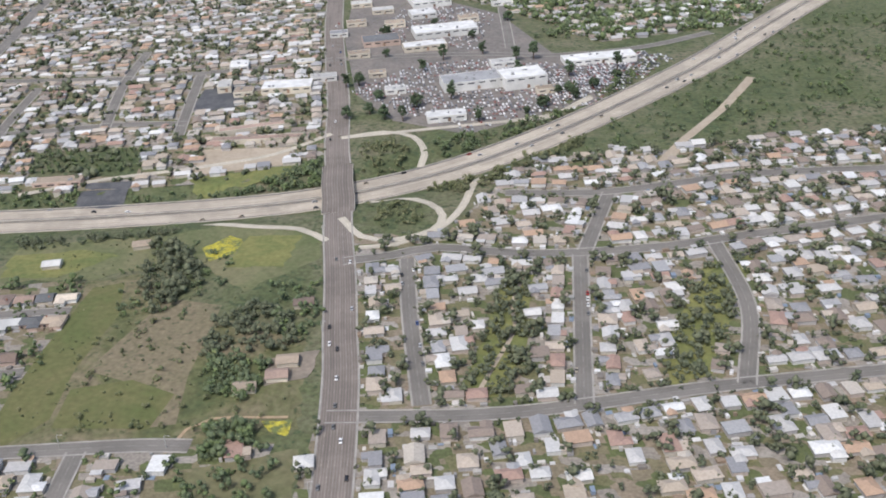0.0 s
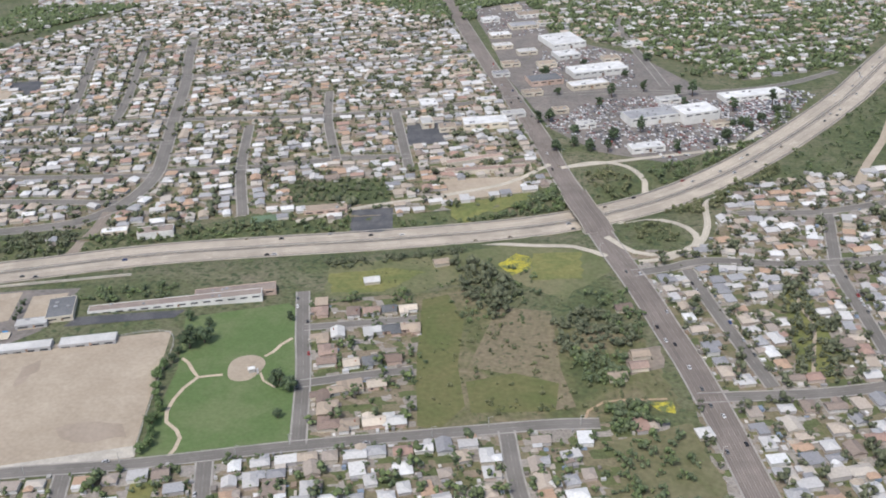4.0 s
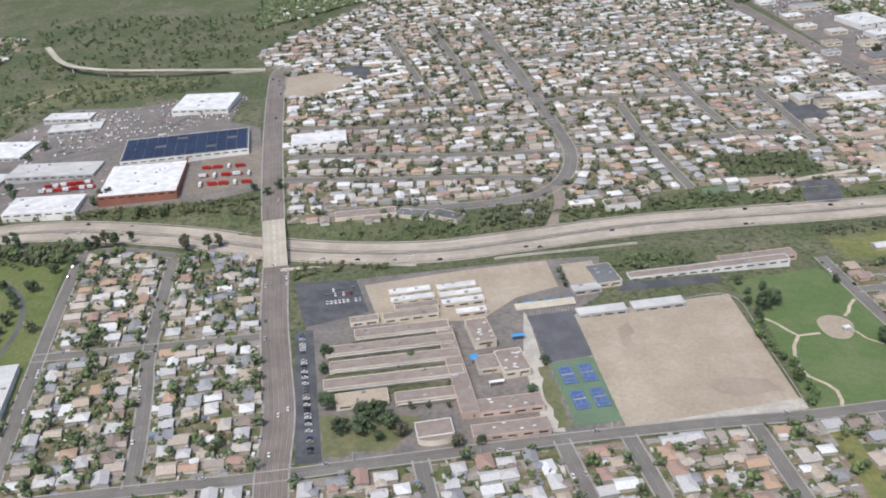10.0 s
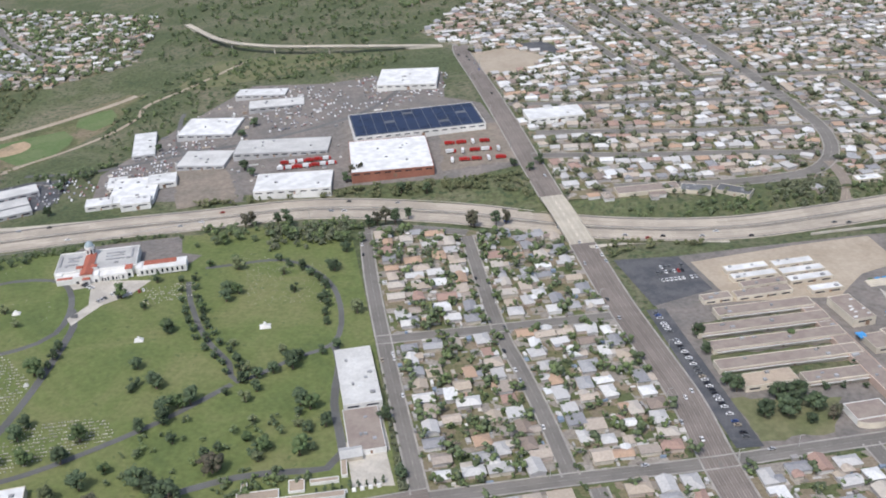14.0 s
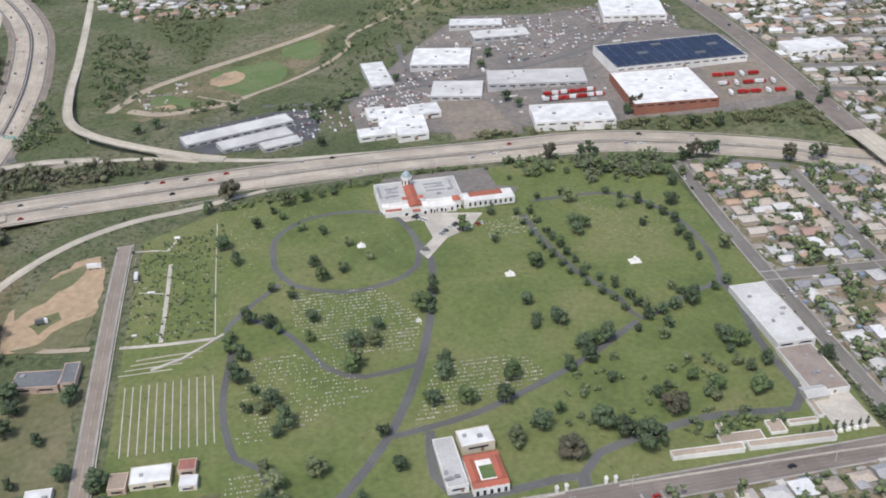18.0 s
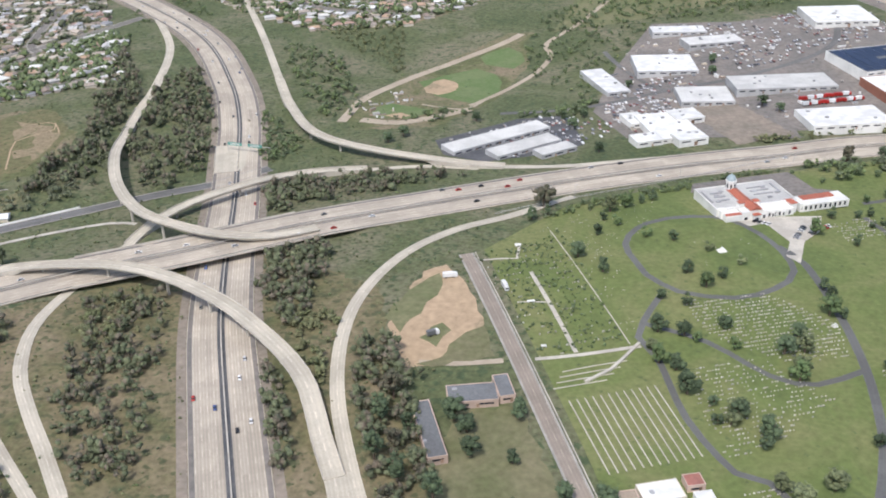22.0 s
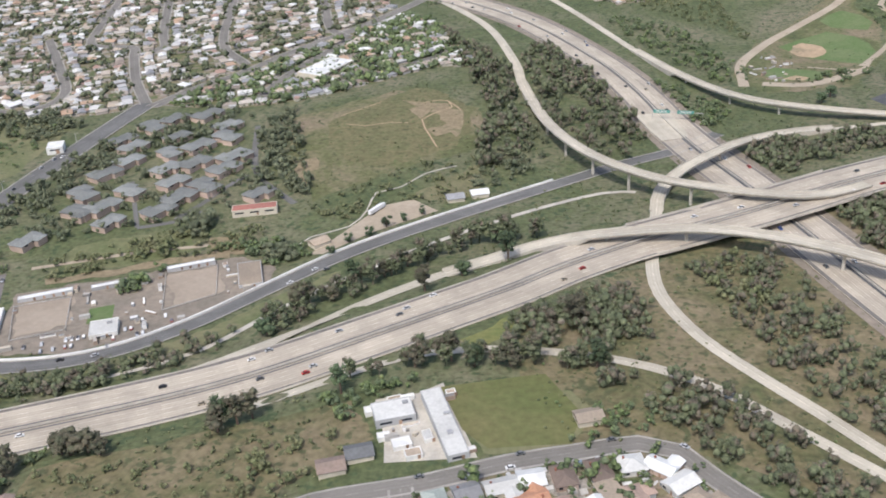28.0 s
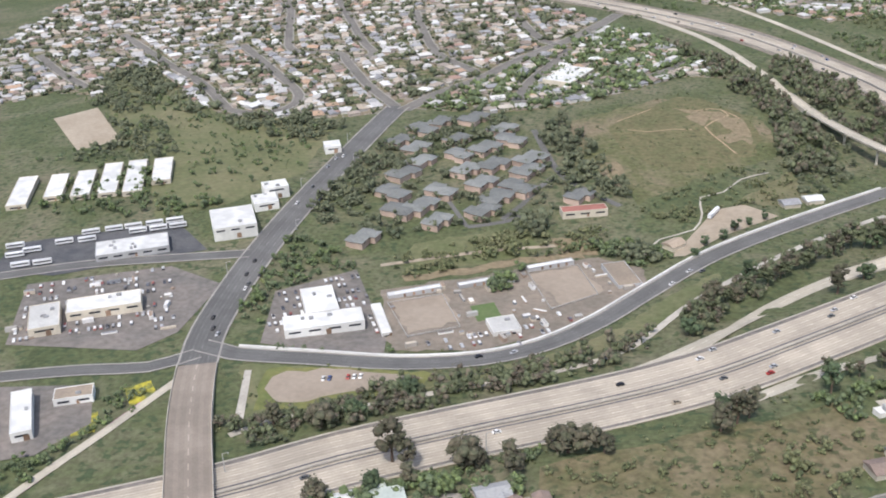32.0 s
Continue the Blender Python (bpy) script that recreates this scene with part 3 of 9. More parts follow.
zone([(-161.5, 173.5), (-156.4, 186), (-151.4, 192), (-150.6, 185), (-153.6, 177.4), (-157.6, 168)], "drygrass", "yellow-green weeds along the dirt lot", 0.125, "weeds", False)
zone([(-153.6, 166.1), (-149.4, 171.6), (-147.4, 168.8), (-150, 163)], "drygrass", "weedy island in the dirt lot", 0.125, "weeds", False)
zone([(-149, 159.4), (-144.6, 168), (-141, 170.4), (-138.6, 160), (-150.5, 156.4), (-153.6, 157.4)], "tangrass", "dry olive grass below the dirt lot", 0.125, "weeds", False)
zone([(147, 241.5), (174, 249.5), (175.5, 254), (148, 246.5)], "asphalt", "dark asphalt car park behind the bleachers", 0.1, "car_park")
zone([(148, 181.5), (187.5, 192), (186.5, 196)], "concrete", "pale worn strip of a sports field", 0.09, "worn_strip")
zone([(166, 199.5), (172, 203), (180, 203), (183, 198.5), (176, 195.5), (170, 196)], "arena", "darker damp patch of soil on a sports field", 0.09, "soil_patch")
zone([(146, 222), (149, 226), (151, 221), (148, 214)], "arena", "darker patch of a sports field", 0.09, "soil_patch")
zone([(131, 256), (140, 259), (143, 241), (136, 238)], "sand", "small bare tan dirt lot", 0.1, "dirt_lot")
zone([(58, 240), (75, 243), (82, 226), (67, 217)], "asphalt", "dark asphalt car park", 0.12, "car_park")
zone([(65, 215), (69.5, 216), (84.5, 164.5), (79, 163.5)], "asphalt", "narrow dark asphalt parking strip", 0.12, "car_park")
zone([(200.4 + 4.3 * math.cos(a) * (1 + 0.08 * math.sin(3 * a)), 228 + 6.3 * math.sin(a) * (1 + 0.07 * math.cos(2 * a))) for a in (math.tau * i / 22 for i in range(22))], "sand", "pale oval sand playground in the park", 0.1, "playground_sand")
zone([(235, 269), (247, 273), (261, 257), (284, 251), (295, 250), (303, 221), (285, 214), (246, 207), (243, 235)], "canyon", "brown and olive canyon slope with bare patches", name="canyon_slope")
zone([(237.8, 265.6), (244.4, 268.8), (250.3, 254.6), (251.4, 233.1), (255, 217.1), (250, 207.6), (245.5, 209), (242.6, 225), (240.6, 239.1)], "olivegrass", "smooth olive grass slope", 0.09, "grass_slope", False)
zone([(258.5, 262), (272.4, 260.1), (276, 233.1), (279.8, 219), (272.4, 216.5), (265.1, 230.1), (254, 233.1)], "eroded", "bare pinkish eroded canyon slope", 0.09, "eroded_slope", False)
zone([(254.1, 226.6), (265.1, 231.1), (275.7, 227.7), (275.3, 217), (256.7, 214.7)], "olivegrass", "olive grass in the canyon bottom", 0.12, "grass_slope", False)
zone([(290.6, 241.5), (299.7, 245.6), (299.9, 236.2), (292.3, 232.3)], "yardsoil", "pale bare house plot beside the avenue", 0.13, "house_plot")
zone([(295.4, 222.1), (301, 223.6), (301.6, 218.6), (298, 219.4)], "yellow", "patch of yellow flowers beside the avenue", 0.12, "flower_patch")
zone([(288, 208.2), (304.7, 215.6), (311, 192), (316, 170), (296, 166), (289.7, 183.9)], "tangrass", "dry brown open lot with trees", 0.08, "dry_lot")
zone([(265.9, 294), (279.5, 295), (280.5, 278.2), (266.3, 277.3)], "verge", "green grass bank beside the ramp", 0.1, "grass_bank", False)
zone([(208.8, 279.5), (225.9, 284.2), (236.3, 281.7), (226.2, 269.7), (212, 268)], "verge", "green lawn between school and freeway", 0.1, "grass_bank", False)
zone([(332.5, 281), (339.5, 281), (341, 258), (338.5, 236), (330.5, 235), (332.5, 258)], "verge", "green strip along a small creek", 0.08, "creek_bank")
zone([(377.9, 291.8), (389.0, 298.9), (377.6, 249.4), (369.4, 242.9), (368.4, 256.8)], "verge", "green open hollow among houses", 0.08, "grass_hollow")
zone([(234.6, 327.5), (262.1, 338.2), (265.4, 331.8), (242.1, 318.0)], "verge", "green slope above the freeway", 0.1, "grass_bank")
zone([(176, 309), (184, 312), (183, 316.5), (175, 313.5)], "court_green", "green sports court by the freeway", 0.12, "sports_court")
zone([(4.3, 425.3), (18.3, 436.0), (38.3, 421.8), (30.8, 398.1), (13.1, 390.3)], "sand", "bare tan lot beside the avenue", 0.1, "dirt_lot")
zone([(20.5, 441.2), (34.0, 449.2), (44.2, 431.6), (38.3, 421.8)], "asphalt", "dark asphalt storage yard", 0.1, "storage_yard")
zone([(212, 395), (230, 400), (229, 377), (215, 375)], "asphalt", "asphalt car park round office blocks", 0.1, "car_park")
zone([(247, 449), (231, 520), (216, 580), (245, 600), (262, 522)], "paved", "paved forecourts along the avenue", 0.06, "car_park")
zone([(-493, 362), (-473, 372), (-448, 324), (-430, 303), (-401, 297), (-394, 284), (-397, 250), (-405, 243), (-412, 232), (-428, 222), (-443, 262), (-456, 280)], "drygrass", "green and straw-coloured valley side", 0.07, "valley_side")
zone([(208, 286), (246, 294), (256, 300), (284, 296), (288, 283), (275, 266), (260, 278), (241, 274), (235, 269), (210, 266)], "drygrass", "green and straw-coloured freeway verge", name="verge")
zone([(256, 287), (261, 294), (265, 292), (266, 284), (261, 280)], "yellow", "patch of bright yellow wildflowers", 0.1, "flower_patch")
zone([(-262, 124), (-235, 122), (-205, 104), (-150, 101), (-148, 128), (-158, 160), (-164, 186), (-190, 205), (-225, 190), (-262, 168)], "dryfield", "dry brown and olive ground of the interchange", 0.04, "interchange_ground", False)
zone([(-150, 128), (-145, 144), (-134, 145), (-121, 104), (-140, 101)], "tangrass", "dry tan-green grass lot", name="grass_lot")
zone([(-191, 309), (-177, 342), (-155, 368), (-138, 390), (-128, 389), (-132, 378), (-130, 355), (-142, 318), (-160, 292), (-185, 290)], "canyon", "pale dry ground around the ball fields", 0.06, "ball_park")
zone([(-325, 283), (-296, 302), (-270, 285), (-268, 259), (-292, 246), (-312, 229), (-322, 255)], "canyon", "bare brown and green hillside", name="hillside")
zone([(-182.7, 310.4), (-176.5, 316.8), (-168, 313), (-160.8, 308.6), (-169.5, 300.7), (-179, 302.7)], "lawn", "small green ball field", 0.12, "outfield")
zone([(-169.2, 339.9), (-160, 347), (-149.2, 353.2), (-142, 346), (-139.9, 337.7), (-140.8, 327.5), (-149.3, 316.1), (-162.5, 325.4)], "lawn", "green baseball outfield", 0.12, "outfield")
zone([(-148.4, 365.1), (-143, 371), (-137.9, 373.9), (-133, 367), (-131.8, 358.5), (-135.9, 351.2), (-146.2, 356.9)], "lawn", "small green practice field", 0.12, "outfield")
zone([(-167, 334), (-164, 340.5), (-160.5, 343), (-156.5, 340), (-155, 334), (-157.5, 328.5), (-161.5, 326), (-165.5, 328.5)], "dirt", "rust-brown baseball infield", 0.16, "infield")
zone([(-177, 304), (-172, 307), (-168.5, 304), (-171.5, 301.2)], "dirt", "small ochre infield", 0.16, "infield")
zone([(-156, 156), (-160.5, 171), (-158, 181), (-155, 193), (-150, 196), (-146, 189), (-142.5, 176), (-141, 171), (-146, 164), (-150, 157)], "dirt", "bare ochre dirt lot with wheel tracks", 0.1, "dirt_lot")
zone([(-158.9, 279.2), (-134.6, 297.6), (-119.4, 299.1), (-115, 272), (-123.4, 265), (-143.7, 259.5), (-155.5, 266)], "asphalt", "dark tarmac round storage sheds", 0.09, "storage_yard")
zone([(-371, 188), (-356, 193), (-340, 199), (-324, 203), (-315, 196), (-316, 184), (-324, 178), (-340, 166.5), (-352, 162.5), (-367, 163)], "yardsoil", "dusty brown stable yard", 0.07, "stable_yard")
zone([(-368.5, 183), (-357.5, 186.5), (-354, 174.5), (-364, 169.5)], "arena", "fenced taupe riding arena", 0.12, "riding_arena")
zone([(-339.6, 195.6), (-329, 199.5), (-324.7, 187), (-333.7, 180.5)], "arena", "second fenced taupe riding arena", 0.12, "riding_arena")
zone([(-352.2, 181), (-347.4, 182.8), (-345.9, 176.8), (-350.6, 174.3)], "lawn", "small green paddock", 0.12, "paddock")
zone([(-367.4, 199.6), (-365.2, 209.4), (-348.4, 216.3), (-339.4, 216.4), (-336.6, 207.2), (-340, 203.8), (-354.6, 199.2)], "drygrass", "dry grass terrace", 0.07, "terrace")
zone([(-367.1, 194.4), (-354.3, 198.2), (-339.7, 203.6), (-327.7, 205.2), (-327, 202.5), (-339.3, 201), (-353.6, 195), (-366.1, 191.8)], "scar", "bare ochre bank above the stables", 0.1, "bank")
zone([(-394, 158), (-382.9, 157.8), (-373.3, 156.2), (-366.5, 153.6), (-357.3, 153.4), (-346, 157), (-335, 161.5), (-322, 172), (-308, 187), (-300, 193), (-300, 190), (-320, 165), (-335, 157.3), (-345.7, 153.4), (-356.8, 149.6), (-365.7, 148.7), (-371.8, 146.4), (-379, 143.4), (-384.3, 143), (-389, 140.4)], "drygrass", "yellow-green grass verge of the frontage road", 0.07, "verge")
zone([(-387.9, 149.7), (-387.3, 153.6), (-385.1, 155.7), (-374, 156.3), (-366.6, 154.4), (-360, 152.6), (-366.4, 149.7), (-372.2, 148.5), (-379.5, 145.3), (-384.9, 145.3)], "arena", "bare gravel lot by the road", 0.12, "gravel_lot")
zone([(-388.4, 142.5), (-388.6, 156.6), (-374, 157.8), (-358, 154), (-360, 150), (-380, 143)], "verge", "yellow-green grass round a gravel lot", 0.085, "grass_bank", False)
zone([(-391.5, 156), (-392.8, 156), (-391, 140), (-389.5, 140)], "concrete", "pale concrete strip", 0.13, "pale_strip")
zone([(-274, 140.6), (-264, 141.5), (-254.2, 139), (-251, 134), (-255.3, 123.2), (-268.7, 123.3)], "drygrass", "weedy green lot", 0.07, "green_lot")
zone([(-287, 138.8), (-279.8, 140), (-275.6, 142.8), (-273.3, 134), (-269.6, 122.4), (-284, 122), (-284.5, 128.5)], "concrete", "pale concrete workshop lot", 0.08, "workshop_lot")
zone([(-294.1, 226), (-286.5, 228.9), (-280, 222), (-294.8, 212), (-305.4, 202), (-308.8, 202), (-303.6, 210)], "sand", "bare pale dirt lot beside the frontage road", 0.1, "dirt_lot")
zone([(-314, 276), (-309, 285), (-299, 294), (-290, 303), (-283, 300), (-274.5, 288), (-272.5, 270), (-277, 258), (-287, 252), (-297, 247), (-306, 252), (-312, 262)], "hillside", "brown and olive eroded hillside", 0.08, "hillside", False)
zone([(-286.6, 231.2), (-278.8, 240.5), (-269.9, 248.8), (-269.9, 235.6), (-271.6, 229.6), (-281.7, 227.7)], "tangrass", "tan mown lot beside the frontage road", 0.09, "dry_lot", False)
zone([(-334, 212.5), (-325.5, 212), (-324, 204), (-332, 204.5)], "scar", "bare ochre gulch above the stables", 0.12, "gulch", False)
zone([(-294.2, 292.7), (-287, 290), (-279.8, 288.9), (-276, 281), (-274.8, 272.3), (-276.6, 264.8), (-279, 272), (-281.6, 280.2), (-286.8, 285.6)], "scar", "eroded ochre hillside scar", 0.1, "hill_scar")
zone([(-317.4, 253.1), (-314.4, 254.2), (-313, 247), (-316.3, 245.3)], "scar", "small ochre hillside scar", 0.1, "hill_scar")
for _p in ([(-290.8, 285.0), (-285.2, 290.6), (-282.6, 287.0), (-287.1, 277.5)],
           [(-281.8, 284.0), (-275.1, 283.2), (-274.9, 276.3), (-278.6, 274.0)],
           [(-319.4, 246.9), (-318.6, 250.3), (-314.0, 239.0), (-315.5, 238.0)],
           [(-285.1, 269.8), (-279.5, 274.0), (-276.8, 269.6), (-282.4, 265.5)]):
    zone(_p, "scar", "eroded ochre patch on the hillside", 0.12, "hill_scar")
zone([(-140.9, 112), (-137, 113.4), (-134.3, 106.8), (-138.2, 105.8)], "lawn", "small watered green lawn", 0.09, "lawn")
zone([(-0.6, 171), (6.9, 172.9), (11.5, 158.4), (8.8, 158.3), (5.2, 156.8), (2.6, 160.3)], "concrete", "pale paved terrace below the mausoleum", 0.11, "plaza")
zone([(-392, 166), (-393, 187), (-377, 197), (-368, 168), (-368, 162), (-381, 163)], "paved", "paved yard round a white building", 0.07, "paved_yard")
zone([(-103, 276), (-111, 301), (-100, 345), (-83, 390), (-51, 384), (-5, 395), (0, 360), (14, 354), (32, 300), (15, 290), (-22, 284), (-60, 274)], "paved", "grey-brown industrial yard paving", 0.06, "industrial_yard")
zone([(-86.7, 302.7), (-66.8, 301.4), (-55, 277.1), (-72.8, 270)], "yardsoil", "bare brown gravel lot", 0.1, "gravel_lot")
zone([(-91, 234.5), (-89.6, 240.5), (-63.5, 249.5), (-59.6, 238.5), (-53.5, 237.5), (-56, 230), (-67, 232)], "paved", "brown paved yard behind the mausoleum", 0.12, "paved_yard")
zone([(2.5, 323), (22.4, 334.9), (30, 302.7), (6.6, 293.8)], "yardsoil", "tarmac yard for parked trucks", 0.12, "truck_yard")
zone([(-458, 196), (-459, 211), (-423, 221), (-412, 206), (-443, 194)], "asphalt", "asphalt bus depot yard", 0.1, "depot_yard")
zone([(-441, 165), (-447, 190), (-418, 198), (-405, 190), (-409, 170), (-415, 163)], "paved", "paved warehouse yard", 0.1, "warehouse_yard")
zone([(-440, 150), (-419, 151), (-415, 139), (-421, 130), (-432, 127)], "paved", "paved roadside yard", 0.1, "roadside_yard")
zone([(-488, 309), (-477, 319), (-457, 283), (-468, 276)], "sand", "bare graded sand lot", 0.1, "sand_lot")
zone([(-276, 141.5), (-258.2, 144.3), (-253, 132.9), (-255.2, 125.2), (-268, 124.5), (-272.1, 129.3)], "olivegrass", "olive-green meadow beside the workshop lot", 0.09, "meadow", False)
zone([(-276.5, 153.9), (-264, 166), (-261.9, 159.6), (-268.9, 154)], "verge", "green grass beside the freeway", 0.09, "grass_bank", False)
zone([(-341, 125), (-310, 134), (-291, 139), (-286, 128), (-297, 119), (-303, 111), (-321, 106), (-340, 106)], "dryfield", "dry brown and olive field", 0.06, "dry_field")
zone([(247, 449), (262, 520), (301, 490), (328, 440), (362, 444), (345, 392), (310, 362), (285, 371), (267, 392)], "paved", "broad shopping centre car park", 0.06, "car_park")
zone([(366, 348), (372, 364), (384, 390), (395, 421), (398, 420), (387, 390), (375, 364), (370, 348)], "sand", "pale dirt track up the slope", 0.1, "dirt_track")
zone([(-121, 388), (-110, 430), (-60, 436), (-30, 420), (-88, 396)], "drygrass", "green valley grass", 0.07, "valley_grass")
zone([(-385, 212), (-393, 231), (-386, 256), (-375, 282), (-352, 298), (-337, 290), (-315, 233), (-322, 226), (-346, 222), (-369, 207)], "scrub", "wooded ground of a housing estate", 0.06, "estate_ground")
zone([(-84, 219.5), (-62, 222), (-64.5, 213.5), (-69.4, 208), (-72.8, 197.5), (-75.2, 200.5), (-72.8, 207.5), (-76.4, 217), (-80.3, 215)], "concrete", "pale concrete forecourt", 0.12, "forecourt")
zone([(2, 160), (9, 163), (14, 148), (6, 147)], "concrete", "pale concrete drive", 0.1, "forecourt")
zone([(70, 275), (75, 284), (140, 302), (180, 316), (178, 308), (110, 285)], "scrub", "scrubby cutting slope", 0.06, "cutting_slope")
# green courts, dark and wing-to-wing: the colour also holds the wings' shade
for _a, _b in (((77, 208.3), (107, 216.3)), ((77, 201.4), (107, 209.4)), ((78, 194.2), (108, 202.3)), ((80, 187.6), (110, 195.4))):
    zone([(_a[0], _a[1] - 1.6), (_b[0], _b[1] - 1.6), (_b[0] - 0.2, _b[1] + 1.6), (_a[0] - 0.2, _a[1] + 1.6)], "scrub", "narrow green court with the classroom wings' shade in its dark colour", 0.09, "courtyard_grass")
zone([(84, 166), (99, 170), (103, 182), (80, 180)], "drygrass", "school lawn under trees", 0.09, "school_lawn")
zone([(110, 169.5), (133, 175.5), (132.5, 177.5), (110, 172)], "drygrass", "lawn strip by the street", 0.09, "school_lawn")
zone([(206, 322), (219, 325), (221, 311), (208, 308)], "asphalt", "dark asphalt lot", 0.1, "car_park")
zone([(179, 341), (214, 348), (218, 328), (186, 322)], "scrub", "dark planted nursery ground", 0.08, "nursery_ground")
zone([(231, 347), (258, 350), (261, 338), (235, 330)], "sand", "bare sandy slope", 0.08, "sandy_slope")
zone([(-108, 119), (-99, 122), (-95, 109), (-106, 106)], "tangrass", "dry tan-brown lot", 0.08, "dry_lot")
# residential ground
HOODS = {
    "north": [(46, 276), (90, 281), (128, 290), (170, 309), (245, 326), (270, 345), (262, 385), (246, 430), (214, 545), (150, 600), (20, 600), (-25, 470), (4, 425), (20, 370)],
    "west47": [(-10, 254), (16, 256), (40, 256), (50, 246), (74, 162), (75, 158), (21, 146), (8, 190)],
    "south": [(-170, 99), (-118, 99), (-82, 110), (-46, 122), (-5, 134), (47, 150), (76, 157), (133, 173), (189, 188), (245, 204), (300, 217), (300, 150), (180, 110), (0, 60), (-170, 40)],
    "block": [(208, 262), (234, 270), (243, 240), (246, 207), (222, 201)],
    "east": [(288, 296), (315, 298), (330, 345), (400, 370), (470, 390), (470, 220), (312, 160), (305, 230)],
    "northeast": [(300, 500), (345, 455), (395, 480), (440, 580), (420, 700), (240, 700), (262, 530)],
    "estate_nw": [(-395, 296), (-372, 300), (-345, 335), (-300, 395), (-330, 470), (-400, 560), (-560, 560), (-560, 300), (-500, 340), (-470, 330), (-435, 300)],
    "ridge": [(-371, 302), (-345, 335), (-300, 395), (-290, 386), (-276, 345), (-272, 322), (-288, 324), (-304, 310), (-325, 298), (-345, 294), (-360, 298)],
    "lower": [(-300, 113), (-278, 119), (-251, 127), (-238, 123), (-225, 108), (-225, 70), (-310, 70)],
    "apartments": [(-372, 118), (-343, 120), (-341, 105), (-338, 80), (-380, 80)],
    "valley_n": [(-250, 420), (-215, 395), (-180, 400), (-150, 430), (-170, 520), (-300, 560), (-290, 470)],
    "far_north": [(150, 600), (214, 545), (240, 700), (20, 700), (-60, 640), (-40, 520), (20, 600)],
}
for _k, _p in HOODS.items():
    drape("yards_" + _k, _p, G["yard"], 0.03, "plots of lawn, bare soil and paving round houses")

# ---- streets ----
STREETS = {}


def street(key, pts, lanes=1, mat_key="street", walks=True, width=None, houses=True):
    w = width or {1: 9.2 * M, 2: 20 * M}[lanes]
    ob = ribbon("road", pts, w, R[mat_key], 0.13, "worn grey tarmac street")
    if walks:
        for s in (-1, 1):
            ribbon("pavement", pts, 1.2 * M, G["walk"], 0.18, "pale concrete pavement with a kerb", side=s * (w / 2 + 0.6 * M), clear=False, category="pavement")
    if houses:
        STREETS[key] = (pts, w / 2)
    return ob


street("euclid", [(190, 640), (216, 544), (235, 475), (250, 426), (263, 385), (272, 352), (276.4, 338)], 2, "avenue")
street("euclid_s", [(285.2, 308), (289, 295), (296, 273), (302, 252), (307, 235), (314, 205), (322, 165), (330, 120)], 2, "avenue")
street("st47_n", [(-2, 440), (1, 422), (17, 362), (31, 312), (38, 288), (41, 278)], 2, "avenue")
street("st47_s", [(50, 249), (58, 220), (65, 198), (71, 179), (75, 160), (81, 136), (90, 95)], 2, "avenue")
street("mid", [(21, 145), (47, 152), (75, 159), (95, 165), (133, 176), (163, 184), (189, 190), (223, 200), (265, 210), (277, 212.5), (285, 213.5)], 1)
street("hilltop", [(-200, 84), (-160, 92), (-118, 102), (-96, 107), (-64, 117), (-27, 129), (0, 138), (21, 145)], 1, "avenue", width=15 * M)
street("park_st", [(204, 268), (210, 245), (215, 227), (221, 200)], 1)
street("blk_a", [(209.6, 248.4), (226.6, 252.6), (238, 255.2)], 1, width=8 * M)
street("blk_b", [(215.5, 222.6), (227.3, 226.8), (241, 231)], 1, width=8 * M)
street("s1", [(175, 185), (184, 154), (196, 115)], 1)
street("s2", [(203, 192), (209, 172), (216, 150), (226, 112)], 1)
street("s3", [(134, 176), (143, 150), (155, 110)], 1)
street("s4", [(148, 179), (157, 152), (168, 112)], 1)
street("s6", [(265, 209), (269, 190), (277, 165), (290, 120)], 1)
street("s7", [(211, 171), (228, 176), (243, 180)], 1)
street("s8", [(218, 143), (250, 151), (276, 166)], 1)
street("s9", [(105, 167), (115, 135), (125, 100)], 1)
street("s10", [(-28, 128), (-18, 100), (-8, 70)], 1)
street("s11", [(24, 143), (34, 115), (45, 80)], 1)
street("s12", [(52, 150), (60, 120), (70, 85)], 1)
street("s13", [(-80, 110), (-70, 80)], 1)
street("s14", [(-118, 101), (-112, 78)], 1)
street("w_street", [(-146, 201), (-133, 155), (-125, 127), (-118, 103)], 1, "pale", houses=False, width=7.8 * M)
street("w_a", [(18, 252), (30, 205), (36, 188), (42, 170), (47, 153)], 1)
street("w_b", [(-11, 254), (-4, 225), (7, 186), (19, 146)], 1)
street("w_c", [(2, 198), (30, 205), (57, 212)], 1)
street("w_n", [(-11, 254), (0, 257), (18, 254)], 1, houses=False)
street("n_curve", [(80, 520), (92, 480), (103, 448), (116, 401), (127, 362), (132, 340), (131, 320), (124, 305), (112, 297), (90, 290), (60, 285)], 1, width=13 * M)
street("n_stub", [(128, 311), (129.3, 302.2), (129.6, 294), (127.8, 285), (123.2, 278.4), (116, 273.6), (106, 269.5)], 1, "pale", False, 10 * M, houses=False)
street("n_a", [(150, 392), (160, 350), (172, 314)], 1)
street("n_cross", [(60, 380), (94, 391), (120, 397), (176, 403), (223, 415), (249, 426)], 1)
street("n_b", [(172, 434), (180, 398), (192, 360)], 1)
street("n_c", [(205, 408), (219, 356)], 1)
street("n_d", [(34, 505), (65, 420), (72, 398)], 1)
street("n_e", [(55, 520), (85, 427), (94, 393)], 1)
street("n_row", [(35, 325), (70, 330), (105, 336), (131, 341)], 1)
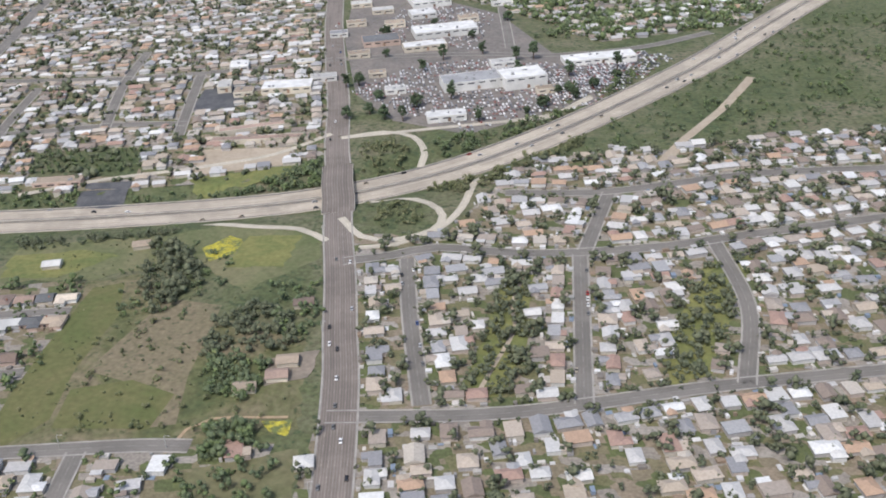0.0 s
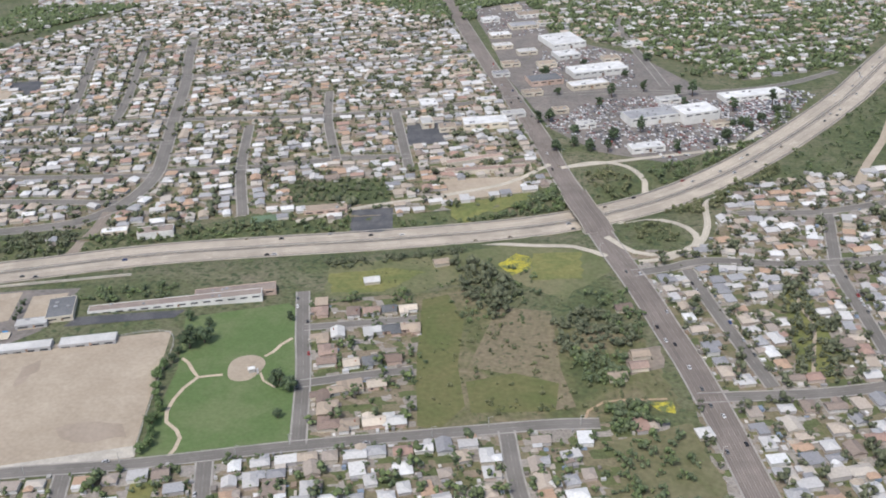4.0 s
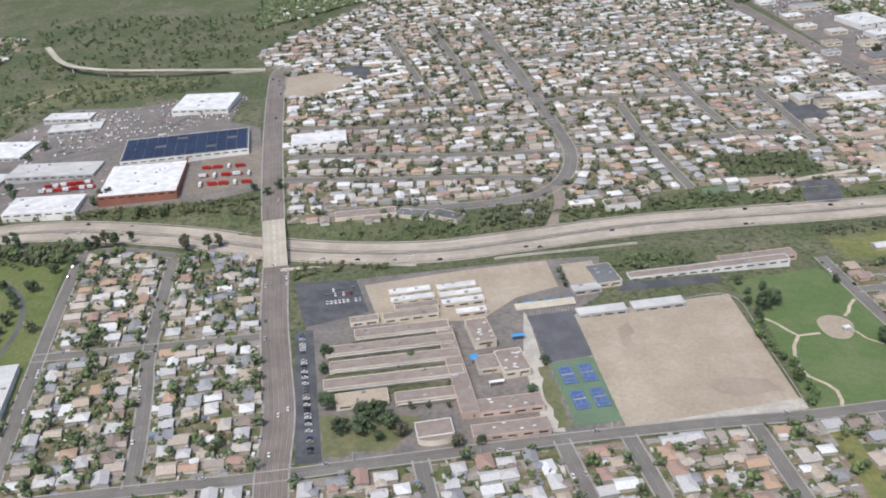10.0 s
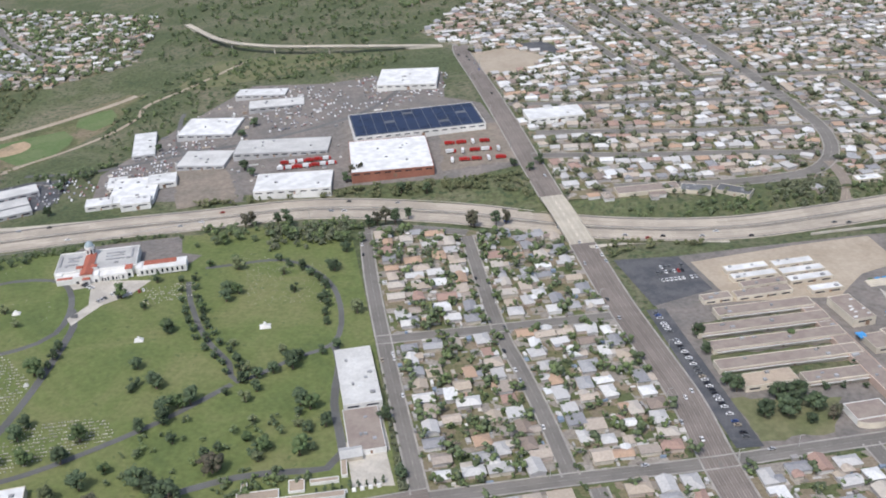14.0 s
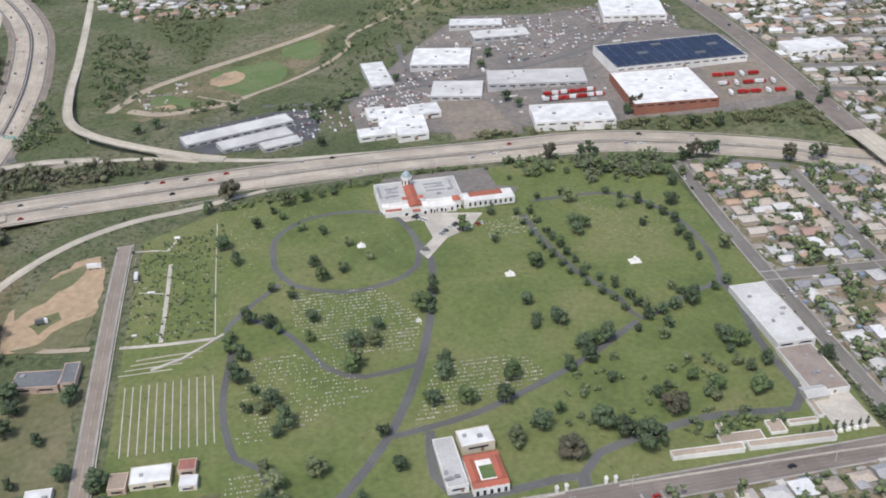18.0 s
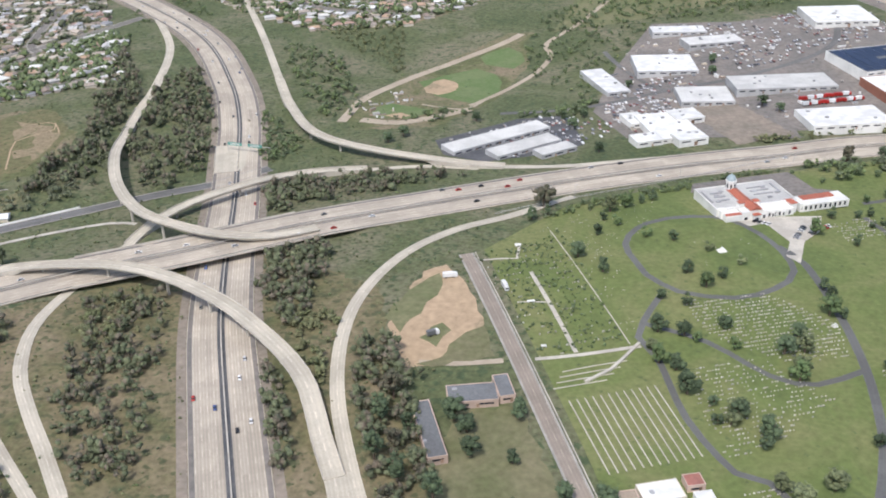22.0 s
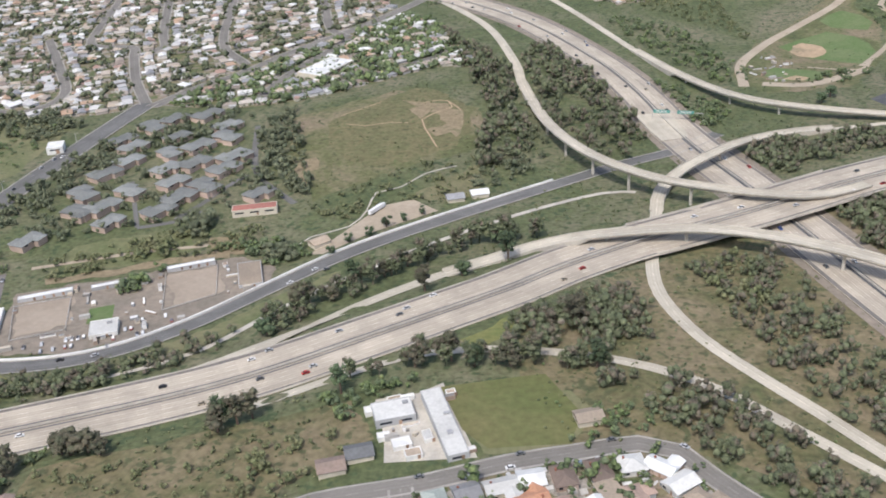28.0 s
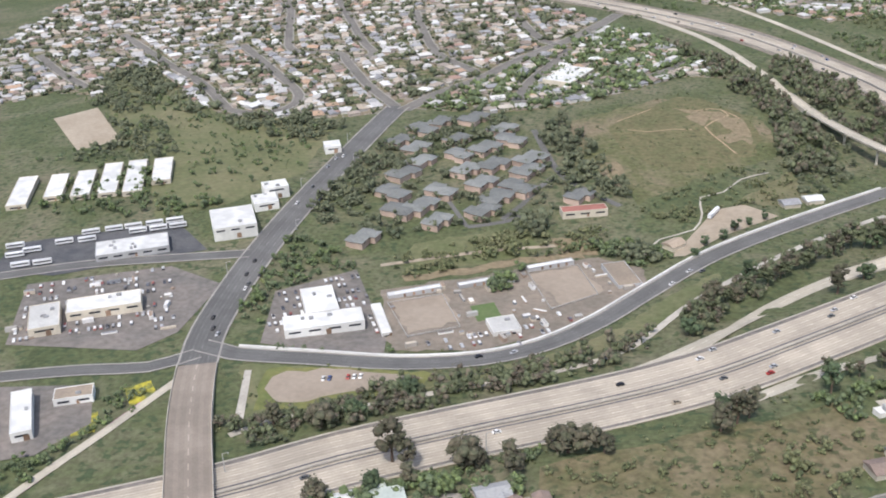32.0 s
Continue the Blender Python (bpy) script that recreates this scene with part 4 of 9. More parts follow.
street("n_row_b", [(24, 352), (60, 357), (100, 366), (126, 372)], 1)
street("n_row_c", [(34, 306), (70, 310), (100, 315), (128, 318)], 1)
street("n_row_d", [(134, 345), (165, 352), (195, 362), (218, 365)], 1)
street("n_row_e", [(84, 450), (130, 462), (180, 475), (228, 490)], 1)
street("n_row_f", [(70, 495), (130, 515), (190, 530), (216, 540)], 1)
street("se_street", [(294, 282), (305, 286), (315, 291), (338, 291), (366, 298), (387, 307), (430, 325)], 1)
street("se_a", [(309, 285), (315, 261), (324, 231)], 1)
street("se_b", [(349, 292), (351, 270), (354, 236)], 1)
street("se_bot", [(307, 225), (335, 230), (354, 236), (380, 246), (430, 262)], 1)
street("se_c", [(350, 294), (354, 326)], 1)
street("se_d", [(327, 323), (354, 327), (392, 343), (430, 352)], 1)
street("se_e", [(380, 303), (386, 275), (384, 247)], 1)
street("home", [(-376, 305), (-380, 290), (-386, 265), (-392, 240), (-397, 218), (-401, 195), (-403, 172), (-402, 158)], 2, "local", houses=False)
street("local", [(-403, 165), (-396, 162), (-380, 160), (-365, 158), (-350, 159), (-338, 164), (-327, 173), (-315, 186), (-300, 201), (-278, 217), (-250, 235), (-232, 246), (-219, 252), (-205, 262)], 1, "local", houses=False, width=11.5 * M)
street("wst1", [(-403, 162), (-411, 157), (-422, 156), (-440, 153), (-480, 145)], 1, "local", houses=False)
street("wst2", [(-480, 186), (-455, 194), (-438, 199), (-417, 202), (-402, 204)], 1, "local", houses=False)
street("up1", [(-505, 430), (-491, 408), (-468, 372), (-447, 341), (-431, 309.5)], 1)
street("up2", [(-376.8, 304.5), (-388.5, 331.4), (-399, 362.3), (-404, 375.5), (-422.4, 383.5), (-429.4, 413), (-436.6, 458.6), (-442.7, 485.8)], 1)
street("up3", [(-445.4, 397.5), (-423.1, 351.5), (-410, 321.6), (-412.9, 306.7), (-421.4, 303.9), (-430.7, 309.4)], 1)
street("up4", [(-417.2, 478), (-397.5, 396.2), (-390.7, 372.9), (-398, 362)], 1)
street("up5", [(-379.1, 443.4), (-367.4, 372.6), (-352, 341)], 1)
street("ridge_road", [(-374, 301), (-363.2, 317.6), (-350.4, 332), (-340.6, 348), (-328, 365.3), (-316.6, 380), (-304, 400), (-294, 418)], 1, width=13 * M)
street("ridge_edge", [(-352, 300), (-340, 303), (-331, 304.5), (-318, 310.5), (-303, 320.5), (-290, 330.5), (-278, 345)], 1, width=7 * M)
street("ridge_cross", [(-318, 366), (-326, 345.3), (-334, 326), (-339, 305)], 1)
street("ridge_up", [(-337.5, 433), (-328, 383.5), (-319, 368)], 1)
street("up6", [(-500, 430), (-460, 440), (-410, 445), (-365, 442), (-335, 440)], 1)
street("up7", [(-530, 400), (-510, 370), (-490, 345)], 1)
street("lower", [(-304, 109), (-294, 114), (-278, 117), (-265, 121), (-255, 123), (-245, 125), (-239, 123), (-235, 117), (-226, 106), (-215, 90)], 1)
street("lower_b", [(-281, 116), (-279, 103), (-275, 80)], 1)
street("apt_row", [(-372, 104), (-350, 107), (-338, 109)], 1, width=7 * M)
street("mall", [(250, 426), (275, 432), (300, 436), (330, 438), (360, 450), (385, 470)], 1, houses=False)
street("mall_b", [(312, 444), (307, 470), (301, 500), (296, 530), (294, 560)], 1, houses=False)
street("ne_a", [(310, 520), (350, 505), (395, 520), (420, 545)], 1)
street("ne_b", [(280, 560), (330, 550), (380, 560)], 1)
street("valley_n", [(-285, 480), (-250, 455), (-215, 425), (-180, 415)], 1)
street("valley_nb", [(-260, 510), (-230, 470), (-200, 440)], 1)

# ---- cemetery drives and paths ----
def drive(pts, w=4.5, key="drive", label="dark tarmac cemetery drive"):
    return ribbon("drive", pts, w * M * 0.88, R[key] if key in R else G[key], 0.12, label, category="path")


drive([(-107, 191), (-110, 205), (-104, 216), (-93, 220), (-84, 218), (-77, 207), (-75, 194), (-81, 186), (-90, 182), (-101, 184), (-107, 191)], 5)
drive([(-76, 205), (-72, 197), (-70, 177), (-70, 159), (-72, 143), (-74, 135), (-78, 124), (-83, 115)], 6)
drive([(-83, 115), (-87, 116), (-94, 128), (-99, 130), (-105, 143), (-108, 160), (-111, 167), (-107, 178), (-104, 184)])
drive([(-72, 138), (-59, 145), (-48, 154), (-37, 165), (-27, 178)], 5)
drive([(-110, 172), (-98, 166), (-88, 156), (-80, 154), (-70, 159)])
drive([(-52, 222), (-48, 212), (-39, 196), (-30, 186), (-26, 179), (-15, 190), (-8, 196), (-9, 210), (-16, 226), (-30, 236), (-50, 230)])
drive([(-8, 196), (-5, 188), (-3, 173), (2, 157), (0, 152), (-17, 148), (-36, 137), (-39, 131), (-43, 130), (-52, 126), (-60, 124)], 6)
drive([(-39, 131), (-38, 126)], 8)
drive([(-66, 140), (-64, 129), (-58, 123)], 6)
drive([(-131, 159.2), (-122.5, 160.8), (-110.8, 164)], 3.2, "concrete", "pale concrete cemetery path")
drive([(-123.2, 161.5), (-127.1, 176.4), (-131.5, 192)], 3, "concrete", "pale concrete cemetery path")
drive([(-143, 197.7), (-138, 198.4), (-134.5, 198.3), (-134, 204)], 2.2, "concrete", "pale concrete cemetery path")
drive([(-112.8, 164.7), (-119.8, 188.5), (-126.9, 212.8)], 0.8, "concrete", "narrow pale cemetery path")
drive([(-134.4, 179.3), (-131.6, 179.4), (-128.6, 179.3)], 1.6, "concrete", "pale concrete cemetery path")
drive([(-140, 304), (-119, 304.5), (-102, 310), (-84, 318), (-65, 324), (-40, 337), (-25, 352), (-18, 374)], 8, "local", "grey road through the industrial yards")
drive([(-103, 362), (-101.8, 355.6), (-95.8, 334.8), (-88, 318.7), (-79.4, 315)], 6, "local", "grey road through the industrial yards")
drive([(-153, 158), (-146, 157.5), (-137, 158.6)], 5, "sand", "sandy track to a dirt lot")
drive([(-335, 278), (-332.1, 258.5), (-328.6, 244.4), (-322.2, 235.7), (-316.3, 228.6)], 6, "local", "grey estate road")
drive([(-345, 222), (-339.9, 229.9), (-335.9, 238.1), (-331.6, 244.9)], 5, "local", "grey estate road")
drive([(-353.3, 218), (-344, 221), (-338.6, 225.9)], 5, "local", "grey estate road")
drive([(-362, 243), (-356.7, 227.8), (-353.3, 218.1)], 4, "local", "grey estate road")
drive([(190.4, 222.8), (188.6, 218), (188, 213.3), (188.2, 208.5), (189.6, 204.7), (193, 202), (194.8, 199.4), (195.1, 195.5), (194.1, 190.5)], 3.0, "path", "pale tan park path")
drive([(183.5, 230.5), (185.8, 228.6), (188.4, 225), (190.4, 222.8), (195.9, 224.5)], 3.0, "path", "pale tan park path")
drive([(203.5, 233.6), (205, 236), (206, 239.5), (208, 243)], 3.0, "path", "pale tan park path")
drive([(204.6, 226.3), (206.4, 223), (210, 220.5)], 2.0, "path", "pale tan park path")
drive([(-314, 203.5), (-309.5, 211), (-301, 215.5), (-297.5, 224), (-296.2, 233), (-290, 236), (-284, 243.5), (-276, 247.5)], 1.6, "concrete", "pale winding footpath")

# ---- freeways and ramps ----
def flat_road(name, pts, width, key, label, off=0.16):
    return ribbon(name, pts, width, R[key], off, label)


ribbon("freeway", FREEWAY, FWY_HALF * 2, R["freeway"], 0.1, "pale pinkish concrete freeway with ten lanes", raised=True)
ribbon("median", FREEWAY, 1.5 * M, G["asphalt"], 0.17, "dark narrow freeway median", raised=True, clear=False)
N_FREEWAY = [(-400, 545), (-336, 481), (-290, 428), (-256, 380), (-234, 332), (-223, 299), (-216, 268), (-208, 232), (-201, 198), (-195, 172), (-188, 148), (-181, 125), (-172, 95), (-160, 50)]
ribbon("freeway", N_FREEWAY, 40 * M, R["freeway"], 0.17, "pale concrete freeway running under the interchange")
ribbon("median", N_FREEWAY, 4.5 * M, G["asphalt"], 0.21, "dark freeway median", clear=False)


def barrier(pts, side, height=0.9 * M, thick=0.35 * M, raised=True, off=0.0, label="low pale concrete parapet", step=4.0, down=0.0):
    """A wall that follows a road at a distance to its side."""
    c = smooth_line(pts, step)
    t = np.gradient(c[:, :2], axis=0)
    t /= np.linalg.norm(t, axis=1)[:, None] + 1e-9
    n = np.stack([-t[:, 1], t[:, 0]], 1)
    z = base(c[:, 0], c[:, 1]) + c[:, 2] + off if raised else terr(*(c[:, :2] + n * side).T) + off
    k, v = len(c), []
    for s, h in ((side - thick / 2, -down), (side + thick / 2, -down), (side + thick / 2, height), (side - thick / 2, height)):
        v.append(np.column_stack([c[:, :2] + n * s, z + h]))
    f = [(a * k + j, a * k + j + 1, b * k + j + 1, b * k + j) for a, b in ((0, 1), (1, 2), (2, 3), (3, 0)) for j in range(k - 1)]
    f += [(0, k, 2 * k, 3 * k), (k - 1, 2 * k - 1, 3 * k - 1, 4 * k - 1)]
    return mesh("parapet", np.concatenate(v), f, G["concrete"])


def bridge(pts, width, key, label, piers=(), deck=1.6 * M, cols=1, skirt=False):
    """A raised road: deck, two parapets, round or square piers down to the ground."""
    top = ribbon("bridge", pts, width, R[key], 0.1, label, raised=True, kind="", category="bridge")
    c = smooth_line(pts, 4.0)
    t = np.gradient(c[:, :2], axis=0)
    t /= np.linalg.norm(t, axis=1)[:, None] + 1e-9
    n = np.stack([-t[:, 1], t[:, 0]], 1)
    z = base(c[:, 0], c[:, 1]) + c[:, 2]
    k, v = len(c), []
    ground = terr(c[:, 0], c[:, 1])
    bank = np.full(k, True) if skirt else (z - ground) < 1.3           # solid abutments near the ends
    low = np.where(bank, np.minimum(z - deck, ground - 0.6), z - deck)
    foot = np.where(bank, width * 0.5, width * 0.36)
    for s, zz in ((-np.full(k, width / 2), z + 0.06), (np.full(k, width / 2), z + 0.06), (foot, low), (-foot, low)):
        v.append(np.column_stack([c[:, :2] + n * s[:, None], zz]))
    f = [(a * k + j, a * k + j + 1, b * k + j + 1, b * k + j) for a, b in ((0, 1), (1, 2), (2, 3), (3, 0)) for j in range(k - 1)]
    f += [(0, k, 2 * k, 3 * k), (k - 1, 2 * k - 1, 3 * k - 1, 4 * k - 1)]
    part("deck", mesh("deck", np.concatenate(v), f, G["concrete"]), top, "pale concrete box deck")
    for s in (-1, 1):
        part("parapet", barrier(pts, s * (width / 2 - 0.1), off=0.06), top)
    for q in piers:
        i = min(int(q * (k - 1)), k - 1)
        for j in range(cols):
            o = (j - (cols - 1) / 2) * width / max(cols, 1) * 0.8
            x, y = c[i, :2] + n[i] * o
            g = terr1(x, y) - 0.4
            h, r = z[i] - deck * 0.6 - g, 0.9 * M * (1.2 if cols == 1 else 0.8)
            vs = [(x + r * a * math.cos(b), y + r * a * math.sin(b), g + w) for w, a in ((0, 1), (h * 0.75, 1), (h, 1.7)) for b in np.arange(8) * math.tau / 8]
            fs = [(l * 8 + a, l * 8 + (a + 1) % 8, l * 8 + 8 + (a + 1) % 8, l * 8 + 8 + a) for l in (0, 1) for a in range(8)] + [tuple(range(16, 24))]
            part("pier", mesh("pier", vs, fs, G["concrete"]), top)
    return top


bridge([(276.4, 338, 0.06), (280, 325, 0.4), (283, 316, 0.4), (285.2, 308, 0.06)], 26 * M, "avenue", "wide concrete road bridge over the freeway", (0.5,), cols=3)
bridge([(41, 278, 0.06), (43.5, 270, 0.35), (47.5, 257, 0.35), (50, 249, 0.06)], 21 * M, "ramp", "pale concrete road bridge over the freeway", (0.5,), cols=3)
bridge([(-402, 158, 0.1), (-401, 152, 0.3), (-398, 138, 1.0), (-393, 119, 1.0), (-388, 100, 0.4), (-382, 80, 0.1)], 22 * M, "pale", "long pale concrete road bridge over the freeway", (0.35, 0.55, 0.75), cols=2)
_i = [p for p in FREEWAY if -250 < p[0] < -168]
bridge([(p[0], p[1], p[2] + 0.02) for p in _i], FWY_HALF * 2 + 0.8, "freeway", "broad concrete freeway bridge at the interchange", (0.3, 0.62), cols=4)
bridge([(-277, 187, 0.1), (-266, 191.5, 0.9), (-258, 194, 1.9), (-246, 195, 3.2), (-226, 192, 4.5), (-210, 185, 4.6), (-195, 174, 4.5), (-185, 164, 4.0), (-177, 155, 3.0), (-172, 147, 2.1), (-168, 136, 1.0), (-164, 126, 0.2)], 11 * M, "ramp",
       "long curving concrete flyover on piers", (0.28, 0.4, 0.5, 0.6, 0.7, 0.8))
bridge([(-257, 305, 0.2), (-254, 284, 1.4), (-250, 262, 4.2), (-241, 240, 5.3), (-228, 221, 5.4), (-214, 211, 4.8), (-203, 207, 4.0), (-192, 208, 2.7), (-182, 213, 2.1)], 9.5 * M, "ramp",
       "curving concrete flyover on tall slender piers", (0.3, 0.4, 0.5, 0.62, 0.75))
bridge([(-229, 213, 0.1), (-226.5, 223, 1.2), (-219, 233, 2.7), (-205, 245, 3.0), (-191, 253, 1.7), (-176, 256, 0.5)], 9.5 * M, "ramp", "concrete ramp bridge over the freeway", (0.3, 0.55))
bridge([(-218, 337, 0.2), (-208, 308, 1.4), (-195, 281, 3.0), (-176, 266, 2.6), (-152, 257.5, 1.0), (-138, 255, 0.3)], 9.5 * M, "ramp", "concrete connector ramp on piers", (0.3, 0.45, 0.6))
bridge([(-214.2, 261, 0.12), (-216, 268, 0.15), (-218.8, 280, 0.12)], 40.5 * M, "ramp", "short pale freeway bridge deck", (), skirt=True)
bridge([(-150, 500, 0.2), (-118, 456, 3.0), (-91, 440, 3.4), (-60, 433, 3.4), (-35, 434, 2.0), (-10, 439, 0.3)], 9 * M, "ramp", "slender pale viaduct across the valley", (0.25, 0.4, 0.55, 0.7))
ramps = [
    ([(-164, 126), (-158, 105), (-150, 70)], 10), ([(-320, 490), (-289, 420), (-268, 372), (-259, 328), (-257, 305)], 9), ([(-275, 490), (-256, 444), (-234, 384), (-218, 337)], 8),
    ([(-277, 187), (-285, 181.5), (-294, 174.5), (-302, 167), (-310, 160), (-318, 154), (-328, 148.5)], 9), ([(-182, 213), (-165, 223), (-140, 234)], 7), ([(-138, 255), (-120, 254), (-98, 259), (-60, 268)], 8),
    ([(-176, 256), (-160, 257), (-145, 254)], 7), ([(-120, 234), (-135, 222), (-149, 214), (-160, 202), (-167, 185), (-169, 168), (-167, 148), (-161, 126), (-154, 106), (-148, 80)], 8),
    ([(-229, 213), (-230.5, 205), (-234, 186), (-234.5, 171), (-230, 155), (-222.5, 142), (-213, 128), (-204, 112), (-195, 80)], 8), ([(-310, 139.5), (-300, 145), (-292, 149), (-283, 152.3), (-273, 153.3), (-262, 152.3), (-250, 149.5), (-240, 145.5), (-230, 138.5), (-219, 126.5), (-206, 112)], 7),
    ([(272, 357), (284, 362), (294, 359), (300, 347), (298, 336), (291, 330), (282, 327)], 6), ([(287, 305), (295, 295), (304, 294), (312, 300), (313, 308), (308, 315), (299, 318), (288, 318)], 6),
    ([(287, 292), (278, 298), (266, 299), (250, 301)], 6), ([(323, 341), (318, 330), (317, 313), (313, 300), (305, 292), (296, 289)], 6), ([(268, 360), (255, 345), (235, 335), (210, 325), (190, 312)], 6),
    ([(272, 357), (300, 366), (330, 378), (345, 398)], 6), ([(52, 247), (70, 252), (90, 255)], 5), ([(-404, 153), (-412, 136), (-420, 120), (-430, 95)], 5),
]
for _p, _w in ramps:
    flat_road("ramp", _p, _w * M, "ramp", "pale concrete freeway ramp", 0.15)

# pale concrete channel and retaining wall beside the frontage road
ribbon("channel", [(-390.8, 135.2), (-385, 139.3), (-376, 142), (-368.5, 143.8), (-354, 148.6), (-341.5, 151.8), (-333, 155), (-322, 162), (-310, 177), (-299, 188), (-279, 205), (-258, 219), (-240, 227), (-232, 226)], 1.5, G["concrete"], 0.13, "pale bare concrete drainage channel", category="channel")
_w = new("retaining_wall", barrier([(-396, 162), (-380, 160), (-365, 158), (-350, 159), (-338, 164), (-327, 173), (-315, 186), (-300, 201), (-278, 217), (-250, 235)], 2.6, 0.55, 0.4, False))
_w.data.materials[0] = WALLS["white"]
tagged(_w, "low white wall along the frontage road", "wall")
tagged(new("retaining_wall", barrier([(110, 268), (126, 272), (150, 280)], -9.5, 0.7, 0.3, False)), "pale retaining wall above the school lot", "wall")
tagged(new("boundary_wall", barrier([(-116, 105), (-82, 113.5), (-46, 125), (-42, 126.5)], 0.0, 0.45, 0.25, False)), "long low white cemetery wall", "wall")
tagged(new("boundary_wall", barrier([(-33, 129), (-5, 137.5), (14, 143)], 0.0, 0.45, 0.25, False)), "low white cemetery wall by the gate", "wall")
tagged(new("boundary_wall", barrier([(-146, 201), (-133, 155), (-125, 127), (-119, 106)], 2.1, 0.3, 0.2, False)), "low white wall beside the cemetery street", "wall")
for _s in (-1, 1):
    tagged(new("guard_rail", barrier(FREEWAY, _s * (FWY_HALF - 0.25), 0.3, 0.16, True, step=6.0)), "pale concrete freeway edge barrier", "barrier")
tagged(new("median_barrier", barrier(FREEWAY, 0.0, 0.4, 0.2, True, off=0.1, step=6.0)), "concrete median barrier of the freeway", "barrier")
tagged(new("median_barrier", barrier(N_FREEWAY, 0.0, 0.4, 0.25, False, off=0.15, step=6.0)), "concrete median barrier of the freeway", "barrier")
for _o in (0.42, -0.42):
    ribbon("shoulder", FREEWAY, 0.3, G["field_dark"], 0.19, "dark oily inner shoulder", raised=True, side=_o * 2.2, clear=False)

for _p, _w in (([(-190, 298), (-188.7, 306.2), (-185.4, 322.3), (-172.4, 343.9), (-158.3, 359.9), (-140.3, 378.4), (-133, 388)], 3.2), ([(-150, 314), (-138.2, 329.2), (-127.1, 347.3), (-122.4, 362.7), (-123.6, 375.6), (-110.9, 395.9), (-97, 426.6)], 2.0), ([(-184, 300), (-172, 297), (-160, 303), (-150, 310)], 4.0), ([(-166, 316), (-152, 310), (-146, 318)], 1.2),
               ([(300, 224), (294, 223), (286, 221.6), (282.4, 217.8), (281.2, 211)], 0.7),
               ([(-287.1, 289.8), (-282.4, 291.4), (-279.4, 290.4), (-278.2, 286), (-283.9, 280.8), (-286.7, 277.1), (-285.6, 271), (-284, 266.2), (-281.8, 259)], 0.5), ([(-311, 282.4), (-305.3, 287.1), (-299.8, 292)], 0.4), ([(-308.8, 275.8), (-303, 273.9), (-296, 275.6), (-290.8, 275.2)], 0.4), ([(-280, 291), (-275.8, 284), (-275.4, 277)], 0.5),
               ([(-372, 199), (-350, 206), (-333, 209)], 1.3), ([(337.2, 282), (336.1, 267.3), (338, 259.3), (335.2, 243.9), (333.3, 233.7)], 0.9)):
    ribbon("dirt_track", _p, _w, G["dirt"] if _w < 0.8 else G["sand"], 0.115, "pale bare dirt track", category="path", clear=False)

# flowering banks beside the sunken road
G["magenta"] = mat("magenta_bloom", (0.42, 0.16, 0.33), (0.2, 0.14, 0.12), var=0.35, fine=1.6, coarse=0.35)
for _p in ([(-413, 150), (-409, 152.5), (-406.5, 148), (-410, 144)], [(-419, 140), (-415, 142.5), (-413.5, 136.5), (-417, 135)], [(-393.5, 250), (-391, 256), (-389, 255), (-391, 247)]):
    drape("flower_patch", _p, G["yellow"], 0.09, "patch of yellow flowers on a bank")
ribbon("flower_bank", [(-404, 147), (-410, 134), (-416, 121), (-422, 108)], 1.3, G["magenta"], 0.08, "bank of magenta flowers", side=-3.0, category="flowers", clear=False)
for _o in (FWY_HALF - 0.7, -FWY_HALF + 0.7):
    ribbon("shoulder", FREEWAY, 0.9, G["paved"], 0.125, "greyer outer freeway shoulder", raised=True, side=_o, clear=False)
for _o in (20 * M - 0.6, -20 * M + 0.6):
    ribbon("shoulder", N_FREEWAY, 0.9, G["paved"], 0.195, "greyer outer freeway shoulder", side=_o, clear=False)

for _o in (20 * M + 1.0, -20 * M - 1.0):
    ribbon("verge", N_FREEWAY, 1.8, G["yardsoil"], 0.11, "bare brown earth verge beside the freeway", side=_o, clear=False, category="verge")

# ---- large buildings ----
def box_mesh(name, w, d, h, material, z0=0.0, bevel=0.0, x0=0.0, y0=0.0):
    b = bevel
    v, f = [], []
    for z, i in ((z0, 0), (z0 + h - b, 0), (z0 + h, b)):
        v += [(x0 + sx * (w / 2 - i), y0 + sy * (d / 2 - i), z) for sx, sy in ((-1, -1), (1, -1), (1, 1), (-1, 1))]
    for l in (0, 4):
        f += [(l + a, l + (a + 1) % 4, l + 4 + (a + 1) % 4, l + 4 + a) for a in range(4)]
    f += [(8, 9, 10, 11), (3, 2, 1, 0)]
    return mesh(name, v, f, material)


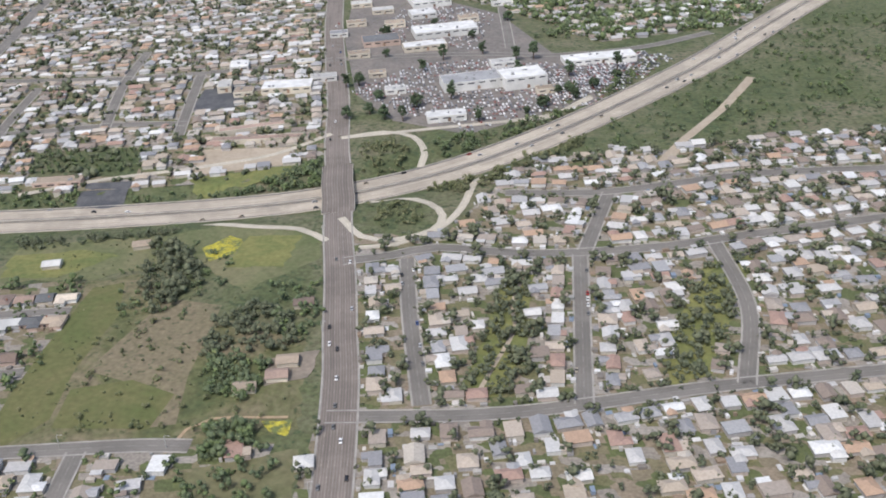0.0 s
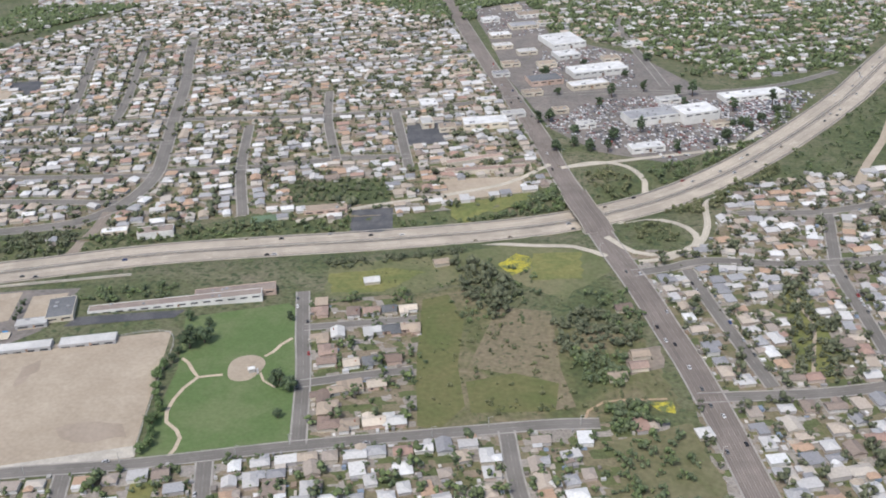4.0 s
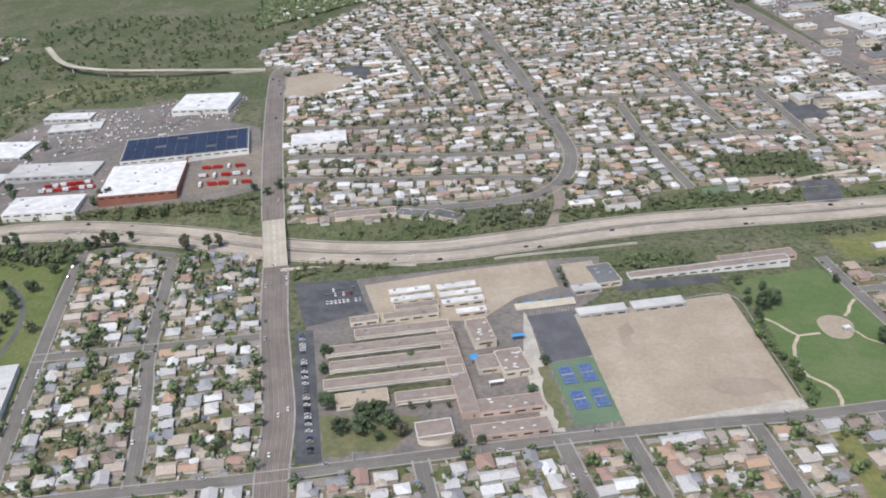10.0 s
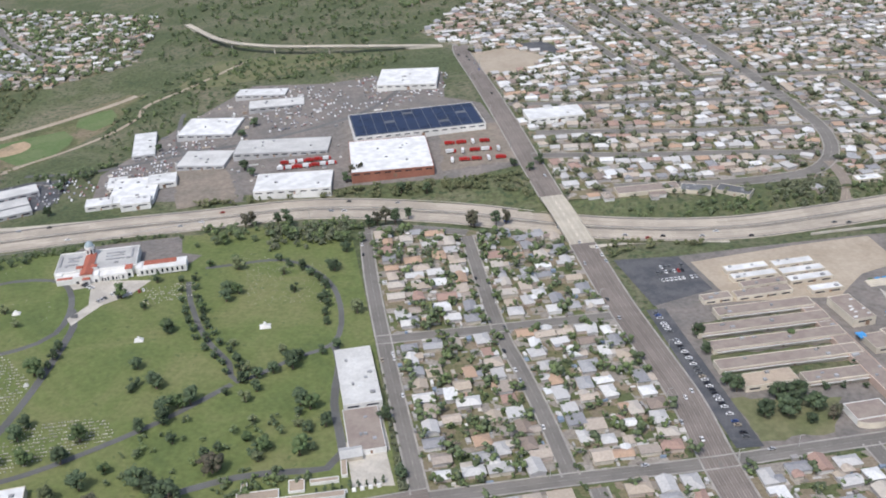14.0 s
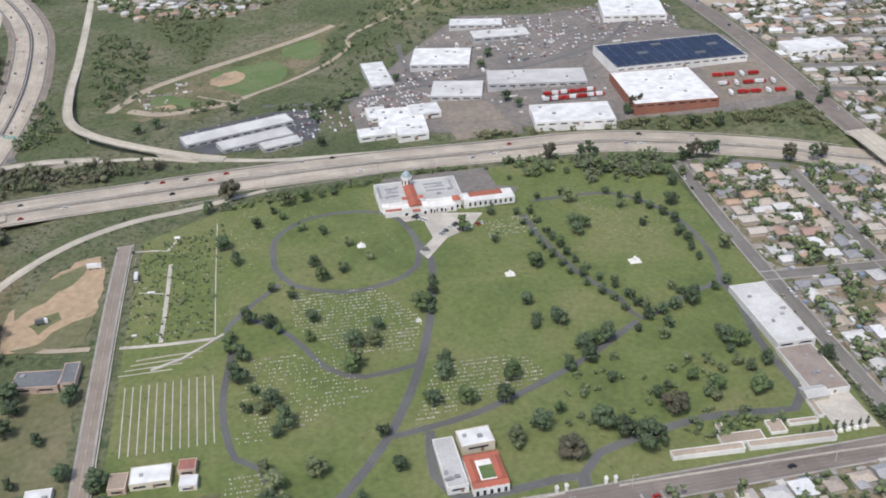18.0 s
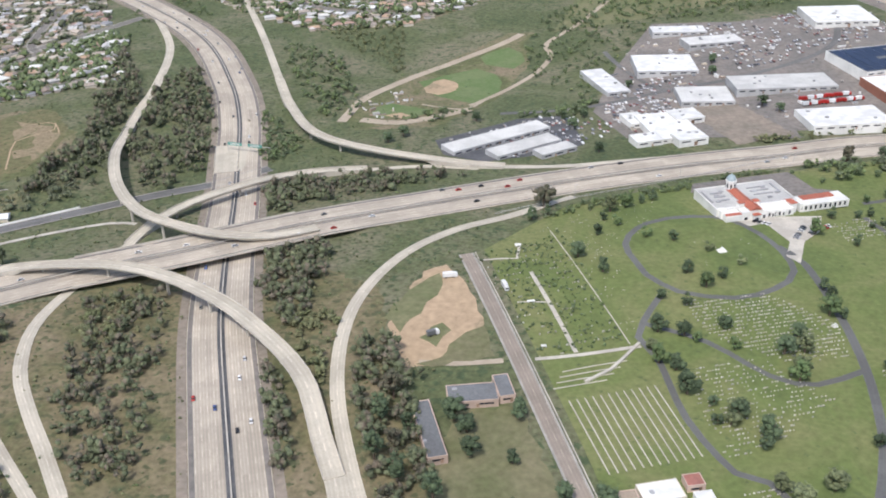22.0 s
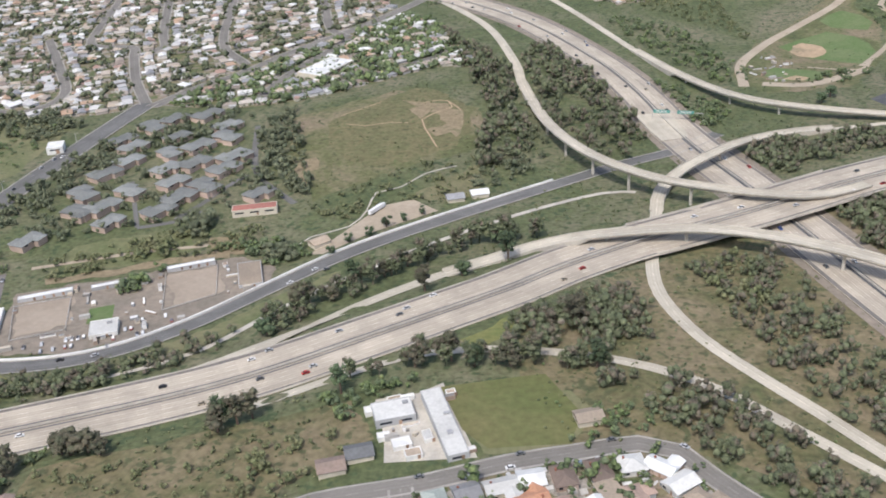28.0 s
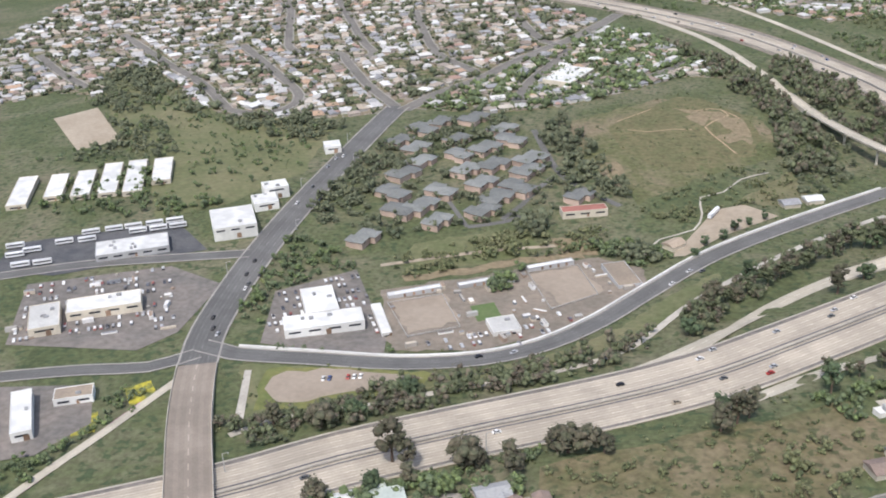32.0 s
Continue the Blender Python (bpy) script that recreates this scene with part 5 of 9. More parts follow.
def block(label, x, y, w, d, rot, h, roof="white", wall="white", name="building", units=2, seed=0, skylights=0, windows=True, doors=1):
    """A flat-roofed building: walls, roof slab within a parapet, window strips, doors, roof units."""
    rnd = random.Random(int(x * 7 + y * 13) + seed)
    lo = min(terr1(x + a * w / 2, y + b * d / 2) for a in (-1, 1) for b in (-1, 1)) - 0.3
    top = float(base(x, y)) + h
    hh = max(top - lo, h)
    body = part(name, box_mesh(name, w, d, hh, WALLS[wall]), m=pose(x, y, lo, rz=rot))
    tagged(body, label, "building")
    part("roof", box_mesh("roof", w - 0.3, d - 0.3, 0.05, ROOFS[roof], hh + 0.004), body, roof + " flat roof")
    for s in (-1, 1):
        part("parapet", box_mesh("parapet", w + 0.06, 0.14, 0.16, WALLS[wall], hh - 0.02, 0.02, 0, s * (d / 2 - 0.05)), body)
        part("parapet", box_mesh("parapet", 0.14, d - 0.2, 0.16, WALLS[wall], hh - 0.02, 0.02, s * (w / 2 - 0.05), 0), body)
    for _ in range(units):
        a, b = rnd.uniform(-0.38, 0.38) * w, rnd.uniform(-0.36, 0.36) * d
        part("roof_unit", box_mesh("roof_unit", rnd.uniform(0.5, 1.1), rnd.uniform(0.4, 0.8), rnd.uniform(0.25, 0.5), ROOFS["grey"], hh + 0.05, 0.04, a, b), body, "grey metal roof unit")
    for _ in range(skylights):
        a, b = rnd.uniform(-0.42, 0.42) * w, rnd.uniform(-0.4, 0.4) * d
        part("skylight", box_mesh("skylight", 0.8, 0.45, 0.12, ROOFS["white"], hh + 0.05, 0.03, a, b), body, "pale skylight")
    if windows:
        k = max(1, int(w / 3.2))
        for i in range(k):
            part("window", box_mesh("window", w / k * 0.6, 0.06, 0.38, GLASS, hh - 0.85, 0, (i + 0.5 - k / 2) * w / k, -d / 2), body)
    for i in range(doors):
        part("door", box_mesh("door", 0.5 if h < 2 else 1.0, 0.07, 0.75 if h < 2 else 1.2, DOOR, hh - h + 0.15, 0, (i + 0.5 - doors / 2) * w / max(doors, 1) * 0.7 + 0.7, -d / 2), body)
    ZONES.append([(x + (a * w / 2) * math.cos(radians(rot)) - (b * d / 2) * math.sin(radians(rot)), y + (a * w / 2) * math.sin(radians(rot)) + (b * d / 2) * math.cos(radians(rot))) for a, b in ((-1.1, -1.1), (1.1, -1.1), (1.1, 1.1), (-1.1, 1.1))])
    return body


# industrial estate north of the freeway
block("big white warehouse with a red base wall", -11.5, 302.5, 26, 28, 13, 2.6, "white", "brick", units=6)
solar = block("long warehouse roofed with dark solar panels", -7, 332, 45, 23.5, 17, 2.2, "slate", "white", units=0)
block("long grey warehouse with loading doors", -50.8, 315.5, 32, 13, 6, 1.7, "pale", "grey", units=5, doors=4)
block("white flat-roofed depot by the freeway", -39.5, 285.5, 24, 14, 9, 1.7, "white", "white", units=3)
block("stepped white flat-roofed building among parked cars", -90.5, 281.5, 14, 20, 14, 1.7, "white", "white", units=6)
block("low white-roofed workshop building", -84.5, 340, 20.5, 18, 2, 1.7, "white", "grey", units=3)
block("long low white-roofed goods shed", -75, 376, 20, 8, 3, 1.5, "white", "grey", units=2)
block("long pale shed with stacked goods", -65, 361, 21, 9, 14, 1.5, "pale", "grey", units=3)
block("long white-roofed metal shed", -105.5, 327.5, 8, 24, 19, 1.5, "white", "grey", units=2)
block("white retail warehouse by the road", -16.5, 380, 23, 21, 4, 2.2, "white", "white", units=4)
block("broad white-roofed church hall", 40.8, 339.4, 20, 11, 15, 2.2, "white", "white", units=1)
block("long pale blue-grey storage shed", -140.6, 277.8, 34, 7, 35, 1.5, "pale", "grey", units=0, doors=6)
block("second pale metal storage shed", -132.7, 269.2, 22, 6.5, 35, 1.5, "pale", "grey", units=0, doors=4)
block("short pale metal storage shed", -124, 265.5, 11.8, 5, 33, 1.5, "pale", "grey", units=0, doors=2)
block("broad pale flat-roofed workshop", -76, 308, 16.5, 14, 2, 1.5, "pale", "grey", units=4, doors=3)
# school
for _r in ((92.6, 216.2, 24, 3.9), (91, 208.9, 32, 3.9), (93.3, 202.3, 31.5, 3.9), (94.4, 194.9, 33, 3.9), (104.6, 189.1, 17.5, 4.0)):
    _b = block("long low classroom wing with a brown gravel roof", *_r, 15, 1.4, "gravel", "cream", name="classroom_wing", units=3, windows=False)
    _h = max(v.co.z for v in _b.data.vertices)
    part("walkway_canopy", box_mesh("walkway_canopy", _r[2] * 0.96, 0.5, 0.1, ROOFS["gravel"], _h - 0.35, 0, 0, -_r[3] / 2 - 0.27), _b, "brown walkway canopy")
    part("fascia", box_mesh("fascia", _r[2] * 0.96, 0.08, 0.24, WALLS["white"], _h - 0.45, 0, 0, -_r[3] / 2 - 0.56), _b, "white fascia board")
block("square pale-roofed classroom block", 88.6, 186.4, 12, 4.8, 17, 1.4, "tan", "cream", name="classroom_wing", units=2)
block("narrow brown-roofed corridor building", 108.5, 200, 4.2, 38, 17, 1.5, "gravel", "rose", units=5, windows=False)
_b = block("small school theatre with a curved cream front", 106.7, 176.2, 8, 5.5, 17, 1.5, "gravel", "white", units=0, windows=False)
_h = max(v.co.z for v in _b.data.vertices)
_arc = [(4.0 * math.cos(math.pi + k * math.pi / 12), -2.72 + 1.7 * math.sin(math.pi + k * math.pi / 12)) for k in range(13)]
part("curved_front", mesh("curved_front", [(a, b, z) for z in (0.0, _h - 0.05) for a, b in _arc], [(k, k + 1, 14 + k, 13 + k) for k in range(12)], WALLS["cream"]), _b, "curved cream stucco front")
part("front_roof", mesh("front_roof", [(a * 0.97, -2.72 + (b + 2.72) * 0.95, _h - 0.12) for a, b in _arc], [tuple(range(13))], ROOFS["gravel"]), _b, "brown gravel roof")
block("low classroom wing with skylights", 122.4, 186.8, 14.5, 5.2, 15, 1.4, "gravel", "rose", name="classroom_wing", units=2, skylights=4)
block("low classroom wing with skylights", 123.1, 178, 16.9, 4.4, 15, 1.4, "gravel", "rose", name="classroom_wing", units=2, skylights=4)
block("brown-roofed gymnasium with skylights", 112.6, 216, 5.6, 11.2, 20, 2.0, "gravel", "cream", units=0, skylights=9)
block("brown-roofed school hall with skylights", 121.5, 203.4, 6.5, 9.8, 20, 1.8, "gravel", "cream", units=0, skylights=9)
block("brown-roofed school canteen building", 115.6, 202.6, 5.4, 6.1, 18, 1.5, "gravel", "cream", units=1)
for _r, _m in (((91.3, 236.3, 11.3, 2.9), "white"), ((92.7, 232.5, 11.8, 2.7), "white"), ((94.4, 228.6, 11.6, 2.9), "gravel"), ((93.6, 224.1, 14.5, 3.2), "gravel"), ((103.5, 239.9, 10.8, 2.9), "white"),
               ((105.1, 236, 11.5, 2.9), "white"), ((106.3, 232.1, 11.5, 2.9), "white"), ((109.1, 227.1, 8.1, 2.7), "white"), ((82, 220.7, 7.4, 3), "gravel")):
    block(("white" if _m == "white" else "brown") + "-roofed portable classroom in a row", *_r, 17, 1.2, _m, "cream", name="portable_classroom", units=2)
block("grey bleacher shelter along the sand field", 142.5, 230.4, 13, 3.8, 16, 0.9, "pale", "grey", units=0)
block("grey bleacher shelter along the sand field", 157, 235.2, 14, 4.0, 16, 0.9, "pale", "grey", units=0)
block("dark-roofed school annex building", 143, 249, 7, 11, 20, 1.5, "slate", "cream", units=3)
block("long low brown-roofed school wing", 172, 256.5, 46, 3.4, 16, 1.4, "gravel", "white", units=4)
block("low brown-roofed block by the freeway", 186, 264.5, 22, 4.5, 16, 1.4, "gravel", "rose", units=3)
block("small grey-roofed school annex", 138.5, 241.5, 8, 3.5, 17, 1.2, "pale", "grey", units=1)
# cemetery buildings
block("long white flat-roofed mausoleum by the street", 0.5, 181.6, 8.2, 22, 17, 1.7, "pale", "white", units=6, skylights=2)
for _x, _y, _w, _d, _h in ((-17.5, 138.4, 13, 1.7, 0.9), (-2.6, 142.4, 16, 1.7, 0.9), (-11.2, 142.6, 8, 2.6, 0.6), (-14.4, 144.6, 1.2, 3.0, 0.5), (0.4, 148, 5.5, 1.2, 0.6), (-4.6, 146.2, 3.0, 3.4, 0.5), (3.4, 152, 1.2, 5.0, 0.6)):
    block("low white terrace of burial vaults with a tan top", _x, _y, _w, _d, 14, _h, "tan", "white", name="vault_terrace", units=0, windows=False, doors=0)
block("low vault building with a pinkish flat roof", 5.2, 163.6, 7.4, 14.5, 17, 1.1, "gravel", "white", name="vault_building", units=4, windows=False)
block("white flat-roofed chapel office wing", -61.5, 131, 3.6, 12.5, 18, 1.5, "pale", "white", units=4)
block("white flat-roofed chapel hall", -57.7, 137.4, 6, 4.4, 20, 1.8, "white", "cream", units=2)
block("dark-roofed two-wing stucco house", -142.4, 147, 9, 5.2, 9, 1.5, "slate", "rose", units=1)
block("dark-roofed stucco house with a pink gable end", -136.8, 149.3, 2.9, 6.6, 14, 1.5, "slate", "rose", units=0)
block("long dark-roofed house wing", -149.5, 137.2, 3.4, 15.6, 16, 1.5, "slate", "rose", units=1)
block("low tan-roofed house behind the grave rows", -116.8, 122, 3, 4.0, 12, 1.2, "tan", "rose", units=0)
block("pink house with a red roof", -106.3, 126.8, 3.0, 2.8, 12, 1.3, "red", "rose", units=0)
block("white flat-roofed house annex", -105, 123.3, 3.0, 2.6, 12, 1.1, "white", "white", units=0)
block("white-roofed house with several wings", -114.8, 112, 3.4, 6.4, 16, 1.2, "white", "cream", units=1)
block("white-roofed wing of a house", -110.6, 114, 3.2, 2.6, 16, 1.1, "pale", "cream", units=1)
block("small white-roofed shed house", -129, 117.8, 4.4, 3.0, 16, 1.1, "white", "white", units=1)
block("white-roofed bungalow behind the plots", -111.8, 124, 6.8, 4.4, 15, 1.3, "white", "cream", units=1)
# west end
block("white two-wing office building, front wing", -380.6, 172.1, 15.5, 5.5, 14, 2.0, "white", "white", units=3)
block("white two-wing office building, rear wing", -382.6, 180.3, 6.6, 10.5, 16, 2.0, "white", "white", units=2)
block("large white warehouse beside the avenue", -408.2, 216.9, 10, 11.5, 18, 3.0, "white", "white", units=1)
block("white flat-roofed office annex", -403.2, 229.6, 6, 6, 20, 2.0, "white", "white", units=2)
block("white stepped flat-roofed office building", -401.8, 236, 6.2, 4.8, 21, 3.0, "white", "white", units=2)
block("long grey bus depot hall", -429, 206, 16, 7.5, 18, 1.6, "white", "grey", units=6)
block("long white-roofed metal warehouse", -426.2, 178.9, 14.6, 6, 17, 2.0, "white", "cream", units=2)
block("low cream block of shops", -436.2, 173, 5.9, 10, 20, 2.0, "pale", "cream", units=3)
for _r in ((-469.5, 241.5, 5, 20), (-461.5, 244.5, 4.6, 16), (-454.6, 245.5, 4.8, 18), (-448.4, 248.5, 4.8, 22), (-442, 249.5, 5, 23), (-435.8, 253.5, 5, 17)):
    block("white-roofed storage shed in a row", *_r, 13, 1.4, "white", "cream", name="storage_shed", units=0)
block("small white cube house by the avenue", -391.5, 266.7, 4.5, 5, 14, 2.0, "white", "white", units=0)
for _r in ((-349.4, 191.3, 11.3, 1.5), (-335.0, 198.9, 10.7, 1.6), (-363.8, 186.6, 11.4, 1.5)):
    block("long narrow white-roofed horse stable", *_r, 19, 0.9, "white", "grey", name="stable", units=0, windows=False, doors=4)
block("white clinic on the hill road", -321.5, 326, 18, 10, 60, 2.0, "white", "cream", units=2)
block("pale workshop roof on a lot", -283.4, 133.8, 6.6, 5, 15, 1.5, "pale", "grey", units=1)
block("tan-roofed open shed beside the stables", -320.3, 193.2, 5.2, 10.5, 14, 0.9, "tan", "grey", units=0, windows=False)
block("small pale-roofed stable office building", -345.6, 171.4, 5.6, 5.6, 15, 1.1, "pale", "white", units=1)
block("row of narrow white tack rooms", -369.6, 174.5, 2.0, 12, 16, 0.9, "white", "white", units=0)
block("red-roofed row of townhouses", -325.5, 224.6, 11, 3.4, 9, 1.7, "red", "cream", units=0)
for _x, _y, _w, _d, _r in ((-281.5, 126, 3.0, 2.2, "white"), (-279.5, 123.4, 2.6, 2.0, "tan"), (-284.5, 128, 2.0, 1.4, "white"), (-277.5, 127.5, 1.4, 2.4, "pale"), (-274.2, 139, 1.6, 1.2, "tan"), (-283.6, 138, 2.4, 1.0, "tan"), (-287.5, 135, 1.6, 1.8, "white")):
    block("small roofed shed on the workshop lot", _x, _y, _w, _d, 17, 0.8, _r, "white", name="shed", units=0, windows=False)
block("long narrow concrete-roofed shed", -275, 130.4, 3.4, 17.5, 17, 1.3, "pale", "grey", units=2)
block("white flat-roofed roadside shop building", -426.9, 139.9, 3.4, 13, 22, 2.0, "white", "white", units=1)
block("low pink-roofed roadside shop", -420.5, 146.5, 6.6, 3.6, 15, 1.5, "tan", "white", units=1)
# shopping centre and hospital
block("white flat-roofed supermarket building", 267.5, 508, 16.3, 20, 24, 2.5, "white", "white", units=4)
block("white flat-roofed shop block", 270, 485, 10.4, 9, 24, 2.0, "white", "white", units=2)
block("long white flat-roofed superstore", 284, 461, 24.7, 11, 22, 2.5, "white", "white", units=4)
block("low white shop block", 280.2, 441.2, 16, 7, 22, 2.0, "white", "cream", units=3)
block("dark-roofed block of shops", 262, 447, 14, 10, 20, 2.0, "slate", "rose", units=3)
block("hospital wing with a blue-grey roof", 305, 404.1, 21.8, 10, 22, 3.0, "grey", "white", units=8)
block("white hospital block with two storeys", 321, 407, 14.5, 11, 24, 4.0, "white", "white", units=4)
block("long white flat-roofed medical building", 345, 433, 25.8, 7.5, 19, 2.0, "white", "white", units=4)
block("white flat-roofed office hall", 242, 395.5, 17, 9, 12, 2.0, "white", "cream", units=2)
block("low white-roofed clinic building", 301.4, 373.7, 12.2, 5.5, 17, 2.0, "white", "white", units=3)
block("white flat-roofed office block", 217.3, 414.7, 6.7, 8, 18, 2.0, "white", "white", units=2)
block("cream flat-roofed office block", 219.6, 394.6, 4.7, 8, 18, 2.0, "pale", "cream", units=1)
block("low tan-roofed office block", 228.2, 390.4, 6.6, 6, 14, 1.6, "tan", "cream", units=1)

block("long tan-roofed school block by the freeway", 197.5, 321, 14, 4.5, 14, 1.2, "tan", "rose", units=2)
block("low brown-roofed storage block by the freeway", 149, 299, 11, 5, 17, 1.0, "gravel", "white", units=2, windows=False)
block("small white-roofed motel wing", 136.5, 297, 8, 3.5, 16, 1.0, "white", "cream", units=1)
for _x, _y, _w, _r in [(42.9, 449.1, 18.0, 12), (47.9, 438.3, 15.9, 21), (51.2, 428.8, 15.1, 23), (40.8, 416.2, 14.3, 35), (35.9, 402.9, 15.0, 34), (-0.3, 449.3, 13.6, 26)]:
    block("long white-roofed storage building with roller doors", _x, _y, _w, 3.4, _r, 1.1, "white", "cream", name="storage_building", units=0, windows=False, doors=5)
for (_x, _y, _w, _r), _f in zip([(84.0, 284.4, 9.0, -10), (95.2, 284.0, 10.2, -24), (69.5, 283.0, 19.1, 14)], ("slate", "slate", "gravel")):
    block("long low %s apartment building above the freeway" % {"slate": "dark-roofed", "gravel": "brown-roofed", "tan": "tan-roofed"}[_f], _x, _y, _w, 5.0, _r, 1.2, _f, "cream", name="apartment_building", units=2, windows=False)
for _x, _y, _w, _r in ((243, 362.5, 24, 24), (247, 354, 30, 10)):
    block("long low brown-roofed apartment building", _x, _y, _w, 3.4, _r, 1.3, "rose", "cream", name="apartment_building", units=0, windows=False)
for _x, _y, _w, _d in ((240, 500, 9, 6), (237, 520, 10, 7), (247, 540, 14, 9), (229, 553, 9, 6), (250, 565, 16, 9), (238, 580, 10, 7), (252, 490, 9, 6), (246, 470, 8, 5), (258, 545, 8, 6), (252, 405, 9, 5), (240, 420, 8, 5), (232, 440, 9, 6), (226, 456, 8, 6), (243, 455, 7, 5), (222, 478, 9, 6), (270, 410, 6, 4), (258, 430, 8, 5), (280, 395, 7, 4), (312, 425, 9, 5), (330, 400, 7, 4), (262, 470, 8, 6), (290, 480, 8, 6), (300, 505, 9, 6)):
    block("low flat-roofed shop building by the avenue", _x, _y, _w, _d, 18, 1.7, ("pale", "white", "tan", "grey")[int(_x) % 4], ("cream", "white")[int(_y) % 2], name="shop", units=2)

for _x, _y, _w, _d, _h in ((-84.5, 290, 9, 8, 2.0), (-98, 271.5, 8, 6, 1.8), (-86, 271.5, 9, 6, 2.2), (-99.5, 289, 6, 9, 1.6)):
    block("stepped white flat-roofed wing of a depot", _x, _y, _w, _d, 18, _h, "white", "white", units=2)

# ---- houses ----
def gable(w, d, e, h, hip, x0=0.0, y0=0.0, z0=0.0, turn=False):
    """Roof over a w by d body: eaves e out, ridge h high along x; hip: how far the ridge is drawn in at its ends."""
    a, b, t = w / 2 + e, d / 2 + e, 0.06
    r = a - hip
    v = [(-a, -b, z0), (a, -b, z0), (a, b, z0), (-a, b, z0), (-r, 0, z0 + h), (r, 0, z0 + h)]
    v += [(x, y, z - t) for x, y, z in v[:4]]
    f = [(0, 1, 5, 4), (2, 3, 4, 5), (1, 2, 5), (3, 0, 4), (6, 7, 1, 0), (7, 8, 2, 1), (8, 9, 3, 2), (9, 6, 0, 3), (9, 8, 7, 6)]
    if turn:
        v = [(-y, x, z) for x, y, z in v]
    return [(x + x0, y + y0, z) for x, y, z in v], f


def boxvf(w, d, h, x0=0.0, y0=0.0, z0=0.0):
    v = [(x0 + sx * w / 2, y0 + sy * d / 2, z) for z in (z0, z0 + h) for sx, sy in ((-1, -1), (1, -1), (1, 1), (-1, 1))]
    return v, [(0, 1, 5, 4), (1, 2, 6, 5), (2, 3, 7, 6), (3, 0, 4, 7), (4, 5, 6, 7)]


def joinvf(*pieces):
    v, f = [], []
    for a, b in pieces:
        k = len(v)
        v += list(a)
        f += [tuple(i + k for i in q) for q in b]
    return v, f


# shapes: bodies (w, d, x, y, turned) of one house; the first is the main one
SHAPES = [
    ((3.9, 3.0, 0, 0, False),), ((4.4, 2.7, 0, 0, False), (2.0, 2.3, -1.1, -1.6, True)), ((3.4, 3.4, 0, 0, False),), ((4.2, 2.6, 0, 0, False), (1.9, 2.4, 1.1, 1.5, True)),
    ((3.0, 4.2, 0, 0, True),), ((4.6, 2.9, 0, 0.2, False), (2.2, 1.8, 1.1, -1.7, True)),
]
SHAPES = [tuple((w * 1.08, d * 1.08, x * 1.08, y * 1.08, t) for w, d, x, y, t in q) for q in SHAPES]
WALL_H = 2.9 * M


def shape_vf(shape, kind):
    walls, roofs = [], []
    for i, (w, d, x, y, turn) in enumerate(shape):
        walls.append(boxvf(w, d, WALL_H + 1.0 - 0.015 * i, x, y, -1.0))
        if kind == "flat":
            roofs.append(boxvf(w + 0.3, d + 0.3, 0.12 - 0.012 * i, x, y, WALL_H + 0.01))
        else:
            ww, dd = (d, w) if turn else (w, d)
            roofs.append(gable(ww, dd, 0.2, min(ww, dd) * (0.21 if i == 0 else 0.19), (min(dd, ww) * 0.5 if kind == "hip" else 0.0), x, y, WALL_H + 0.02, turn))
    return joinvf(*walls), joinvf(*roofs)


ROOF_PICK = ["pale", "cream", "tan", "mint", "rose", "pale", "tan", "white", "grey", "brown", "cream", "tan", "white", "pale", "mint", "rose", "brown", "pale", "cream", "orange", "white", "grey", "rose", "pale"]
ROOF_ROWS = ["tan", "rose", "tan", "brown", "rose", "tan", "pale", "cream", "tan", "slate", "rose", "red", "brown", "cream"]      # the newer, warmer rows beside the park
WALL_PICK = ["cream", "white", "grey", "rose"]
_house = {}
RL = {"cream": "cream", "mint": "pale green", "pale": "pale grey", "grey": "grey", "tan": "tan", "rose": "rosy brown", "brown": "brown", "white": "white", "red": "dull red", "slate": "dark slate", "orange": "terracotta"}


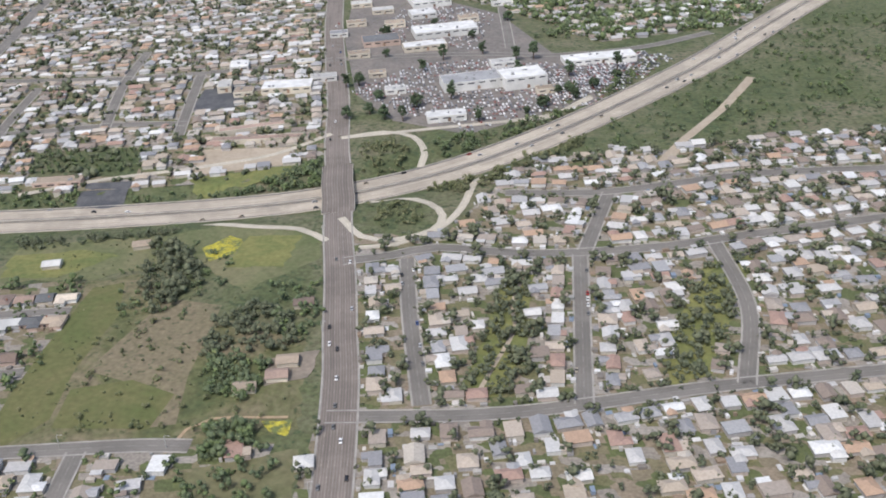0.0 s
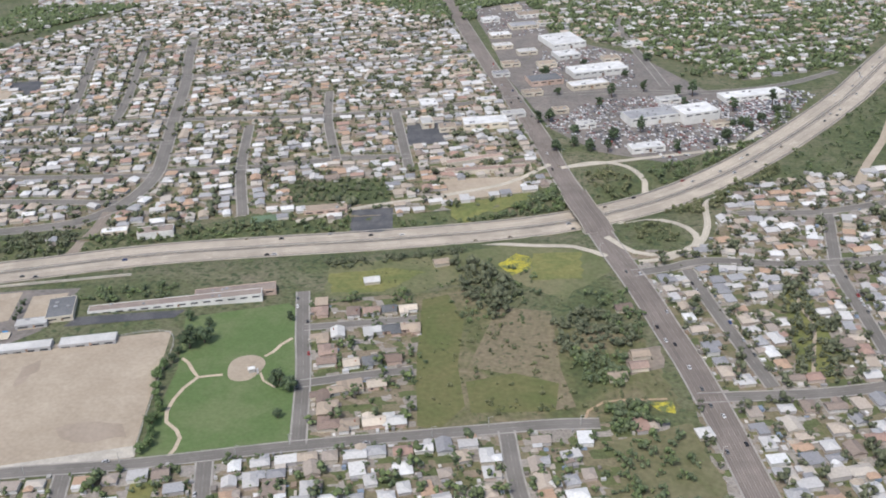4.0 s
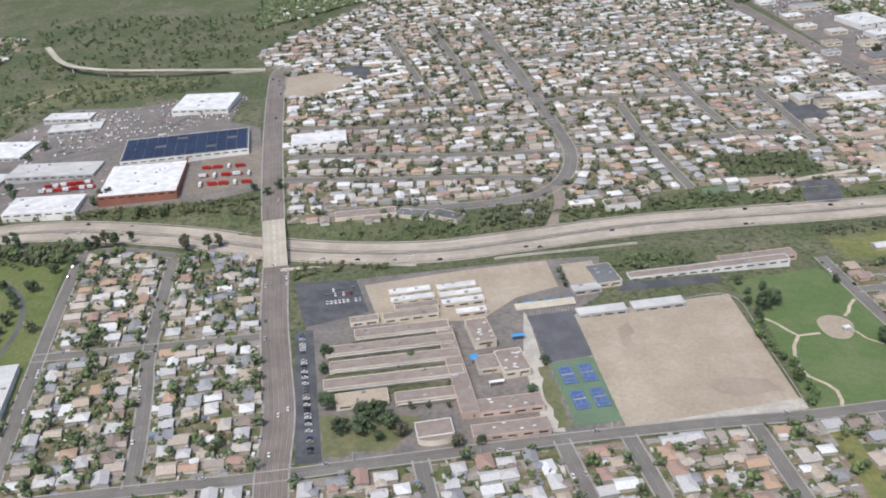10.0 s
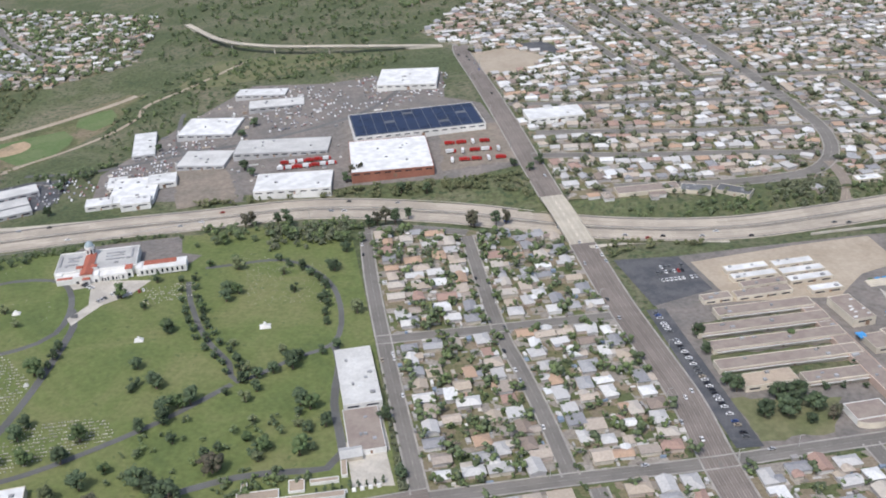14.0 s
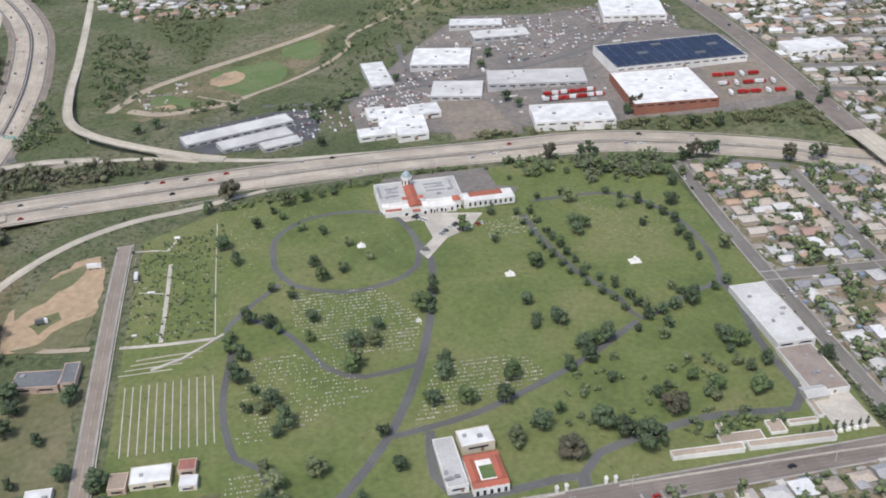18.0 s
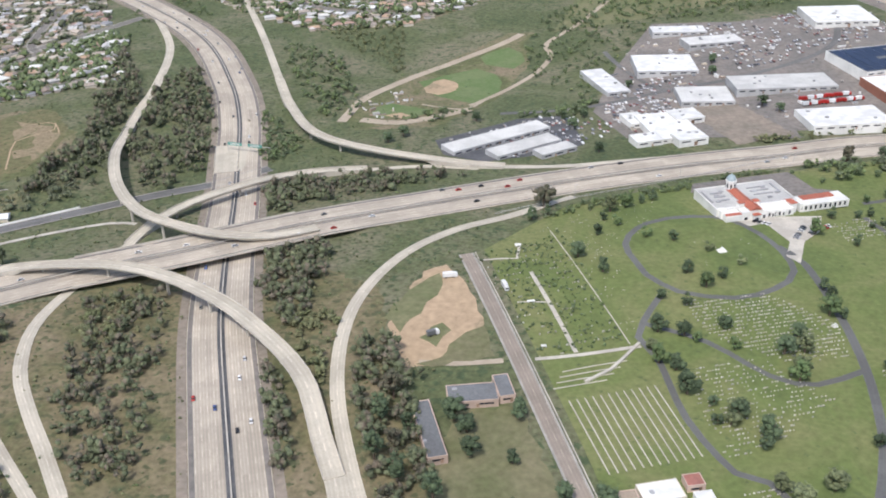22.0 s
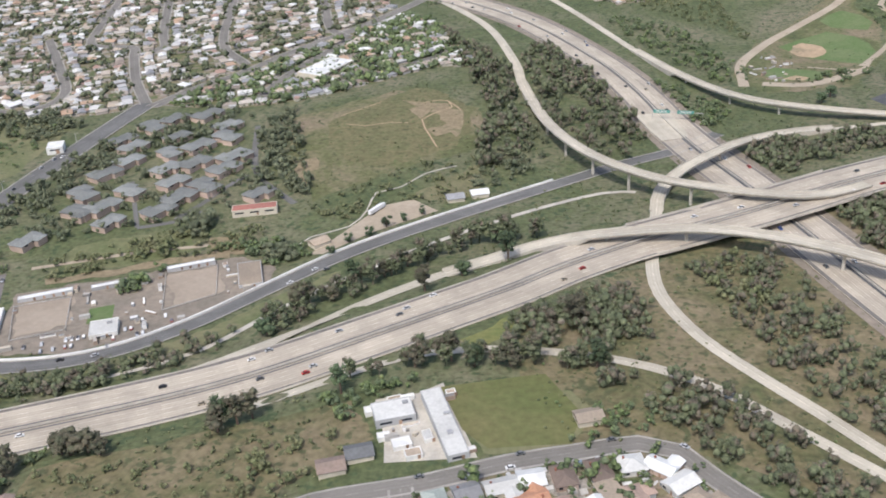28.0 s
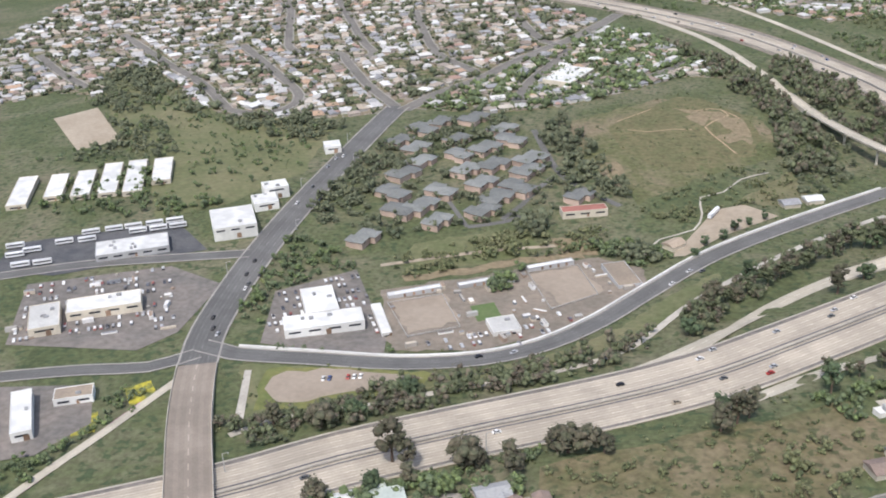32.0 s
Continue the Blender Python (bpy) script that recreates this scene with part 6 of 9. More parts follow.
def house(x, y, rot, rnd, hood=""):
    """One bungalow: walls, roof, door, windows, sometimes a chimney."""
    si, kind, rf, wl = rnd.randrange(len(SHAPES)), rnd.choice(("gable", "hip", "gable", "hip", "flat")), rnd.choice(ROOF_ROWS if hood == "block" else ROOF_PICK), rnd.choice(WALL_PICK)
    key = (si, kind)
    if key not in _house:
        _house[key] = shape_vf(SHAPES[si], kind)
    (wv, wf), (rv, rfc) = _house[key]
    for nm, vf, mt in (("w", (wv, wf), WALLS[wl]), ("r", (rv, rfc), ROOFS[rf])):
        k = (key, nm, mt.name)
        if k not in _house:
            _house[k] = mesh("house" if nm == "w" else "roof", *vf, mt)
    ob = part("house", _house[(key, "w", WALLS[wl].name)], m=pose(x, y, terr1(x, y) + 0.06, rz=rot))
    tagged(ob, "%s bungalow with a %s %s roof" % ({"cream": "cream stucco", "white": "white stucco", "grey": "grey stucco", "rose": "rose stucco"}[wl], RL[rf], "flat" if kind == "flat" else "pitched"), "house", "houses of the neighbourhood")
    part("roof", _house[(key, "r", ROOFS[rf].name)], ob)
    w, d = SHAPES[si][0][:2]
    if "door" not in _house:
        _house["door"] = mesh("door", *boxvf(0.34, 0.05, 0.72, 0, 0, 0), DOOR)
        _house["window"] = mesh("window", *boxvf(0.6, 0.05, 0.4, 0, 0, 0.3), GLASS)
        _house["chimney"] = mesh("chimney", *boxvf(0.3, 0.3, 0.75, 0, 0, 0), WALLS["brick"])
    part("door", _house["door"], ob, m=pose(w * 0.12, -d / 2 - 0.02, 0))
    part("window", _house["window"], ob, m=pose(-w * 0.3, -d / 2 - 0.02, 0))
    if rnd.random() < 0.3 and kind != "flat":
        part("chimney", _house["chimney"], ob, m=pose(-w * 0.3, d * 0.2, WALL_H + 0.02))
    return ob


class Space:
    """A coarse grid of taken spots."""
    def __init__(self, cell):
        self.c, self.g = cell, {}

    def free(self, x, y, r):
        i, j, k = int(x // self.c), int(y // self.c), int(r // self.c) + 2
        return all((x - a) ** 2 + (y - b) ** 2 >= (r + q) ** 2 for u in range(i - k, i + k + 1) for v in range(j - k, j + k + 1) for a, b, q in self.g.get((u, v), ()))

    def add(self, x, y, r):
        self.g.setdefault((int(x // self.c), int(y // self.c)), []).append((x, y, r))


TAKEN = Space(4.0)
ROADPTS = Space(6.0)
for _c, _h in ROADS:
    for _p in _c:
        ROADPTS.add(_p[0], _p[1], _h)


def off_road(x, y, r):
    return ROADPTS.free(x, y, r)


BOXES = [(min(p[0] for p in z), max(p[0] for p in z), min(p[1] for p in z), max(p[1] for p in z), z) for z in ZONES]


def in_zone(x, y):
    return any(a <= x <= b and c <= y <= d and inside(z, x, y) for a, b, c, d, z in BOXES)


rnd = random.Random(7)
spots = []      # x, y, turn, hood
for key, (pts, half) in STREETS.items():
    c = smooth_line(pts, 1.0)
    t = np.gradient(c[:, :2], axis=0)
    L = np.concatenate([[0], np.cumsum(np.linalg.norm(np.diff(c[:, :2], axis=0), axis=1))])
    for s in (-1, 1):
        at = 3.0
        while at < L[-1] - 2:
            i = int(np.searchsorted(L, at))
            d = t[min(i, len(t) - 1)] / np.linalg.norm(t[min(i, len(t) - 1)])
            back = half + 3.7 + rnd.uniform(-0.3, 0.6)
            x, y = c[i, 0] - d[1] * s * back, c[i, 1] + d[0] * s * back
            at += rnd.uniform(4.5, 4.9) if key in ("blk_a", "blk_b") else rnd.uniform(4.6, 5.4)
            hood = next((h for h, p in HOODS.items() if inside(p, x, y)), None)
            if hood is None or not off_road(x, y, 2.4) or not TAKEN.free(x, y, 2.1) or in_zone(x, y):
                continue
            TAKEN.add(x, y, 2.1)
            spots.append((x, y, math.degrees(math.atan2(d[1], d[0])) + (180 if s > 0 else 0) + rnd.uniform(-2, 2), hood))
# second row: back houses and sheds in the depth of the blocks
for hood, poly in HOODS.items():
    xs, ys = [p[0] for p in poly], [p[1] for p in poly]
    far = hood in ("north", "far_north", "northeast", "estate_nw", "valley_n", "ridge")
    n = 0 if hood == "block" else int((max(xs) - min(xs)) * (max(ys) - min(ys)) / (22 if hood in ("ridge", "estate_nw", "valley_n", "northeast") else 9 if far else 14))
    for _ in range(n):
        x, y = rnd.uniform(min(xs), max(xs)), rnd.uniform(min(ys), max(ys))
        if y > 620 or y < 78 or not inside(poly, x, y) or not off_road(x, y, 2.2) or not TAKEN.free(x, y, 1.9) or in_zone(x, y):
            continue
        TAKEN.add(x, y, 1.9)
        spots.append((x, y, 17 + rnd.choice((0, 90, 180)) + rnd.uniform(-4, 4), hood))
NEAR = ("west47", "block", "south", "east", "lower", "apartments")
near = [s for s in spots if s[3] in NEAR and s[1] > 86 and s[0] < 395]
near.sort(key=lambda s: s[1] - 0.2 * abs(s[0]) + (200 if s[1] < 105 else 0) - (150 if s[3] == "block" else 0))
pick = set(id(s) for s in near[:283])
far_sets = {}
for s in spots:
    if id(s) in pick:
        house(*s[:3], rnd, s[3])
    else:
        far_sets.setdefault(s[3], []).append(s)
FAR_ROOF = island_mat("far_roofs", [(0.48, 0.475, 0.465), (0.33, 0.33, 0.335), (0.39, 0.33, 0.265), (0.24, 0.195, 0.165), (0.62, 0.62, 0.61), (0.46, 0.45, 0.44), (0.33, 0.285, 0.245), (0.42, 0.41, 0.4), (0.33, 0.225, 0.185), (0.42, 0.36, 0.3), (0.56, 0.55, 0.53), (0.4, 0.28, 0.2), (0.25, 0.25, 0.26), (0.44, 0.4, 0.35)])
FAR_WALL = island_mat("far_walls", [(0.5, 0.46, 0.39), (0.6, 0.59, 0.57), (0.42, 0.4, 0.39), (0.48, 0.41, 0.36)])


def place_vf(vf, x, y, z, rot, k=1.0):
    c, s = math.cos(radians(rot)) * k, math.sin(radians(rot)) * k
    return [(x + c * a - s * b, y + s * a + c * b, z + q * k) for a, b, q in vf[0]], vf[1]


def stuff(name, pieces, materials, label, category, slot=None):
    """Many small pieces in one mesh."""
    v, f, m = [], [], []
    for i, (a, b) in enumerate(pieces):
        k = len(v)
        v.extend(a)
        f.extend(tuple(q + k for q in face) for face in b)
        if slot:
            m.extend([slot[i]] * len(b))
    me = mesh(name, v, f, materials)
    if slot:
        me.polygons.foreach_set("material_index", m)
    return tagged(new(name, me), label, category, kind="stuff")


for hood, ss in far_sets.items():
    pieces, slot = [], []
    for x, y, rot, _ in ss:
        key = (rnd.randrange(len(SHAPES)), rnd.choice(("gable", "hip", "flat", "hip")))
        if key not in _house:
            _house[key] = shape_vf(SHAPES[key[0]], key[1])
        z, k = terr1(x, y) + 0.06, rnd.uniform(0.75, 1.02)
        pieces += [place_vf(_house[key][0], x, y, z, rot, k), place_vf(_house[key][1], x, y, z, rot, k)]
        slot += [0, 1]
    stuff("far_houses", pieces, [FAR_WALL, FAR_ROOF], "crowded bungalows with grey, tan and white roofs", "houses", slot)

# small sheds, patios and driveways between the houses
pieces = []
for x, y, rot, hood in spots:
    if hood not in NEAR:
        continue
    a = radians(rot)
    for _ in range(4):
        u, v = rnd.uniform(-2.6, 2.6), rnd.choice((-1, 1)) * rnd.uniform(2.2, 3.3)
        px, py = x + u * math.cos(a) - v * math.sin(a), y + u * math.sin(a) + v * math.cos(a)
        if off_road(px, py, 0.7) and not in_zone(px, py) and TAKEN.free(px, py, 0.3):
            w, d, h = rnd.uniform(0.4, 1.7), rnd.uniform(0.4, 1.3), rnd.choice((0.08, 0.5, 0.7, 0.05))
            pieces.append(place_vf(boxvf(w, d, h + 0.3, 0, 0, -0.3), px, py, terr1(px, py) + 0.05, rot))
            TAKEN.add(px, py, 0.5)
stuff("yard_sheds", pieces, [island_mat("yard_things", [(0.5, 0.49, 0.48), (0.34, 0.33, 0.31), (0.62, 0.61, 0.6), (0.25, 0.19, 0.14), (0.42, 0.4, 0.37), (0.3, 0.29, 0.28), (0.52, 0.49, 0.45), (0.26, 0.25, 0.25), (0.2, 0.25, 0.32), (0.4, 0.36, 0.31), (0.2, 0.18, 0.16), (0.45, 0.44, 0.43)])], "small sheds, patio covers and slabs in back yards", "sheds")

# dark-roofed townhouses of the wooded estate
TOWN = ((5.2, 2.6, 0, 0, False), (2.2, 3.4, 1.2, -0.6, True), (2.0, 3.0, -1.4, 0.5, True))
(_wv, _wf), (_rv, _rf) = shape_vf(TOWN, "hip")
_wv = [(x, y, z + 0.9 if z > 0 else z) for x, y, z in _wv]
_rv = [(x, y, z + 0.9) for x, y, z in _rv]
town_w, town_r = mesh("townhouse", _wv, _wf, WALLS["rose"]), mesh("roof", _rv, _rf, ROOFS["lead"])
town_win = mesh("window", *boxvf(0.7, 0.06, 0.4, 0, 0, 1.2), GLASS)
EST = [(-385, 214), (-391, 231), (-386, 252), (-374, 280), (-354, 294), (-340, 287), (-320, 238), (-326, 230), (-346, 227), (-369, 213)]
TOWNS = [(-344, 277), (-349, 262.6), (-354, 248), (-360, 235), (-364.5, 227), (-360.5, 219), (-347, 251), (-350, 240), (-341, 237), (-338, 247), (-346.5, 231.5), (-349.5, 224.5), (-337, 254.5), (-326, 232.5), (-368, 264), 
         (-377, 210), (-367, 279), (-362, 285), (-370, 246), (-366, 254), (-357, 270), (-373, 270), (-352, 287), (-342, 268), (-370, 224), (-372, 234), (-356, 258)]
for x, y in TOWNS:
    if TAKEN.free(x, y, 1.6):
        TAKEN.add(x, y, 2.6)
        kx = rnd.uniform(1.35, 1.7)
        ob = part("townhouse", town_w, m=pose(x, y, terr1(x, y) + 0.08, rz=62 + rnd.choice((0, 0, 90, 180)) + rnd.uniform(-8, 8)) @ Matrix.Diagonal((kx, kx * 0.95, 0.85, 1)))
        tagged(ob, "two-storey rose stucco townhouse with a grey-green hip roof", "house", "townhouses of the estate")
        part("roof", town_r, ob)
        for dx in (-1.6, 0.2, 1.9):
            part("window", town_win, ob, m=pose(dx, -1.33, 0))
# brown-roofed apartment houses in a row
apt_w, apt_r = mesh("apartment_house", *boxvf(2.4, 4.6, 2.6, 0, 0, -1), WALLS["rose"]), mesh("roof", *gable(4.6, 2.4, 0.15, 0.45, 0, 0, 0, 1.62, True), ROOFS["brown"])
for j, yy in enumerate((112.5, 101.5)):
    for i in range(9):
        x, y = -372 + i * 3.9, yy - 6 + i * 1.0
        ob = part("apartment_house", apt_w, m=pose(x, y, terr1(x, y) + 0.06, rz=14))
        tagged(ob, "narrow rose stucco apartment house with a brown gable roof", "house", "apartment houses in a row")
        part("roof", apt_r, ob)
        part("window", town_win, ob, m=pose(0, -2.32, -0.6))

# ---- trees ----
def blob(r, rnd, squash=0.8):
    """A rough lump of leaves: an icosahedron with uneven corners."""
    p = (1 + 5 ** 0.5) / 2
    v = [(-1, p, 0), (1, p, 0), (-1, -p, 0), (1, -p, 0), (0, -1, p), (0, 1, p), (0, -1, -p), (0, 1, -p), (p, 0, -1), (p, 0, 1), (-p, 0, -1), (-p, 0, 1)]
    f = [(0, 11, 5), (0, 5, 1), (0, 1, 7), (0, 7, 10), (0, 10, 11), (1, 5, 9), (5, 11, 4), (11, 10, 2), (10, 7, 6), (7, 1, 8), (3, 9, 4), (3, 4, 2), (3, 2, 6), (3, 6, 8), (3, 8, 9), (4, 9, 5), (2, 4, 11), (6, 2, 10), (8, 6, 7), (9, 8, 1)]
    out = []
    for x, y, z in v:
        k = r / 1.902 * rnd.uniform(0.65, 1.3)
        out.append((x * k, y * k, z * k * squash))
    return out, f


def lump_vf(r, rnd, squash=0.85):
    """A coarser lump for trees that stand far off."""
    v = [(1, 0, 0), (0, 1, 0), (-1, 0, 0), (0, -1, 0), (0, 0, 1), (0, 0, -1)]
    k = [rnd.uniform(0.8, 1.35) * r for _ in v]
    return [(x * q, y * q, z * q * squash) for (x, y, z), q in zip(v, k)], [(0, 1, 4), (1, 2, 4), (2, 3, 4), (3, 0, 4), (1, 0, 5), (2, 1, 5), (3, 2, 5), (0, 3, 5)]


def leaf_vf(o, k, rnd, three=False):
    """One spray of leaves: a small tilted lozenge, or half of one."""
    t, tilt = rnd.uniform(0, math.tau), rnd.uniform(-0.9, 0.9)
    u = Vector((math.cos(t), math.sin(t), rnd.uniform(-0.5, 0.5))) * k
    w = Vector((-math.sin(t) * math.cos(tilt), math.cos(t) * math.cos(tilt), math.sin(tilt))) * k * rnd.uniform(0.5, 0.9)
    c = Vector(o)
    if three:
        return [tuple(c - u), tuple(c + u), tuple(c + w * 1.7)], [(0, 1, 2)]
    return [tuple(c - u), tuple(c + w), tuple(c + u), tuple(c - w)], [(0, 1, 2, 3)]


def crown_vf(rnd, rx, rz, z0, n, lump, leaves):
    """A crown of boughs: a loose core of lumps, sprays of leaves thick round each bough."""
    pieces, boughs = [], []
    for _ in range(n):
        while True:
            a, b, c = rnd.uniform(-1, 1), rnd.uniform(-1, 1), rnd.uniform(-0.85, 1)
            q = a * a + b * b + c * c
            if 0.1 < q < 1:
                break
        r = lump * rnd.uniform(0.45, 0.95)
        v, f = blob(r, rnd)
        o = (a * rx * 0.8, b * rx * 0.8, z0 + c * rz * 0.9)
        boughs.append((o, r))
        pieces.append(([(x + o[0], y + o[1], z + o[2]) for x, y, z in v], f))
    for _ in range(leaves):
        o, r = rnd.choice(boughs)
        d = Vector((rnd.gauss(0, 1), rnd.gauss(0, 1), rnd.gauss(0.25, 0.8))).normalized() * r * rnd.uniform(0.85, 1.5)
        pieces.append(leaf_vf((o[0] + d.x, o[1] + d.y, o[2] + d.z), lump * rnd.uniform(0.14, 0.28), rnd))
    return joinvf(*pieces)


def trunk_vf(r, h, rnd, limbs=4, reach=0.6):
    """A tapered trunk with a few limbs."""
    def limb(p, q, a, b):
        d = (Vector(q) - Vector(p)).normalized()
        u = d.orthogonal().normalized()
        w = d.cross(u)
        v = [tuple(Vector(o) + (u * math.cos(k * math.tau / 5) + w * math.sin(k * math.tau / 5)) * s) for o, s in ((p, a), (q, b)) for k in range(5)]
        return v, [(k, (k + 1) % 5, 5 + (k + 1) % 5, 5 + k) for k in range(5)]
    out = [limb((0, 0, -0.3), (0, 0, h * 0.6), r, r * 0.7)]
    for i in range(limbs):
        t = i * math.tau / limbs + rnd.uniform(-0.4, 0.4)
        out.append(limb((0, 0, h * rnd.uniform(0.4, 0.6)), (math.cos(t) * reach, math.sin(t) * reach, h * rnd.uniform(0.9, 1.2)), r * 0.55, r * 0.2))
    return joinvf(*out)


TREE_KINDS = {   # crown radius, half height, centre height, lumps, lump size, loose leaves
    "round": (1.5, 1.25, 1.75, 34, 0.62, 90), "broad": (2.1, 1.4, 2.0, 46, 0.72, 120), "small": (0.95, 0.85, 1.15, 20, 0.46, 60),
    "tall": (1.5, 2.2, 3.2, 40, 0.66, 110), "bush": (0.7, 0.5, 0.45, 12, 0.4, 40), "slim": (0.55, 1.6, 1.8, 20, 0.4, 40),
}
TREES, TREE_VF = {}, {}
_r = random.Random(3)
for kind, (rx, rz, z0, n, lump, lv) in TREE_KINDS.items():
    for var in range(3):
        cv = crown_vf(_r, rx, rz, z0, int(n * 0.62), lump, int(lv * 3.6))
        tv = trunk_vf(0.13 * rx ** 0.5 + 0.03, z0, _r, 4, rx * 0.5)
        TREE_VF[kind, var] = joinvf(tv, cv)
        for leaf in LEAF:
            TREES[kind, var, leaf] = (mesh("trunk", *tv, BARK) if leaf == "green" else TREES[kind, var, "green"][0], mesh("crown", *cv, LEAF[leaf], shade=True))
WORDS = {"green": "mid-green", "olive": "olive-green", "dark": "dark green", "russet": "russet-tinged", "yellow": "yellow-green"}
SIZES = {"round": "round-crowned tree", "broad": "broad spreading tree", "small": "small round tree", "tall": "tall eucalyptus-like tree", "bush": "low leafy bush", "slim": "slender upright tree"}


def tree(x, y, kind="round", leaf=None, k=1.0, where="on a lawn", group="trees"):
    leaf = leaf or rnd.choice(("green", "green", "dark", "olive"))
    t, c = TREES[kind, rnd.randrange(3), leaf]
    k *= rnd.uniform(0.85, 1.15)
    ob = part("tree", t, m=pose(x, y, terr1(x, y), rz=rnd.uniform(0, 360)) @ Matrix.Diagonal((k, k, k * rnd.uniform(0.9, 1.1), 1)))
    tagged(ob, "%s %s %s" % (WORDS[leaf], SIZES[kind], where), "tree", group)
    part("crown", c, ob)
    TAKEN.add(x, y, 0.6)
    return ob


CEM_BIG = [(-131, 219), (-116, 192), (-98, 192), (-95, 186), (-102, 168), (-80, 169), (-84, 163), (-83, 155), (-65, 159), (-65, 155), (-66, 147), (-60, 148), (-52, 156), (-41, 160), (-48, 197), (-40, 217), (-96, 144),
           (-90, 119), (-70, 130), (-143, 138), (-134, 142), (-120, 122), (-36, 169), (-49, 198), (-39, 213)]
CEM_HUGE = [(-35, 144), (-31, 142), (-41, 135), (-22, 149), (-27, 139), (-128, 227)]
CEM_A = [(-121, 199), (-116, 210), (-114, 218), (-112, 223), (-108, 226), (-104, 228), (-101, 230), (-127, 222), (-111, 215), (-105, 209), (-91, 190), (-92, 202), (-99, 207), (-86, 196), (-105, 181), (-100, 179), (-110, 173), (-107, 169),
         (-109, 163), (-100, 166), (-108, 159), (-105, 157), (-94, 171), (-93, 164), (-80, 164), (-72, 177)]
CEM_B = [(-53, 149), (-35, 169), (-32, 171), (-27, 174), (-43, 175), (-48, 173), (-50, 182), (-58, 207), (-37, 217), (-23, 219), (-15, 215), (-43, 207), (-38, 194), (-37, 163), (-33, 157), (-25, 153), (-18, 159), (-14, 153), (-49, 231), (-43, 234)]
CEM_C = [(-31, 248), (-22, 248), (-14, 242), (-43, 147), (-46, 142), (-50, 137), (-100, 142), (-93, 136), (-92, 139), (-100, 147), (-104, 150), (-88, 119), (-84, 127), (-75, 121), (-74, 138), (-104, 114), (-100, 110), (-66, 212), (-39, 217), (-41, 230)]
CEM_D = [(-5, 210), (-15, 231), (-28, 228), (-60, 221), (-67, 148), (-52, 150.3), (-50.5, 138), (-47.8, 175), (-42.6, 175.8), (-31, 193), (-28, 186), (-25, 183), (-19, 191), (-17, 189), (-38, 166.5), (-33.5, 170), (-22, 172), (-20.7, 176), (-18.4, 164.6), (-15.3, 154.4),
         (-8.7, 164.6), (-6.3, 163), (-11, 175), (-10, 172), (-15, 185), (-23, 155.4), (-9.4, 168.4), (-7.6, 170.6), (-13.6, 156.4), (-6.2, 155.6), (-4.2, 157.4)]
for p in ((-90.1, 123.3), (-92.5, 126.4), (-88.2, 119.8), (-97.6, 142.1), (-96.2, 145.3), (-82.4, 156.6)):
    tree(*p, "round", "olive", 1.15, "on the cemetery lawn", "cemetery trees")
for p in CEM_BIG:
    tree(*p, "round", rnd.choice(("dark", "dark", "green")), 1.2, "on the cemetery lawn", "cemetery trees")
for p in CEM_HUGE:
    tree(*p, "broad", rnd.choice(("dark", "russet")), 1.4, "on the cemetery lawn", "cemetery trees")
for q in (CEM_A, CEM_B, CEM_C, CEM_D):
    for p in q:
        if off_road(*p, 0.2):
            tree(*p, rnd.choice(("small", "small", "round")), rnd.choice(("dark", "dark", "green", "olive")), 1.32, "on the cemetery lawn", "cemetery trees")


def avenue(pts, gap, side, kind, leaf, k, where, group, jit=0.6, many=""):
    """Trees along a line; many: the wood tone of a row too long to count."""
    c = smooth_line(pts, gap)
    t = np.gradient(c[:, :2], axis=0)
    t /= np.linalg.norm(t, axis=1)[:, None]
    pieces = []
    for p, d in zip(c, t):
        x, y = p[0] - d[1] * side + rnd.uniform(-jit, jit), p[1] + d[0] * side + rnd.uniform(-jit, jit)
        if off_road(x, y, 0.1):
            if many:
                pieces.append(place_vf(TREE_VF[kind, rnd.randrange(3)], x, y, terr1(x, y), rnd.uniform(0, 360), k * rnd.uniform(0.65, 1.35)))
            else:
                tree(x, y, kind, leaf, k, where, group)
    if pieces:
        stuff("tree_row", pieces, [WOOD[many]], "row of trees " + where, "trees")


avenue([(-52, 222), (-48, 212), (-39, 196), (-30, 186), (-26, 179)], 3.6, 1.9, "small", "dark", 1.15, "beside a cemetery drive", "cemetery trees", 0.4)
avenue([(-52, 222), (-48, 212), (-39, 196), (-30, 186), (-26, 179)], 3.6, -1.9, "small", "dark", 1.1, "beside a cemetery drive", "cemetery trees", 0.4)
avenue([(-9, 205), (-16, 226), (-30, 237)], 4.2, 2.0, "round", "dark", 0.9, "beside a cemetery drive", "cemetery trees")
avenue([(-26, 180), (-15, 190), (-8, 196)], 3.4, -2.2, "round", "dark", 0.9, "beside a cemetery drive", "cemetery trees")
avenue([(-70, 195), (-68, 180), (-68, 168)], 3.2, -1.8, "round", "dark", 0.8, "beside a cemetery drive", "cemetery trees", 0.3)
avenue([(-12, 248), (-30, 250), (-56, 243)], 3.6, 0.0, "round", "dark", 0.9, "along the cemetery fence", "fence trees", 1.4, "green")
avenue([(180, 226), (184, 214), (188, 202), (189, 193)], 3.0, 0.0, "round", "green", 0.9, "at the edge of the park", "park trees", 1.0)
avenue([(179, 248), (181, 238), (182, 228)], 3.4, 0.0, "round", "dark", 0.85, "at the edge of the park", "park trees", 0.8)
